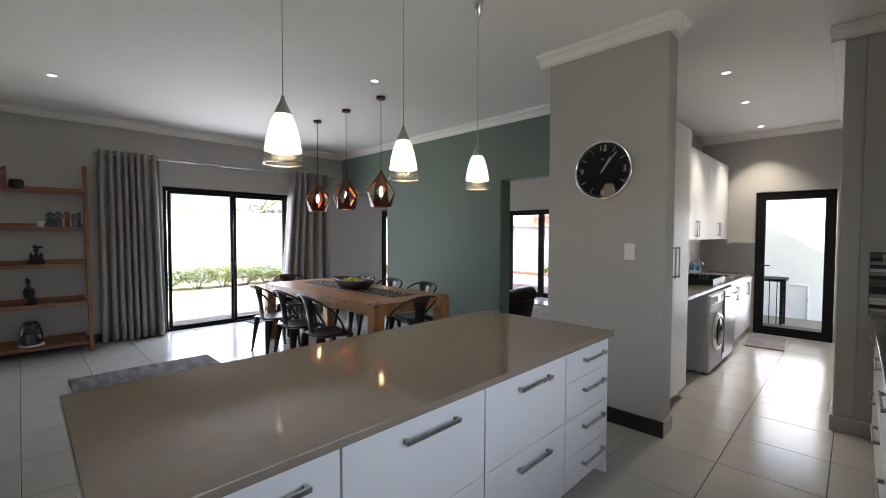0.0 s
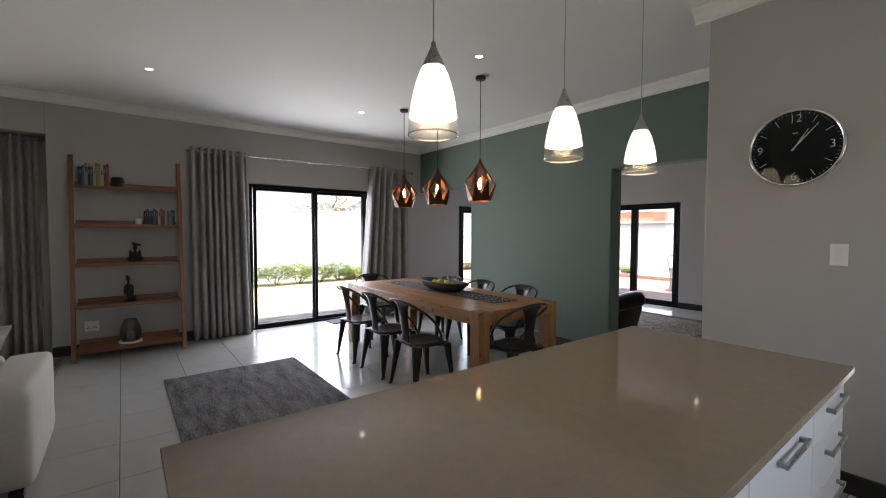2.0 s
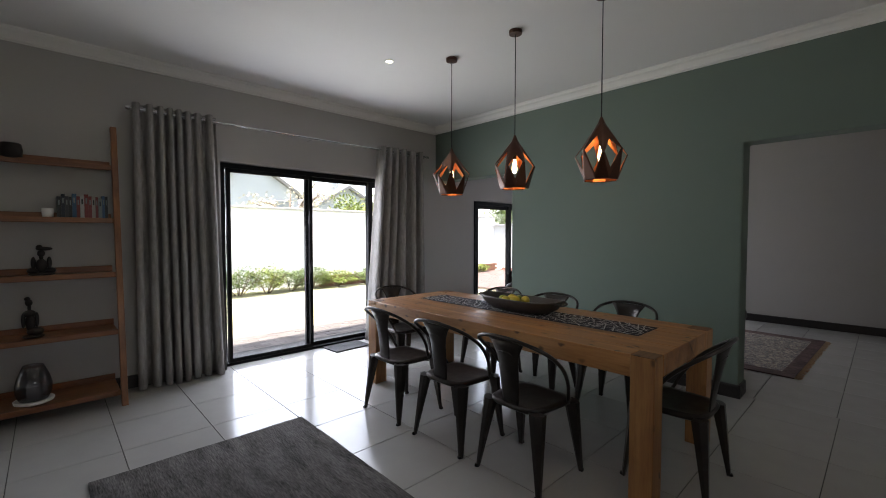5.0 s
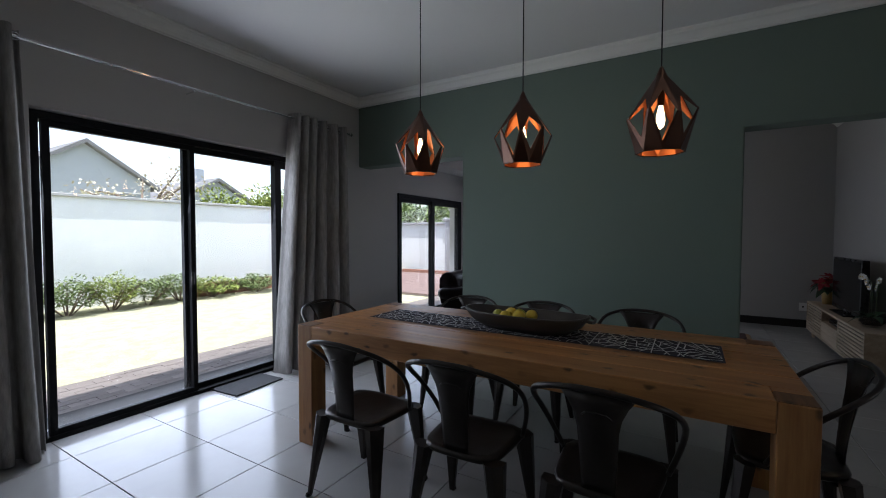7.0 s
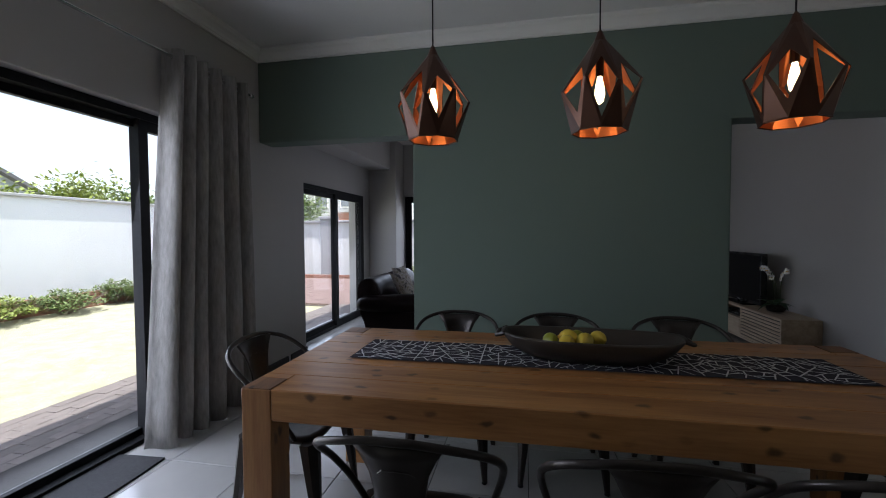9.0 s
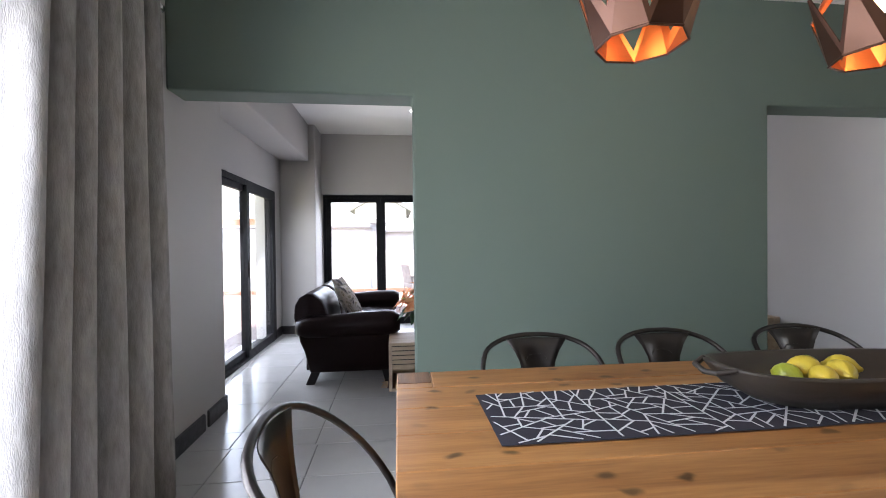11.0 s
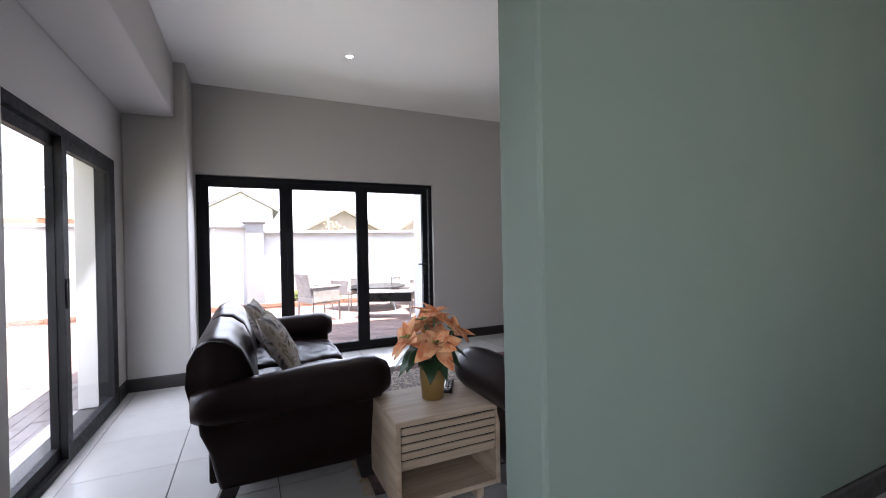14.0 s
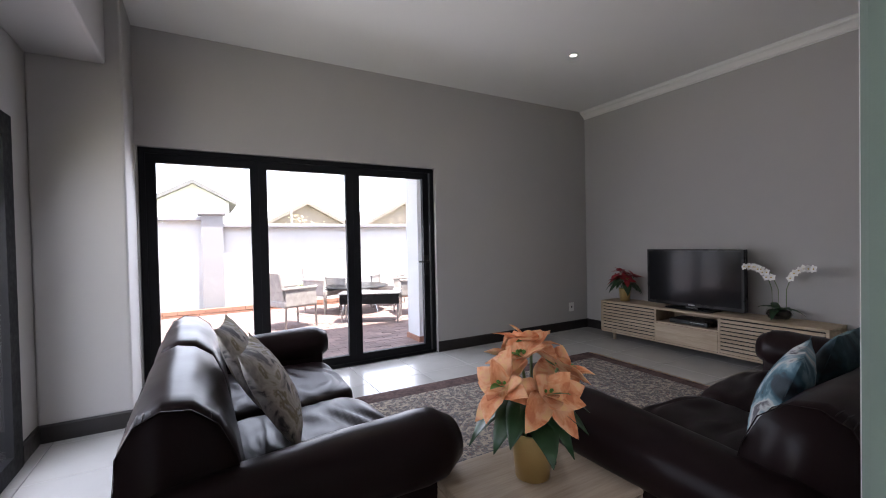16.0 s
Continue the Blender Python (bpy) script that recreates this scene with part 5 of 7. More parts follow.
def sofa():
    """Two-seater, faces +x, its width along y; origin under the middle of its back."""
    t = thing("sofa", (0, 0, 0), "dark brown leather two-seater sofa with rolled arms", "sofa", "leather sofas")
    W, D = 0.975, 1.0
    base = bmesh.new()
    rr = []
    for z, s in ((0.10, -0.045), (0.16, -0.03), (0.30, 0.0), (0.40, 0.0)):
        rr.append([(0.19 - s * 0.3, -W + 0.15 - s, z), (D - 0.05, -W + 0.15 - s, z), (D - 0.05, W - 0.15 + s, z), (0.19 - s * 0.3, W - 0.15 + s, z)])
    part("base", loft(rr), M_LEATHER, t, bevel=0.02)
    SEC = [(0.06, 0.34), (-0.02, 0.50), (-0.055, 0.64), (-0.045, 0.75), (0.0, 0.825), (0.07, 0.855), (0.15, 0.845), (0.225, 0.79), (0.27, 0.70), (0.30, 0.58), (0.32, 0.46), (0.30, 0.38)]
    SEC = [(x * 0.86 + 0.105, 0.34 + (z - 0.34) * 0.955) for x, z in SEC]
    for k, s in enumerate((-1, 1)):
        y0, y1 = sorted((s * 0.004, s * (W - 0.22)))
        seat = soft(superbox(0.26, D - 0.02, y0, y1, 0.29, 0.478, 16, power=5), 0.016, 4, k)
        for v in seat.verts:
            if v.co.z > 0.42:
                v.co.z += 0.009 * math.sin(52 * v.co.x + 12 * v.co.y + 6 * noise.noise(v.co * 4)) * max(0, 1 - abs(v.co.y - (y0 + y1) / 2) / 0.42)
        c = part("seat_cushion", seat, M_LEATHER, t, smooth=True)
        rr = []
        ye = s * (W - 0.115)
        for i in range(15):
            u = i / 14
            y = s * 0.003 + (ye - s * 0.003) * u
            e = 1 - 0.05 * max(0, 1 - 9 * u) ** 2 - 0.03 * max(0, 10 * u - 9) ** 2
            rr.append([(0.14 + (x - 0.14) * e, y, 0.58 + (z - 0.58) * e) for x, z in SEC])
        back = part("back_cushion", soft(loft(rr), 0.008, 6, k + 3), M_LEATHER, t, smooth=True)
        # stitched end panel and its gathered seam
        part("seam", tube([(x, ye + s * 0.001, z) for x, z in [(0.14 + (x - 0.14) * 0.972, 0.58 + (z - 0.58) * 0.972) for x, z in SEC[1:11]]], 0.0018, 6), M_LEATHER, back)
        g = bmesh.new()
        for i in range(12):
            x = 0.09 + 0.017 * i
            zt = 0.822 - 3.6 * (x - 0.175) ** 2
            tube([(x, ye - s * 0.075, zt - 0.003), (x, ye - s * 0.04, zt - 0.0005), (x, ye - s * 0.005, zt - 0.008)], [0.0006, 0.0016, 0.001], 5, g)
        part("gathers", g, M_LEATHER, back)
    # rolled arms over side panels that taper to the foot
    for s in (-1, 1):
        rr = []
        for i in range(15):
            u = i / 14
            x = 0.085 + (D - 0.075) * u
            r = (0.100 + 0.022 * u) * (1 if 0 < i < 14 else 0.62) * (0.93 if i in (1, 13) else 1)
            zc = 0.525 + 0.03 * u
            cy = s * (W - 0.105)
            rr.append([(x, cy + 1.12 * r * math.cos(2 * math.pi * k / 30), zc + r * math.sin(2 * math.pi * k / 30)) for k in range(30)])
        part("arm", soft(loft(rr), 0.005, 7, 11 + s), M_LEATHER, t, smooth=True)
        pr = []
        for z, xo, yo in ((0.105, 0.19, 0.125), (0.20, 0.175, 0.085), (0.32, 0.155, 0.055), (0.42, 0.12, 0.03), (0.52, 0.11, 0.03)):
            ring = [(xo, s * (W - yo)), (D - 0.03, s * (W - yo)), (D - 0.03, s * (W - 0.21)), (xo, s * (W - 0.21))]
            pr.append([(x, y, z) for x, y in ring])
        part("side_panel", loft(pr), M_LEATHER, t, smooth=True, bevel=0.02)
    part("back_panel", box(0.14, 0.20, -W + 0.2, W - 0.2, 0.11, 0.5, None, 0.015, 2), M_LEATHER, t)
    M = M_SKIRT
    for x, lean in ((0.24, -0.05), (D - 0.12, 0.03)):
        for s in (-1, 1):
            y = s * (W - 0.16)
            rr = [[(x + dx * 0.5 + lean * (1 - q), y + dy * 0.5, q * 0.115) for dx, dy in ((-0.08, -0.08), (0.08, -0.08), (0.08, 0.08), (-0.08, 0.08))] for q in (0.0, 1.0)]
            part("foot", loft(rr), M, t, "dark wooden block foot", bevel=0.004)
    return t


s1 = sofa()
s1.matrix_basis = pose(-6.52, 7.08, 0)
copy_thing(s1, pose(-4.13, 5.19, 0, 0, 0, 90))

def cloth_pattern(name, cols, scale):
    m = bpy.data.materials.new(name)
    m.use_nodes = True
    nt = m.node_tree
    b = nt.nodes["Principled BSDF"]
    tc = nt.nodes.new("ShaderNodeTexCoord")
    v = nt.nodes.new("ShaderNodeTexNoise")
    v.inputs["Scale"].default_value = scale
    v.inputs["Detail"].default_value = 4
    v.inputs["Distortion"].default_value = 0.9
    nt.links.new(tc.outputs["Object"], v.inputs[0])
    r = nt.nodes.new("ShaderNodeValToRGB")
    r.color_ramp.interpolation = "EASE"
    while len(r.color_ramp.elements) < len(cols):
        r.color_ramp.elements.new(0.5)
    for i, c in enumerate(cols):
        r.color_ramp.elements[i].position = 0.36 + 0.28 * i / (len(cols) - 1)
        r.color_ramp.elements[i].color = (*c, 1)
    nt.links.new(v.outputs[0], r.inputs[0])
    nt.links.new(r.outputs[0], b.inputs["Base Color"])
    b.inputs["Roughness"].default_value = 0.85
    f = nt.nodes.new("ShaderNodeTexNoise")
    f.inputs["Scale"].default_value = 350
    nt.links.new(tc.outputs["Object"], f.inputs[0])
    bp = nt.nodes.new("ShaderNodeBump")
    bp.inputs["Distance"].default_value = 0.002
    nt.links.new(f.outputs[0], bp.inputs["Height"])
    nt.links.new(bp.outputs[0], b.inputs["Normal"])
    return m


M_CUSH1 = cloth_pattern("taupe_leaf_print", [(0.045, 0.04, 0.04), (0.30, 0.27, 0.24), (0.42, 0.38, 0.33), (0.20, 0.17, 0.11), (0.40, 0.39, 0.38)], 7)
M_CUSH2 = cloth_pattern("teal_leaf_print", [(0.03, 0.045, 0.055), (0.05, 0.12, 0.15), (0.20, 0.30, 0.33), (0.48, 0.48, 0.46), (0.10, 0.09, 0.10)], 6)
M_CUSH3 = cloth_pattern("dark_teal_leaf_print", [(0.012, 0.02, 0.026), (0.02, 0.05, 0.062), (0.06, 0.11, 0.125), (0.03, 0.03, 0.035)], 6)


def cushion(m, mat, label, size=0.42, thick=0.085):
    bm = bmesh.new()
    n = 12
    for side in (-1, 1):
        rows = []
        for j in range(n + 1):
            row = []
            for i in range(n + 1):
                u, v = -1 + 2 * i / n, -1 + 2 * j / n
                d = (1 - u * u) * (1 - v * v)
                pin = 1 - 0.07 * (1 - abs(u * v))
                row.append((u * size / 2 * (1 - 0.08 * (1 - v * v)) * 1.0, v * size / 2 * (1 - 0.08 * (1 - u * u)), side * (thick * d ** 0.55 + 0.004 * noise.noise((u * 3, v * 3, side)))))
            rows.append(row)
        loft(rows, bm, close_ring=False)
    bmesh.ops.remove_doubles(bm, verts=bm.verts, dist=0.0005)
    ob = part("cushion", bm, mat, smooth=True)
    ob.matrix_basis = m
    return tagged(ob, label, "cushion", "scatter cushions")


cushion(pose(-6.02, 6.73, 0.675, 0, 62, -10), M_CUSH1, "taupe leaf-print scatter cushion leaning on the sofa back", 0.43, 0.065)
cushion(pose(-6.10, 7.00, 0.73, 0, 64, -8), M_CUSH1, "taupe leaf-print scatter cushion behind the other one", 0.42, 0.06)
cushion(pose(-4.50, 5.62, 0.665, -70, 0, 16), M_CUSH2, "teal and white leaf-print scatter cushion on the sofa", 0.42, 0.07)
cushion(pose(-4.12, 5.60, 0.68, -72, 0, 4), M_CUSH3, "dark teal leaf-print scatter cushion in the sofa corner", 0.43, 0.07)

# side table
st = thing("side_table", (-5.333, 5.975, 0), "pale washed wood side table with a slatted drawer", "side table")
hx, hy = 0.272, 0.215
part("top", box(-hx, hx, -hy, hy, 0.440, 0.465, None, 0.004, 2), M_PALE, st)
for s in (-1, 1):
    a, b = sorted((s * hx, s * (hx - 0.025)))
    part("side", box(a, b, -hy + 0.002, hy, 0.065, 0.4395, None, 0.002), M_PALEY, st)
part("back", box(-hx + 0.026, hx - 0.026, hy - 0.015, hy - 0.001, 0.09, 0.439), M_PALE, st)
part("shelf", box(-hx + 0.0255, hx - 0.0255, -hy + 0.004, hy - 0.016, 0.065, 0.09, None, 0.002), M_PALE, st)
part("middle_board", box(-hx + 0.0255, hx - 0.0255, -hy + 0.02, hy - 0.016, 0.235, 0.252), M_PALE, st)
# black backing paints the shade between the drawer's slats
dr = part("drawer", box(-hx + 0.028, hx - 0.028, -hy + 0.012, -hy + 0.02, 0.254, 0.438), M_GAPSHADE, st)
for k in range(5):
    z = 0.255 + k * 0.037
    part("slat", box(-hx + 0.028, hx - 0.028, -hy + 0.001, -hy + 0.0118, z, z + 0.029, None, 0.002), M_PALE, dr)
for sx in (-1, 1):
    part("foot", box(sx * 0.17 - 0.02, sx * 0.17 + 0.02, -hy + 0.03, hy - 0.03, 0.0, 0.0645, None, 0.003), M_PALEY, st)
# remote shape with buttons stands in for a small square dark framed coaster
box_rm = thing("remote_control", (-5.19, 6.08, 0.4655), "small dark remote-shaped stand-in for a framed coaster on the side table", "remote control", turn=60)
part("case", box(-0.09, 0.09, -0.024, 0.024, 0.0, 0.018, None, 0.005, 2), M_BLACK, box_rm)
for i in range(4):
    for j in range(2):
        part("button", box(-0.06 + i * 0.03, -0.045 + i * 0.03, -0.014 + j * 0.018, -0.004 + j * 0.018, 0.018, 0.0195), M_STEEL, box_rm)


# potted plants
def blade(bm, at, yaw, pitch, length, width, droop, fold, mi=0, n=6, seed=0.0):
    """One pointed leaf from `at`, heading yaw, raised by pitch (degrees), bending down by droop."""
    yw, pt = math.radians(yaw), math.radians(pitch)
    d = Vector((math.cos(yw) * math.cos(pt), math.sin(yw) * math.cos(pt), math.sin(pt)))
    side = Vector((-math.sin(yw), math.cos(yw), 0))
    up = side.cross(d) * -1
    up = d.cross(side)
    rows = []
    for k in range(n + 1):
        s = k / n
        w = width * (math.sin(math.pi * min(1, s ** 0.75)) ** 0.8) * (1 - 0.25 * s) if 0 < s < 1 else 0.0008
        c = Vector(at) + d * length * s + Vector((0, 0, -droop * length * s * s)) + side * 0.04 * length * math.sin(3 * s + seed)
        ridge = up * fold * w
        wave = up * 0.10 * w * math.sin(9 * s + seed)
        rows.append([tuple(c - side * w + ridge + wave), tuple(c - side * w * 0.5 + ridge * 0.35), tuple(c), tuple(c + side * w * 0.5 + ridge * 0.35), tuple(c + side * w + ridge - wave)])
    return loft(rows, bm, close_ring=False, mi=mi)


def leafy(name, base, tip, vein, scale):
    m = material(name, base, 0.5, vary=0.2, scale=scale, bump=0.003, bump_scale=120, spread=0.0)
    return m


M_PEACH = cloth_pattern("peach_bract", [(0.62, 0.20, 0.08), (0.74, 0.31, 0.14), (0.80, 0.42, 0.23), (0.80, 0.48, 0.22)], 16)
M_REDB = material("red_bract", (0.30, 0.012, 0.02), 0.5, vary=0.3, scale=30, bump=0.002)
M_LEAF = material("dark_green_leaf", (0.018, 0.055, 0.018), 0.4, vary=0.35, scale=30, bump=0.002, bump_scale=90)
M_LEAFL = material("fresh_green_leaf", (0.10, 0.24, 0.035), 0.45, vary=0.3, scale=30, bump=0.002)
M_GOLD = material("brushed_gold_pot", (0.55, 0.40, 0.17), 0.38, metal=0.9, vary=0.06, scale=20, bump=0.0006, bump_scale=90)
M_STEM = material("green_stem", (0.10, 0.15, 0.05), 0.6, vary=0.2, bump=0.001)
M_SOIL = material("potting_soil", (0.03, 0.022, 0.016), 0.95, vary=0.4, scale=80, bump=0.006)


def poinsettia(at, heads, bract, lab, scale=1.0, seed=1):
    rg = random.Random(seed)
    t = thing("potted_poinsettia", at, lab, "potted plant")
    
    part("pot", lathe([(0.052, 0.0), (0.056, 0.003), (0.068, 0.150), (0.068, 0.155), (0.064, 0.155), (0.060, 0.135), (0.002, 0.135)], 32), M_GOLD, t, "brushed gold pot", smooth=True)
    part("soil", lathe([(0.060, 0.136), (0.03, 0.142), (0.001, 0.143)], 16), M_SOIL, t)
    for hx_, hy_, hz, r, tilt in heads:
        st_ = part("stem", tube([(hx_ * 0.2, hy_ * 0.2, 0.13), (hx_ * 0.55, hy_ * 0.55, 0.13 + (hz - 0.13) * 0.6), (hx_, hy_, hz)], 0.005, 6), M_STEM, t)
        out_yaw = math.degrees(math.atan2(hy_, hx_))
        n = 6
        for ring, (cnt, ln, pt) in enumerate(((5, 1.0, 6), (4, 0.78, 26), (2, 0.48, 50))):
            for k in range(cnt):
                yaw = 360 * k / cnt + rg.uniform(-16, 16) + ring * 33
                bm = blade(bmesh.new(), (0, 0, -0.004 * ring), yaw, pt + rg.uniform(-22, 24), r * ln * rg.uniform(0.8, 1.12), r * 0.32 * (ln ** 0.6), rg.uniform(0.0, 0.2), 0.22, seed=rg.uniform(0, 6))
                bm.transform(Matrix.Translation((hx_, hy_, hz)) @ Matrix.Rotation(math.radians(tilt), 4, Vector((-hy_, hx_, 0.0001)).normalized()))
                lf = part("bract", bm, bract, t, smooth=True)
                md = lf.modifiers.new("thickness", "SOLIDIFY")
                md.thickness = 0.0012
        c = bmesh.new()
        for k in range(7):
            a = k * 2.4
            bmesh.ops.create_icosphere(c, subdivisions=1, radius=0.006, matrix=Matrix.Translation((hx_ + 0.012 * math.cos(a), hy_ + 0.012 * math.sin(a), hz + 0.016)))
        part("flower_eye", c, M_LEAFL, t)
        for k in range(2):
            bm = blade(bmesh.new(), (hx_, hy_, hz), rg.uniform(0, 360), 25, r * 0.5, r * 0.16, 0.3, 0.3, seed=k)
            part("green_bract", bm, M_LEAFL, t, smooth=True)
    for k in range(13):
        yaw = 360 * k / 13 + rg.uniform(-14, 14)
        z = rg.uniform(0.19, 0.29)
        bm = blade(bmesh.new(), (0.03 * math.cos(math.radians(yaw)), 0.03 * math.sin(math.radians(yaw)), z), yaw, rg.uniform(-5, 28), rg.uniform(0.16, 0.20), rg.uniform(0.05, 0.062), rg.uniform(0.6, 1.0), 0.25, seed=rg.uniform(0, 6))
        lf = part("leaf", bm, M_LEAF, t, smooth=True)
        md = lf.modifiers.new("thickness", "SOLIDIFY")
        md.thickness = 0.001
    return t


poinsettia((-5.325, 5.99, 0.4655), [(-0.02, -0.10, 0.300, 0.150, 52), (-0.135, -0.02, 0.325, 0.135, 48), (0.135, 0.01, 0.335, 0.150, 46), (0.03, 0.12, 0.360, 0.130, 40), (-0.04, 0.0, 0.400, 0.130, 22), (0.03, 0.03, 0.430, 0.140, 10)],
           M_PEACH, "peach poinsettia in a brushed gold pot on the side table", 1.0, 3)
poinsettia((-1.74, 8.30, 0.4705), [(0.0, 0.0, 0.32, 0.13, 5), (-0.09, 0.05, 0.28, 0.12, 30), (0.07, -0.08, 0.30, 0.12, 30), (-0.06, -0.08, 0.27, 0.11, 35), (0.03, 0.08, 0.36, 0.11, 10)],
           M_REDB, "dark red poinsettia in a gold pot on the media cabinet", 1.0, 5)

# media cabinet
mc = thing("media_cabinet", (-1.725, 7.41, 0), "long low pale wood media cabinet with slatted doors", "cabinet")
X0, X1, Y0, Y1 = -0.185, 0.185, -1.11, 1.11
part("top", box(X0, X1, Y0, Y1, 0.446, 0.470, None, 0.003), M_PALEY, mc)
part("bottom", box(X0 + 0.004, X1, Y0, Y1, 0.085, 0.105, None, 0.002), M_PALEY, mc)
for y in (Y0, Y1 - 0.022):
    part("side", box(X0 + 0.002, X1, y, y + 0.022, 0.1055, 0.4455), M_PALEY, mc)
part("back", box(X1 - 0.012, X1 - 0.002, Y0 + 0.023, Y1 - 0.023, 0.1055, 0.4455), M_PALEY, mc)
for y0, y1 in ((Y0 + 0.026, -0.287), (0.397, Y1 - 0.026)):
    # black backing paints the shade between the door slats
    d = part("door", box(X0 + 0.018, X0 + 0.026, y0, y1, 0.108, 0.443), M_GAPSHADE, mc)
    for k in range(9):
        z = 0.109 + k * 0.0372
        part("slat", box(X0 + 0.004, X0 + 0.0175, y0, y1, z, z + 0.026, None, 0.002), M_PALEY, d)
for y in (-0.285, 0.377):
    part("divider", box(X0 + 0.006, X1 - 0.013, y, y + 0.018, 0.1055, 0.4455), M_PALEY, mc)
part("niche_shelf", box(X0 + 0.006, X1 - 0.013, -0.266, 0.376, 0.302, 0.318), M_PALEY, mc)
part("drawer_front", box(X0 + 0.003, X0 + 0.02, -0.265, 0.375, 0.108, 0.299, None, 0.002), M_PALEY, mc)
for x in (X0 + 0.05, X1 - 0.05):
    for y in (Y0 + 0.16, Y1 - 0.16):
        part("leg", lathe([(0.017, 0.0), (0.022, 0.0848), (0.001, 0.0848)], 12, (x, y, 0)), M_PALEY, mc)
pl = thing("media_player", (-1.74, 7.46, 0.3185), "slim black media player inside the cabinet niche", "media player")
part("case", box(-0.12, 0.14, -0.2, 0.2, 0.003, 0.05, None, 0.004), M_BLACK, pl)
part("display", box(-0.1215, -0.12, 0.02, 0.15, 0.018, 0.036), M_SCREEN, pl)
part("disc_slot", box(-0.1212, -0.12, -0.16, -0.02, 0.03, 0.034), M_STEEL, pl)

tv = thing("television", (-1.74, 7.47, 0.4705), "glossy black flat television on its stand, switched off", "television")
part("housing", box(-0.03, 0.035, -0.505, 0.505, 0.028, 0.64, None, 0.008, 2), M_BLACK, tv)
part("screen", box(-0.0315, -0.0302, -0.477, 0.477, 0.066, 0.615), M_SCREEN, tv)
part("stand", box(-0.11, 0.11, -0.25, 0.25, 0.0, 0.016, None, 0.006, 2), M_SCREEN, tv)
part("neck", box(-0.02, 0.03, -0.06, 0.06, 0.016, 0.03), M_BLACK, tv)
part("brand_mark", box(-0.0321, -0.0302, -0.035, 0.035, 0.042, 0.052), M_SILVER, tv)

# white orchids
orc = thing("potted_orchid", (-1.75, 6.70, 0.4705), "white moth orchid in a clear glass bowl", "potted plant")
part("bowl", lathe([(0.05, 0.0), (0.085, 0.015), (0.105, 0.06), (0.09, 0.10), (0.086, 0.10), (0.1, 0.06), (0.08, 0.018), (0.002, 0.008)], 28), M_CLEAR, orc, "clear glass bowl", smooth=True)
part("moss", lathe([(0.07, 0.02), (0.095, 0.055), (0.08, 0.09), (0.001, 0.095)], 16), M_SOIL, orc)
M_PETAL = material("white_petal", (0.78, 0.76, 0.70), 0.5, vary=0.06, scale=40, bump=0.001)
M_PEST = material("yellow_eye", (0.6, 0.42, 0.08), 0.5, vary=0.1, bump=0)
rg = random.Random(9)
for k in range(8):
    bm = blade(bmesh.new(), (0, 0, 0.09), k * 47 + rg.uniform(-10, 10), rg.uniform(15, 50), rg.uniform(0.16, 0.24), 0.038, rg.uniform(0.3, 0.7), 0.2, seed=k)
    part("leaf", bm, M_LEAF, orc, smooth=True)
for sx, sy, lean in ((0.0, 0.05, 0.16), (0.01, -0.05, -0.16), (0.0, 0.0, 0.20)):
    pts = [(sx, sy, 0.09), (sx, sy + 0.02 * lean, 0.28), (sx, sy + 0.3 * lean, 0.43), (sx - 0.01, sy + 0.8 * lean, 0.49), (sx - 0.02, sy + 1.3 * lean, 0.49)]
    stem = part("stem", tube(pts, 0.003, 6), M_STEM, orc)
    for f in range(6):
        s = 0.45 + f * 0.11
        i = min(3, int(s * 4))
        p = Vector(pts[i]).lerp(Vector(pts[i + 1]), s * 4 - i)
        bm = bmesh.new()
        face = rg.uniform(-30, 30)
        for q in range(5):
            a = q * 72 + 90
            blade(bm, (0, 0, 0), a, 12, 0.037, 0.019, 0.1, 0.1, seed=q)
        bm.transform(Matrix.Translation(p + Vector((-0.012, 0, -0.012))) @ Euler((0, radians(-80), radians(face))).to_matrix().to_4x4())
        fl = part("flower", bm, M_PETAL, orc, "white orchid flower", smooth=True)
        c = bmesh.new()
        bmesh.ops.create_icosphere(c, subdivisions=1, radius=0.007, matrix=Matrix.Translation(p + Vector((-0.022, 0, -0.012))))
        part("flower_eye", c, M_PEST, fl)

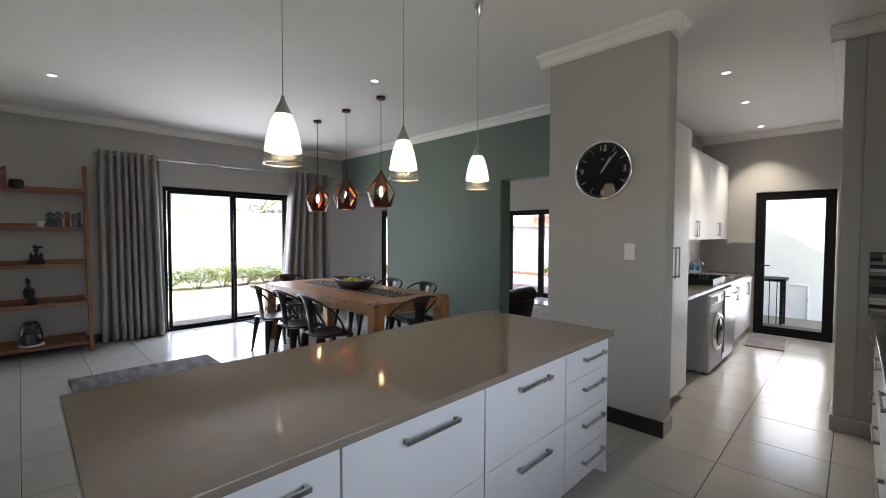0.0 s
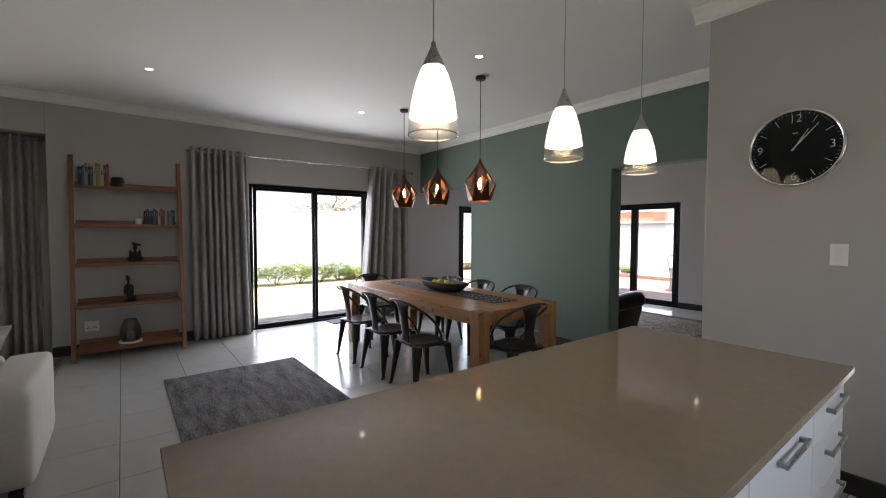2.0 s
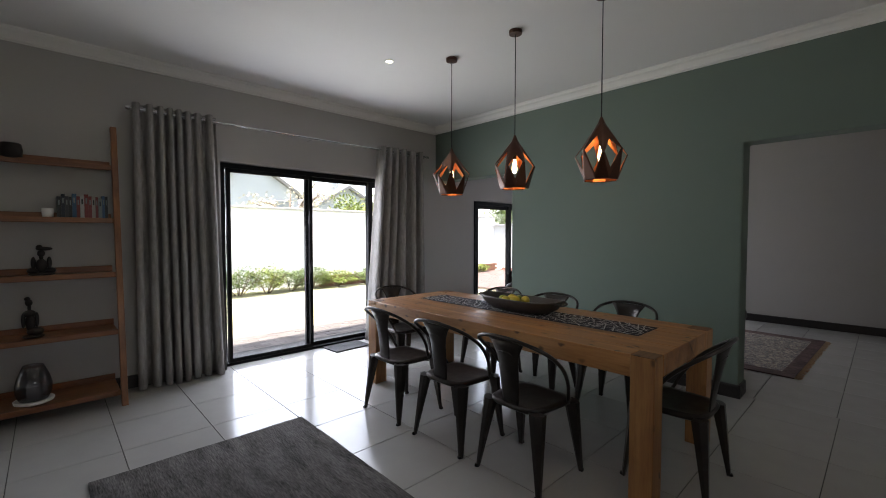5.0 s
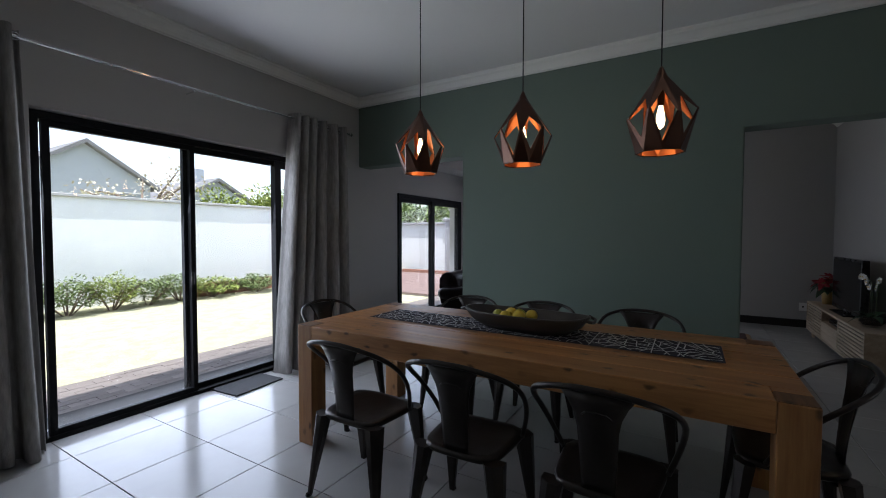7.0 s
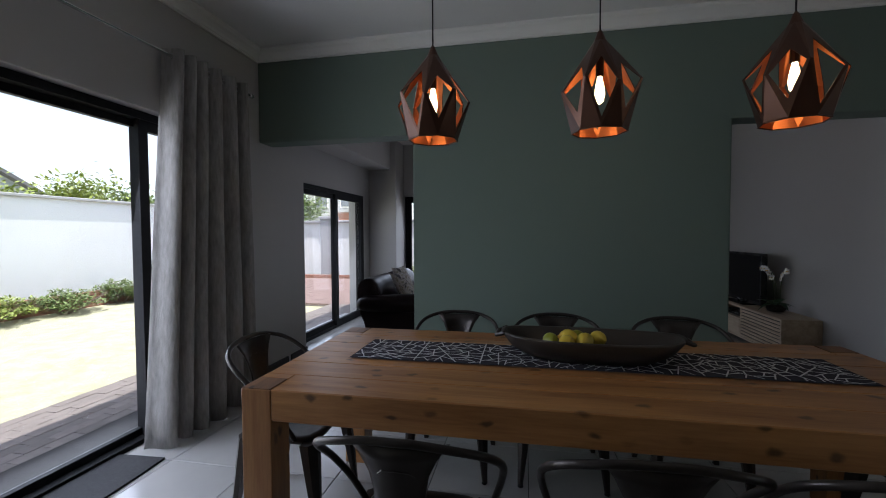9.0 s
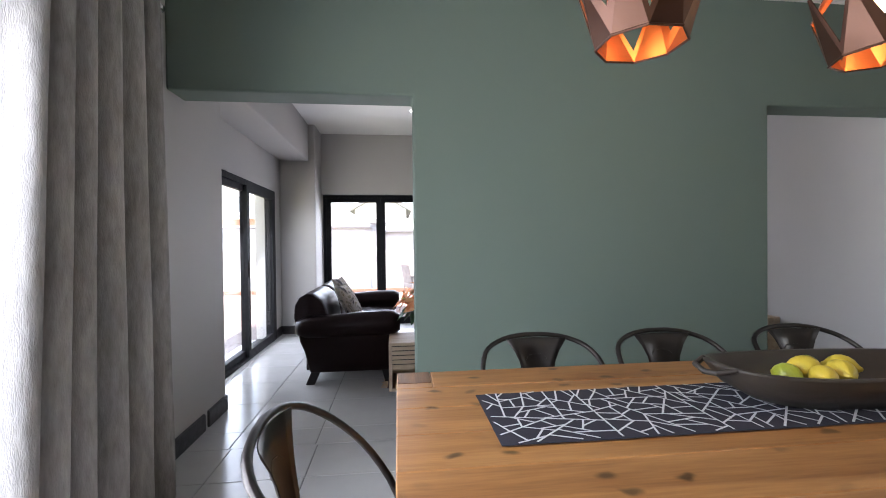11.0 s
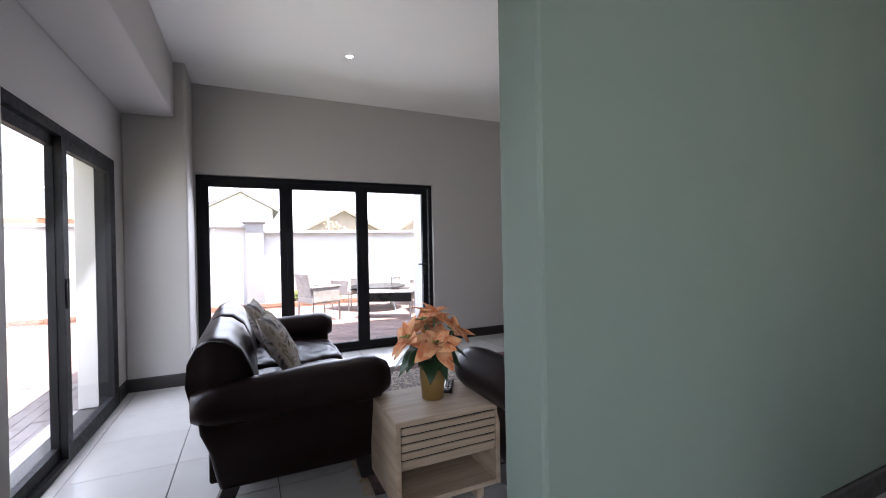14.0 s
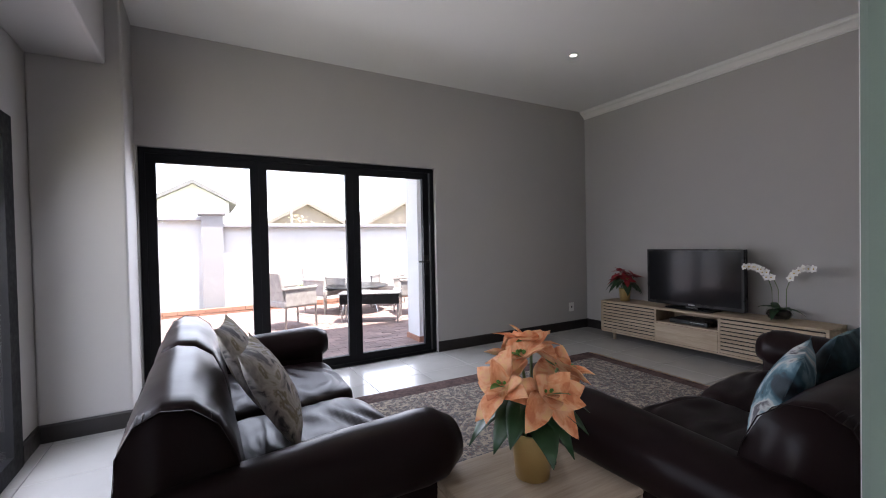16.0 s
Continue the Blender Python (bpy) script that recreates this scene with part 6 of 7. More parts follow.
# patterned carpet with fringe
def persian():
    m = bpy.data.materials.new("worn_persian_pile")
    m.use_nodes = True
    nt = m.node_tree
    b = nt.nodes["Principled BSDF"]
    tc = nt.nodes.new("ShaderNodeTexCoord")
    v = nt.nodes.new("ShaderNodeTexVoronoi")
    v.inputs["Scale"].default_value = 26
    n = nt.nodes.new("ShaderNodeTexNoise")
    n.inputs["Scale"].default_value = 30
    n.inputs["Detail"].default_value = 5
    n.inputs["Distortion"].default_value = 2.5
    nt.links.new(tc.outputs["Object"], v.inputs[0])
    nt.links.new(tc.outputs["Object"], n.inputs[0])
    mul = nt.nodes.new("ShaderNodeMath")
    mul.operation = "MULTIPLY_ADD"
    mul.inputs[1].default_value = 0.35
    nt.links.new(v.outputs["Distance"], mul.inputs[0])
    nt.links.new(n.outputs[0], mul.inputs[2])
    r = nt.nodes.new("ShaderNodeValToRGB")
    cols = ((0.30, (0.03, 0.026, 0.03)), (0.44, (0.13, 0.045, 0.04)), (0.54, (0.20, 0.17, 0.14)), (0.64, (0.06, 0.065, 0.085)), (0.76, (0.34, 0.29, 0.23)))
    while len(r.color_ramp.elements) < len(cols):
        r.color_ramp.elements.new(0.5)
    for e, (p, c) in zip(r.color_ramp.elements, cols):
        e.position, e.color = p, (*c, 1)
    nt.links.new(mul.outputs[0], r.inputs[0])
    nt.links.new(r.outputs[0], b.inputs["Base Color"])
    b.inputs["Roughness"].default_value = 0.95
    b.inputs["Specular IOR Level"].default_value = 0.1
    bp = nt.nodes.new("ShaderNodeBump")
    bp.inputs["Distance"].default_value = 0.006
    nt.links.new(n.outputs[0], bp.inputs["Height"])
    nt.links.new(bp.outputs[0], b.inputs["Normal"])
    return m


M_PERS = persian()
M_BORDER = material("rug_border_wool", (0.085, 0.055, 0.05), 0.95, vary=0.7, scale=40, bump=0.004, bump_scale=150, spec=0.1)
M_FRINGE = material("tan_fringe", (0.36, 0.25, 0.16), 0.95, vary=0.2, scale=60, bump=0.003, spec=0.1)
cp = thing("carpet", (-4.13, 7.07, 0), "worn patterned oriental carpet with tan fringe ends", "carpet", turn=-2)
part("field", box(-1.34, 1.34, -0.90, 0.90, 0.001, 0.011), M_PERS, cp)
bm = box(-1.46, 1.46, 0.90, 1.08, 0.001, 0.0105)
box(-1.46, 1.46, -1.08, -0.90, 0.001, 0.0105, bm)
box(-1.46, -1.34, -0.90, 0.90, 0.001, 0.0105, bm)
box(1.34, 1.46, -0.90, 0.90, 0.001, 0.0105, bm)
part("border", bm, M_BORDER, cp, "dark red patterned border")
rg = random.Random(2)
for sx in (-1, 1):
    bm = bmesh.new()
    for k in range(120):
        y = -1.07 + k * 0.018
        tube([(sx * 1.46, y, 0.007), (sx * (1.46 + rg.uniform(0.035, 0.06)), y + rg.uniform(-0.01, 0.01), 0.0035)], 0.003, 4, bm)
    part("fringe", bm, M_FRINGE, cp, "tan knotted fringe")
wall_plate("wall_socket", (-1.85, FY, 0.31), 0, 0.09, 0.12, "white wall socket by the room corner", [(0, 0.0, 0.012, 0.012, M_GAPSHADE)])

# cream sofa of the lounge
cs = thing("lounge_sofa", (-3.95, -0.95, 0), "cream upholstered lounge sofa with broad flat arms", "sofa")
part("arm", soft(superbox(-0.50, 0.50, 0.78, 1.02, 0.04, 0.62, 6, power=9), 0.006, 5, 1), M_CREAM, cs, smooth=True)
part("arm", soft(superbox(-0.50, 0.50, -1.02, -0.78, 0.04, 0.62, 6, power=9), 0.006, 5, 2), M_CREAM, cs, smooth=True)
part("back", soft(superbox(-0.50, -0.26, -0.78, 0.78, 0.04, 0.66, 6, power=9), 0.006, 5, 3), M_CREAM, cs, smooth=True)
part("base", superbox(-0.27, 0.49, -0.78, 0.78, 0.04, 0.30, 5, power=10), M_CREAM, cs, smooth=True)
for s in (0, 1):
    part("seat_cushion", soft(superbox(-0.28, 0.50, -0.78 + 0.78 * s, 0.78 * s, 0.27, 0.45, 6, power=6), 0.01, 4, s), M_CREAM, cs, smooth=True)
for x in (-0.44, 0.44):
    for y in (-0.94, 0.94):
        part("foot", box(x - 0.03, x + 0.03, y - 0.03, y + 0.03, 0.0, 0.05), M_SKIRT, cs)
cushion(pose(-4.14, -0.36, 0.66, 58, 0, 70), M_CREAM, "grey-beige scatter cushion propped on the cream sofa", 0.46)


# ---------------- outside ----------------
M_LAWN = material("dry_bright_lawn", (0.42, 0.41, 0.28), 0.95, vary=0.3, scale=40, bump=0.03, bump_scale=60, spec=0.1)
M_PAVER = material("grey_brown_paver", (0.19, 0.165, 0.155), 0.85, vary=0.2, scale=30, bump=0.003, bump_scale=90, spread=0.2)
M_PAVERR = material("red_brown_paver", (0.235, 0.165, 0.15), 0.85, vary=0.2, scale=30, bump=0.003, bump_scale=90, spread=0.2)
M_SAND = material("paving_sand", (0.20, 0.18, 0.155), 0.95, vary=0.2, scale=60, bump=0.003)
M_PLASTER = material("white_boundary_plaster", (0.78, 0.80, 0.81), 0.85, vary=0.06, scale=6, bump=0.006, bump_scale=40)
M_PLASTERG = material("pale_grey_patio_plaster", (0.56, 0.57, 0.58), 0.85, vary=0.06, scale=6, bump=0.006, bump_scale=40)
M_PILLAR = material("grey_painted_pillar", (0.27, 0.27, 0.285), 0.85, vary=0.1, scale=10, bump=0.004)
M_COPING = material("grey_coping", (0.42, 0.42, 0.42), 0.85, vary=0.1, scale=10, bump=0.004)
M_BRICK = material("red_kerb_brick", (0.31, 0.155, 0.11), 0.85, vary=0.25, scale=25, bump=0.004, spread=0.15)
M_HOUSE = material("pale_house_render", (0.48, 0.48, 0.48), 0.9, vary=0.05, scale=4, bump=0.004)
M_HOUSEG = material("blue_grey_house_render", (0.36, 0.39, 0.43), 0.9, vary=0.05, scale=4, bump=0.004)
M_ROOFT = material("brown_roof_tile", (0.215, 0.185, 0.172), 0.9, vary=0.2, scale=12, bump=0.01)
M_ROOFG = material("grey_roof_tile", (0.17, 0.17, 0.18), 0.9, vary=0.2, scale=12, bump=0.01)
M_BUSH = material("garden_leaf", (0.12, 0.17, 0.05), 0.55, vary=0.45, scale=20, bump=0.002)
M_BUSHY = material("yellow_green_leaf", (0.20, 0.25, 0.05), 0.55, vary=0.4, scale=20, bump=0.002)
M_BARK = material("grey_bark", (0.17, 0.13, 0.10), 0.9, vary=0.3, scale=30, bump=0.01)
GZ = -0.1

tagged(part("ground", box(-300, 300, -300, 300, GZ - 0.3, GZ), M_LAWN), "sunlit dry lawn and open ground", "ground", kind="structure")
for nm, x0, x1, y0, y1 in (("pavement", -8.35, -7.12, -3.5, 9.3), ("pavement", -13.2, 1.5, 9.32, 14.1)):
    tagged(part(nm, box(x0, x1, y0, y1, GZ, GZ + 0.03), M_SAND), "brick paved garden path beside the house", "paving", kind="structure")
SLABS = [o for o in bpy.data.objects if o.name.startswith("pavement")]


def paver_mesh(w, d, m):
    me = bpy.data.meshes.new("paver")
    out = box(-w / 2, w / 2, -d / 2, d / 2, -0.02, 0.02, None, 0.0)
    out.to_mesh(me)
    out.free()
    me.materials.append(m)
    return me


rg = random.Random(21)
PM = paver_mesh(0.095, 0.195, M_PAVER)
for i in range(8):
    for j in range(16):
        ob = new("paver", PM)
        ob.location = (-7.17 - i * 0.1, 1.75 + j * 0.2 + 0.1 * (i % 2), GZ + 0.045 + rg.uniform(-0.002, 0.002))
        ob.parent = SLABS[0]
PM2 = paver_mesh(0.195, 0.095, M_PAVERR)
for j in range(14):
    for i in range(12):
        ob = new("paver", PM2)
        ob.location = (-5.75 + i * 0.2 + 0.1 * (j % 2), 9.37 + j * 0.1, GZ + 0.045 + rg.uniform(-0.002, 0.002))
        ob.parent = SLABS[1]
bm = bmesh.new()
for j in range(46):
    for i in range(60):
        x, y = -12.9 + i * 0.2 + 0.1 * (j % 2), 9.37 + j * 0.1
        if -5.86 < x < -3.4 and j < 14 or x > -0.9:
            continue
        box(x - 0.0975, x + 0.0975, y - 0.0475, y + 0.0475, GZ + 0.03, GZ + 0.063 + rg.uniform(-0.002, 0.002), bm)
tagged(part("paver_far", bm, M_PAVERR, SLABS[1]), "red-brown brick paving farther off", kind="stuff")
bm = bmesh.new()
for i in range(12):
    for j in range(64):
        x, y = -7.17 - i * 0.1, -3.4 + j * 0.2 + 0.1 * (i % 2)
        if i < 8 and 1.65 < y < 4.95:
            continue
        box(x - 0.0475, x + 0.0475, y - 0.0975, y + 0.0975, GZ + 0.03, GZ + 0.063 + rg.uniform(-0.002, 0.002), bm)
tagged(part("paver_far", bm, M_PAVER, SLABS[0]), "grey-brown brick paving farther off", kind="stuff")
for y0, y1, x0, x1 in ((1.955, 4.395, -7.20, -7.12), (6.2, 8.25, -7.55, -7.45)):
    tagged(part("door_sill", box(x0, x1, y0, y1, GZ, -0.004, None, 0.005), M_COPING), "pale grey concrete door sill", "sill", kind="structure")
tagged(part("door_sill", box(-6.68, -3.97, FY + 0.25, FY + 0.36, GZ, -0.004, None, 0.005), M_COPING), "pale grey concrete door sill", "sill", kind="structure")

# boundary walls
bw = thing("boundary_wall", (0, 0, GZ), "tall white plastered garden boundary wall with a coping", "wall", kind="structure")
part("panel", box(-13.95, -13.7, -14, 14.6, 0, 2.2), M_PLASTER, bw)
part("coping", box(-13.99, -13.64, -14, 14.6, 2.2, 2.26, None, 0.01), M_COPING, bw)
bw = thing("boundary_wall", (0, 0, GZ), "pale grey plastered patio boundary wall with pillars and a coping", "wall", kind="structure")
for x0, x1, h in ((-13.95, -6.07, 1.86), (-6.07, 3.0, 1.73)):
    part("panel", box(x0, x1, 14.6, 14.82, 0, h), M_PLASTERG, bw)
    part("coping", box(x0, x1, 14.47, 14.95, h, h + 0.08, None, 0.015), M_PILLAR, bw)
for x in (-11.0, -6.07, -1.3):
    p = part("pillar", box(x - 0.19, x + 0.19, 14.46, 14.9, 0, 1.98), M_PILLAR, bw)
    part("pillar_cap", box(x - 0.25, x + 0.25, 14.40, 14.96, 1.98, 2.08, None, 0.015), M_PILLAR, p)
bw = thing("courtyard_wall", (0, 0, GZ), "white plastered laundry courtyard wall", "wall", kind="structure")
part("panel", box(-1.3, 3.0, 10.6, 10.8, 0, 2.5), M_PLASTER, bw)
part("side_panel", box(-1.4, -1.2, 9.32, 10.6, 0, 2.5), M_PLASTER, bw)
col = thing("veranda_column", (-3.68, 9.93, GZ), "white plastered square veranda column", "column", kind="structure")
part("shaft", box(-0.17, 0.17, -0.17, 0.17, 0.13, 3.3), M_PLASTER, col)
part("base", box(-0.19, 0.19, -0.19, 0.19, 0, 0.13, None, 0.006), M_BRICK, col, "red tiled base")
part("light_switch", box(-0.05, 0.05, -0.19, -0.17, 1.38, 1.50, None, 0.004), M_PLASTIC, col)

# planting beds
def brick_edge(name, x0, x1, y0, y1, courses, along):
    t = thing(name, (0, 0, GZ), "low red brick edging of a planting bed", "edging", "brick bed edgings", kind="structure")
    bm = bmesh.new()
    n = int(((x1 - x0) if along == "x" else (y1 - y0)) / 0.23)
    for c in range(courses):
        for k in range(n):
            s = 0.23 * k + 0.11 * (c % 2)
            z = c * 0.08
            if along == "x":
                box(x0 + s, x0 + s + 0.22, y0, y1, z, z + 0.07, bm)
            else:
                box(x0, x1, y0 + s, y0 + s + 0.22, z, z + 0.07, bm)
    tagged(part("brick_row", bm, M_BRICK, t), kind="stuff")
    return t


brick_edge("bed_edging", -13.35, -13.23, 6.3, 14.3, 4, "y")
brick_edge("bed_edging", -13.0, 1.2, 14.12, 14.24, 2, "x")
tagged(part("bed_soil", box(-13.0, 1.2, 14.24, 14.6, GZ, GZ + 0.1), M_SOIL), "dark soil of the planting bed", "soil", kind="structure")


def bush(at, rx, ry, rz, n, mat, lab, seed, leaf=0.07):
    """A shrub of many small leaves on thin stems, with an uneven crown."""
    rg = random.Random(seed)
    t = thing("shrub", at, lab, "shrub", "garden shrubs")
    st = bmesh.new()
    for k in range(9):
        a = rg.uniform(0, 6.28)
        tube([(0.05 * math.cos(a), 0.05 * math.sin(a), -0.02), (rx * 0.5 * math.cos(a), ry * 0.5 * math.sin(a), rz * 0.7), (rx * 0.8 * math.cos(a), ry * 0.8 * math.sin(a), rz * 1.2)], [0.014, 0.009, 0.003], 5, st)
    part("stem", st, M_BARK, t)
    verts, faces = [], []
    for k in range(n):
        while True:
            u = Vector((rg.uniform(-1, 1), rg.uniform(-1, 1), rg.uniform(-0.8, 1)))
            d = u.length
            lump = 0.72 + 0.42 * noise.noise(u * 2.2 + Vector((seed, 0, 0)))
            if d < lump and d > 0.25:
                break
        c = Vector((u.x * rx, u.y * ry, rz * 0.85 + u.z * rz * 0.85))
        yaw, pt = rg.uniform(0, 6.28), rg.uniform(-0.6, 0.9)
        dv = Vector((math.cos(yaw) * math.cos(pt), math.sin(yaw) * math.cos(pt), math.sin(pt))) * leaf * rg.uniform(0.6, 1.3)
        sd = Vector((-math.sin(yaw), math.cos(yaw), rg.uniform(-0.3, 0.3))) * leaf * 0.28
        i = len(verts)
        verts += [tuple(c), tuple(c + dv * 0.5 + sd), tuple(c + dv), tuple(c + dv * 0.5 - sd)]
        faces.append((i, i + 1, i + 2, i + 3))
    me = bpy.data.meshes.new("crown")
    me.from_pydata(verts, [], faces)
    me.materials.append(mat)
    cr = new("crown", me)
    cr.parent = t
    return t


rg = random.Random(33)
y = 2.0
k = 0
while y < 12.8:
    r = rg.uniform(0.5, 0.85)
    big = y < 6.3
    bush((-12.95 + rg.uniform(-0.2, 0.2), y, GZ), r * 0.85, r * 1.0, rg.uniform(0.34, 0.46) if big else rg.uniform(0.18, 0.34), 1500, (M_BUSH, M_BUSHY)[k % 3 == 1],
         ("dense green garden shrub along the wall", "yellow-green flowering shrub along the wall")[k % 3 == 1], 40 + k)
    y += r * (0.95 if big else 1.5)
    k += 1
for x, s in ((-5.2, 0.25), (-4.3, 0.35), (-2.4, 0.4), (-8.0, 0.3)):
    bush((x, 14.4, GZ + 0.09), s, 0.2, s * 0.8, 500, M_BUSHY, "small yellow-green plant in the patio bed", int(x * 10) + 200, 0.06)


def tree(at, h, r, n, mat, lab, seed, leaf=0.22, sparse=False):
    rg = random.Random(seed)
    t = thing("tree", at, lab, "tree", "trees beyond the wall")
    tr = bmesh.new()
    tube([(0, 0, -0.1), (0.05, 0.1, h * 0.3), (-0.05, 0.0, h * 0.55)], [0.16, 0.12, 0.08], 8, tr)
    tips = []
    for k in range(12):
        a, up = rg.uniform(0, 6.28), rg.uniform(0.35, 1.0)
        p0 = Vector((0, 0, h * rg.uniform(0.3, 0.55)))
        p2 = Vector((math.cos(a) * r * 0.85, math.sin(a) * r * 0.85, h * (0.45 + 0.5 * up)))
        p1 = p0.lerp(p2, 0.5) + Vector((0, 0, 0.25))
        tube([p0, p1, p2], [0.07, 0.04, 0.012], 6, tr)
        tips += [p1, p2, p1.lerp(p2, 0.5)]
    part("trunk", tr, M_BARK, t)
    verts, faces = [], []
    for k in range(n):
        c = rg.choice(tips) + Vector((rg.gauss(0, 1), rg.gauss(0, 1), rg.gauss(0, 0.8))) * r * (0.2 if not sparse else 0.12)
        yaw, pt = rg.uniform(0, 6.28), rg.uniform(-1, 1)
        dv = Vector((math.cos(yaw) * math.cos(pt), math.sin(yaw) * math.cos(pt), math.sin(pt))) * leaf * rg.uniform(0.6, 1.3)
        sd = Vector((-math.sin(yaw), math.cos(yaw), rg.uniform(-0.4, 0.4))) * leaf * 0.3
        i = len(verts)
        verts += [tuple(c), tuple(c + dv * 0.5 + sd), tuple(c + dv), tuple(c + dv * 0.5 - sd)]
        faces.append((i, i + 1, i + 2, i + 3))
    me = bpy.data.meshes.new("crown")
    me.from_pydata(verts, [], faces)
    me.materials.append(mat)
    cr = new("crown", me)
    cr.parent = t
    return t


# faint pale leaves of the thin trees, no blossom
M_PALELEAF = material("pale_leaf", (0.50, 0.46, 0.36), 0.7, vary=0.3, scale=10, bump=0)
tree((-24.0, 15.6, GZ), 3.7, 2.3, 5000, M_BUSHY, "leafy green tree beyond the boundary wall", 5)
tree((-22.0, 19.0, GZ), 3.5, 2.0, 4000, M_BUSH, "dense green tree beyond the boundary wall", 6)
tree((-17.5, 7.2, GZ), 3.7, 1.7, 900, M_PALELEAF, "thin pale-leaved tree beyond the boundary wall", 7, 0.12, True)
tree((-16.3, 20.5, GZ), 3.7, 1.8, 3500, M_BUSH, "green tree beyond the patio wall", 8)
tree((-2.3, 21.5, GZ), 2.6, 1.1, 700, M_PALELEAF, "thin pale tree beyond the patio wall", 9, 0.12, True)


M_FARPANE = material("grey_window_pane", (0.22, 0.24, 0.26), 0.15, vary=0.1, scale=3, bump=0)


def house(at, w, d, eave, peak, wallm, roofm, lab, windows, turn=0.0, chimney=None):
    """A gabled house; its gable end faces local -y."""
    t = thing("house", at, lab, "house", "neighbouring houses", turn)
    rr = []
    for y in (0, d):
        rr.append([(-w / 2, y, 0), (w / 2, y, 0), (w / 2, y, eave), (0, y, peak), (-w / 2, y, eave)])
    part("wall", loft(rr), wallm, t)
    sl = (peak - eave) / (w / 2)
    bm = bmesh.new()
    for s in (-1, 1):
        o = w / 2 + 0.35
        rr = []
        for y in (-0.35, d + 0.35):
            rr.append([(0, y, peak + 0.02), (s * o, y, peak + 0.02 - sl * o), (s * o, y, peak + 0.20 - sl * o), (0, y, peak + 0.22)])
        loft(rr, bm)
    roof = part("roof", bm, roofm, t)
    for x, z, ww, hh in windows:
        wn_ = part("window", box(x - ww / 2 - 0.06, x + ww / 2 + 0.06, -0.05, 0.0, z - 0.06, z + hh + 0.06), M_PLASTIC, t)
        part("pane", box(x - ww / 2, x + ww / 2, -0.07, -0.051, z, z + hh), M_FARPANE, wn_, "grey window pane")
    if chimney:
        part("chimney", box(chimney - 0.25, chimney + 0.25, 1.5, 2.0, eave, peak + 0.9), wallm, roof)
    return t


house((-30, 10.2, GZ), 6.0, 8, 4.15, 6.1, M_HOUSEG, M_ROOFG, "blue-grey gabled house beyond the wall", [(2.0, 2.8, 1.2, 0.9)], 90)
house((-30, 17.1, GZ), 5.4, 8, 3.4, 4.9, M_HOUSEG, M_ROOFG, "grey gabled house with a chimney beyond the wall", [(-1.2, 2.4, 0.9, 0.9)], 90, -0.2)
house((-31, 1.5, GZ), 9.0, 8, 4.4, 6.2, M_HOUSE, M_ROOFG, "pale gabled house beyond the wall", [(2.4, 3.0, 1.3, 1.0), (-1.5, 3.0, 1.0, 1.0)], 90)
house((-6.6, 30, GZ), 3.3, 8, 3.7, 4.6, M_HOUSE, M_ROOFG, "white gabled house beyond the patio wall", [(-0.65, 2.65, 0.75, 0.4), (1.1, 3.15, 0.55, 0.2), (0.45, 2.6, 0.6, 0.5)])
house((-0.7, 31, GZ), 5.0, 8, 2.4, 3.75, M_ROOFT, M_ROOFT, "low brown-roofed house beyond the patio wall", [])
house((5.65, 31, GZ), 5.6, 8, 2.45, 3.95, M_ROOFT, M_ROOFT, "low brown-roofed house with a pointed gable", [])
ab = thing("apartment_building", (-17.2, 30, GZ), "white flat-roofed two-storey building beyond the wall", "building", "neighbouring houses")
part("wall", box(-3, 3, 0, 7, 0, 5.1), M_HOUSE, ab)
part("parapet", box(-3.15, 3.15, -0.15, 7.15, 5.1, 5.3), M_COPING, ab)
part("terrace", box(0.2, 3.6, -2.2, 0, 0, 2.95), M_BRICK, ab, "red-brown lower storey")
part("terrace_edge", box(0.1, 3.7, -2.3, 0, 2.95, 3.15), M_COPING, ab)
for x in (-1.9, 0.1, 2.1):
    wn_ = part("window", box(x - 0.55, x + 0.55, -0.06, 0, 3.4, 4.6), M_PLASTIC, ab)
    part("pane", box(x - 0.45, x + 0.45, -0.08, -0.061, 3.5, 4.5), M_FARPANE, wn_, "grey window pane")
pole = thing("street_lamp", (-1.97, 29.0, GZ), "thin grey street lamp post beyond the wall", "street lamp")
part("post", tube([(0, 0, 0), (0, 0, 6.2)], [0.07, 0.05], 8), M_STEEL, pole)
part("arm", tube([(0, 0, 6.15), (0.5, 0, 6.4), (1.1, 0, 6.4)], 0.03, 6), M_STEEL, pole)
part("head", box(1.0, 1.5, -0.1, 0.1, 6.36, 6.46, None, 0.02), M_STEEL, pole)

# patio furniture
M_WICKER = material("grey_wicker", (0.36, 0.34, 0.33), 0.8, vary=0.35, scale=90, bump=0.008, bump_scale=120)


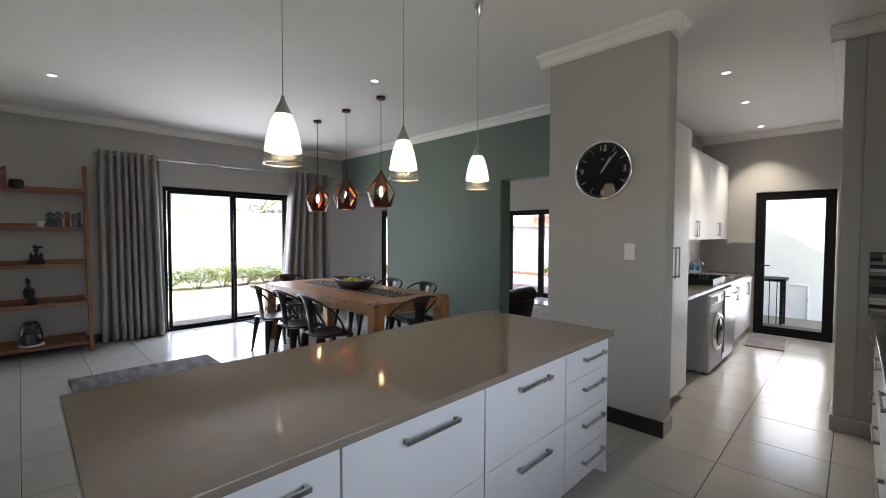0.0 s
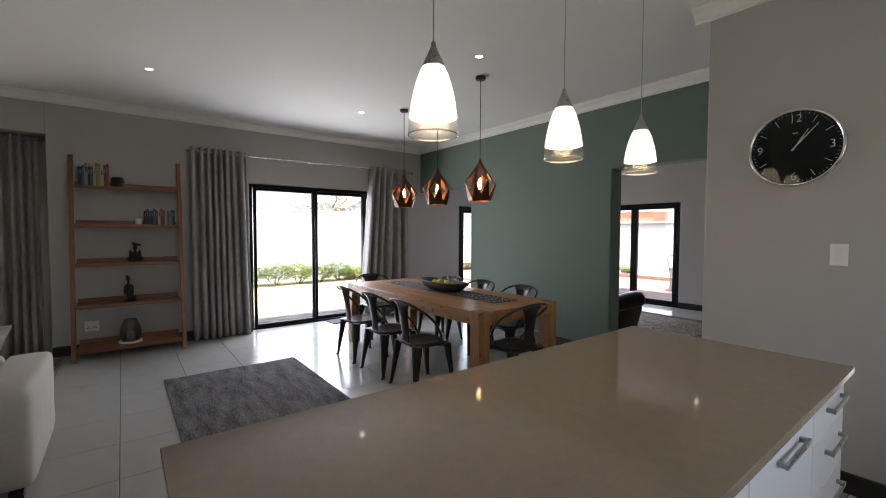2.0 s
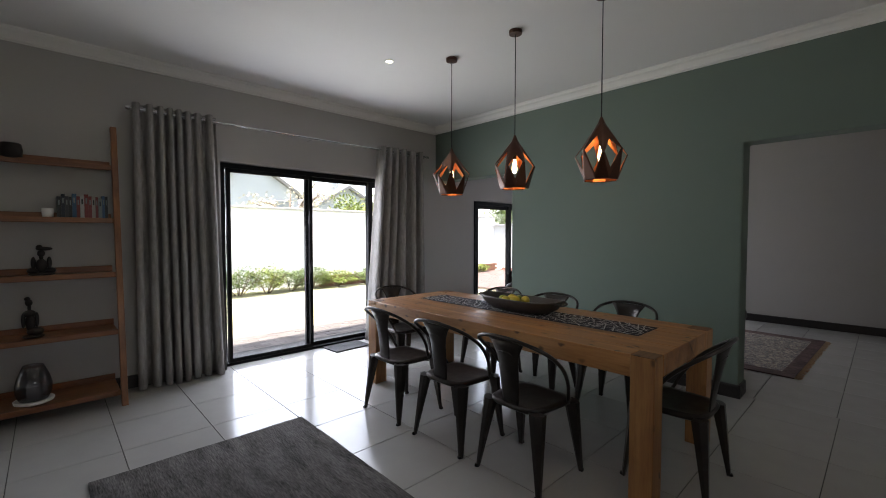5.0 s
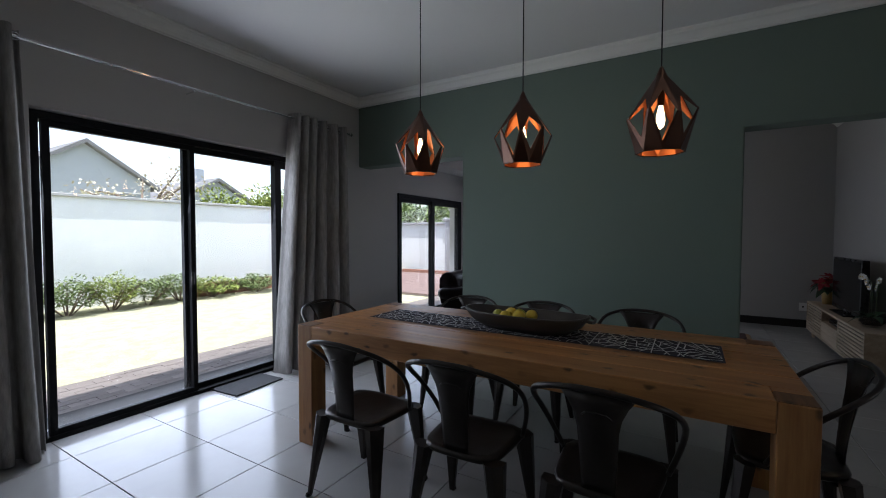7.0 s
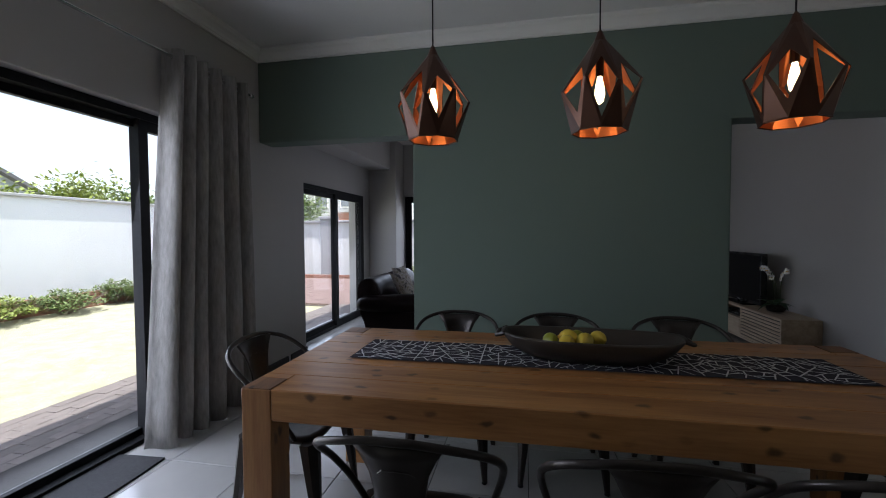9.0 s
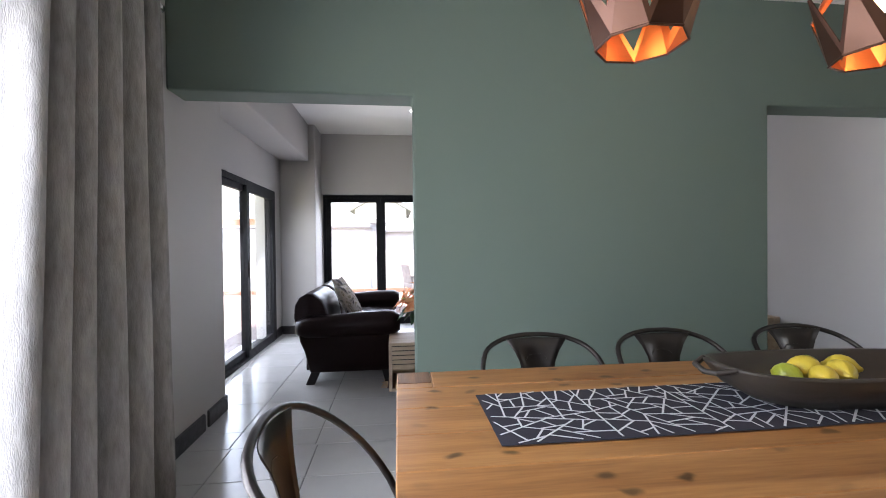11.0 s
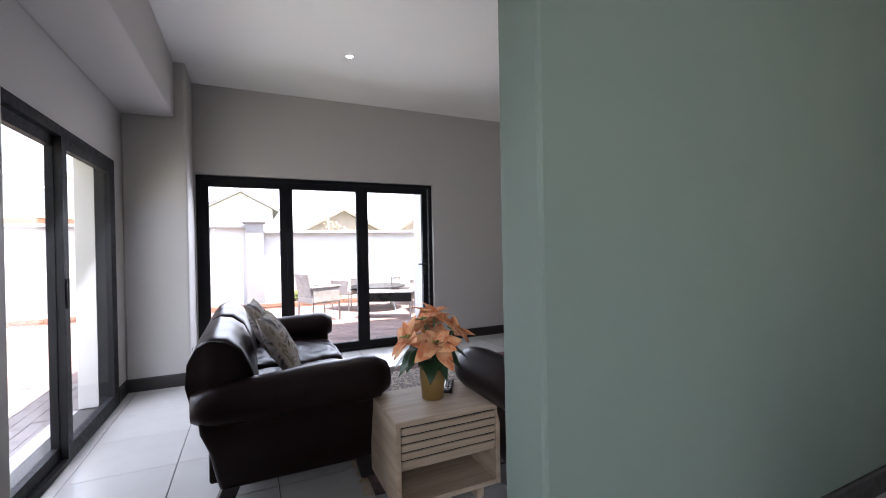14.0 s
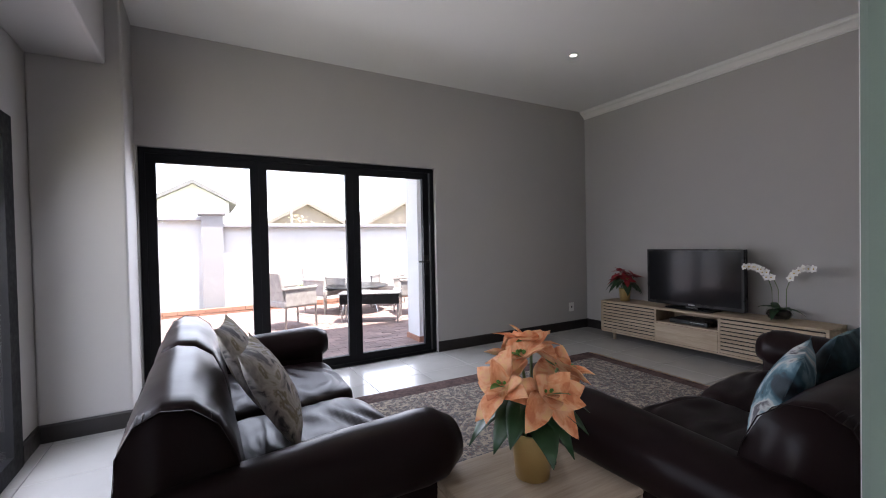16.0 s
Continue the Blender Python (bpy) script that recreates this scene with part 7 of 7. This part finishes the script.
def wicker_chair(x, y, turn):
    t = thing("patio_chair", (x, y, GZ + 0.065), "grey woven wicker patio armchair", "chair", "patio chairs", turn)
    part("seat", box(-0.28, 0.28, -0.28, 0.28, 0.33, 0.43, None, 0.02, 2), M_WICKER, t)
    bm = loft([[(-0.26 + 0.0, -0.26, 0.40), (0.26, -0.26, 0.40), (0.26, -0.20, 0.40), (-0.26, -0.20, 0.40)], [(-0.25, -0.36, 0.86), (0.25, -0.36, 0.86), (0.25, -0.32, 0.86), (-0.25, -0.32, 0.86)]])
    part("backrest", bm, M_WICKER, t, bevel=0.01)
    for s in (-1, 1):
        part("arm", box(s * 0.28 - 0.03, s * 0.28 + 0.03, -0.30, 0.27, 0.60, 0.64, None, 0.01), M_WICKER, t)
        part("side", box(s * 0.28 - 0.015, s * 0.28 + 0.015, -0.26, 0.25, 0.36, 0.60), M_WICKER, t)
        for yy in (-0.25, 0.25):
            part("leg", tube([(s * 0.27, yy, 0.33), (s * 0.27, yy * 1.05, 0.0)], 0.016, 6), M_STEEL, t)


wicker_chair(-5.05, 11.85, -70)
wicker_chair(-4.25, 12.95, -150)
wicker_chair(-2.95, 11.9, 80)
wicker_chair(-2.9, 13.1, 140)
tb = thing("patio_table", (-3.7, 12.7, GZ + 0.065), "low round dark-topped patio table on steel legs", "table")
part("top", lathe([(0.001, 0.46), (0.58, 0.46), (0.60, 0.475), (0.58, 0.49), (0.001, 0.49)], 32), M_BLACK, tb)
for k in range(4):
    a = k * 1.571 + 0.6
    part("leg", tube([(0.3 * math.cos(a), 0.3 * math.sin(a), 0.46), (0.45 * math.cos(a), 0.45 * math.sin(a), 0.0)], 0.016, 6), M_STEEL, tb)
bn = thing("patio_bench", (-3.85, 11.55, GZ + 0.065), "low rectangular dark patio table on thin legs", "table", turn=-28)
part("tray", box(-0.48, 0.48, -0.2, 0.2, 0.30, 0.46, None, 0.01), M_BLACK, bn)
part("rim", box(-0.50, 0.50, -0.22, 0.22, 0.46, 0.48, None, 0.004), M_STEEL, bn)
for x in (-0.45, 0.45):
    for y in (-0.17, 0.17):
        part("leg", tube([(x, y, 0.30), (x, y, 0)], 0.014, 6), M_STEEL, bn)
gc = thing("gas_cage", (-0.73, 9.62, GZ), "black steel gas bottle cage in the courtyard", "cage")
for x in (-0.26, 0.26):
    for y in (-0.2, 0.2):
        part("post", box(x - 0.02, x + 0.02, y - 0.02, y + 0.02, 0, 0.80), M_FRAME, gc)
part("top", box(-0.31, 0.31, -0.25, 0.25, 0.80, 0.85, None, 0.005), M_FRAME, gc)
for k in range(5):
    part("bar", box(-0.2 + k * 0.1 - 0.006, -0.2 + k * 0.1 + 0.006, -0.21, -0.2, 0.05, 0.80), M_FRAME, gc)
part("rail", box(-0.24, 0.24, -0.212, -0.198, 0.03, 0.06), M_FRAME, gc)
pp = thing("water_pipe", (-0.2, 10.56, GZ), "thin white water pipe bent along the courtyard wall", "pipe")
part("run", tube([(-0.30, 0, 0.66), (-0.02, 0, 0.66), (0, 0, 0.64), (0, 0, 0.0)], 0.016, 8), M_PLASTIC, pp)
part("tap", tube([(0, -0.01, 0.42), (0, -0.09, 0.42), (0, -0.10, 0.38)], 0.014, 8), M_STEEL, pp)


# floor tiles
TP = 0.53


def tile_mesh(w, h):
    me = bpy.data.meshes.new("tile")
    out = bmesh.new()
    a, b, e = w / 2, h / 2, 0.0018
    low = [out.verts.new((x * a, y * b, -0.006)) for x, y in ((-1, -1), (1, -1), (1, 1), (-1, 1))]
    mid = [out.verts.new((x * a, y * b, -e)) for x, y in ((-1, -1), (1, -1), (1, 1), (-1, 1))]
    top = [out.verts.new((x * (a - e), y * (b - e), 0)) for x, y in ((-1, -1), (1, -1), (1, 1), (-1, 1))]
    for r, s in ((low, mid), (mid, top)):
        for i in range(4):
            out.faces.new((r[i], r[(i + 1) % 4], s[(i + 1) % 4], s[i]))
    out.faces.new(top)
    out.to_mesh(me)
    out.free()
    me.materials.append(M_TILE)
    return me


SHARED = tile_mesh(TP - 0.004, TP - 0.004)
rest = bmesh.new()


def lay(x_seam, y_seam, x0, x1, y0, y1, single):
    i0, i1 = math.floor((x0 - x_seam) / TP), math.ceil((x1 - x_seam) / TP)
    j0, j1 = math.floor((y0 - y_seam) / TP), math.ceil((y1 - y_seam) / TP)
    for i in range(i0, i1):
        for j in range(j0, j1):
            ax, bx = max(x0, x_seam + i * TP + 0.002), min(x1, x_seam + (i + 1) * TP - 0.002)
            ay, by = max(y0, y_seam + j * TP + 0.002), min(y1, y_seam + (j + 1) * TP - 0.002)
            if bx - ax < 0.02 or by - ay < 0.02:
                continue
            if single:
                whole = bx - ax > TP - 0.006 and by - ay > TP - 0.006
                ob = new("tile", SHARED if whole else tile_mesh(bx - ax, by - ay))
                ob.location = ((ax + bx) / 2, (ay + by) / 2, 0)
                ob.parent = floor_base
            else:
                box(ax, bx, ay, by, -0.006, 0, rest)


lay(-6.045, 2.555, -6.93, 0.6, -0.15, GY + 0.1, True)
lay(-6.06, 5.83, -7.2, RX, GY + 0.104, FY, True)
lay(-6.045, 2.555, RX + 0.11, 0.30, GY + 0.1, 8.28, False)
lay(-6.045, 2.555, -7.25, 0.6, -4.6, -0.154, False)
tagged(part("tile_far", rest, M_TILE, floor_base), "grey polished floor tiles farther off", kind="stuff")
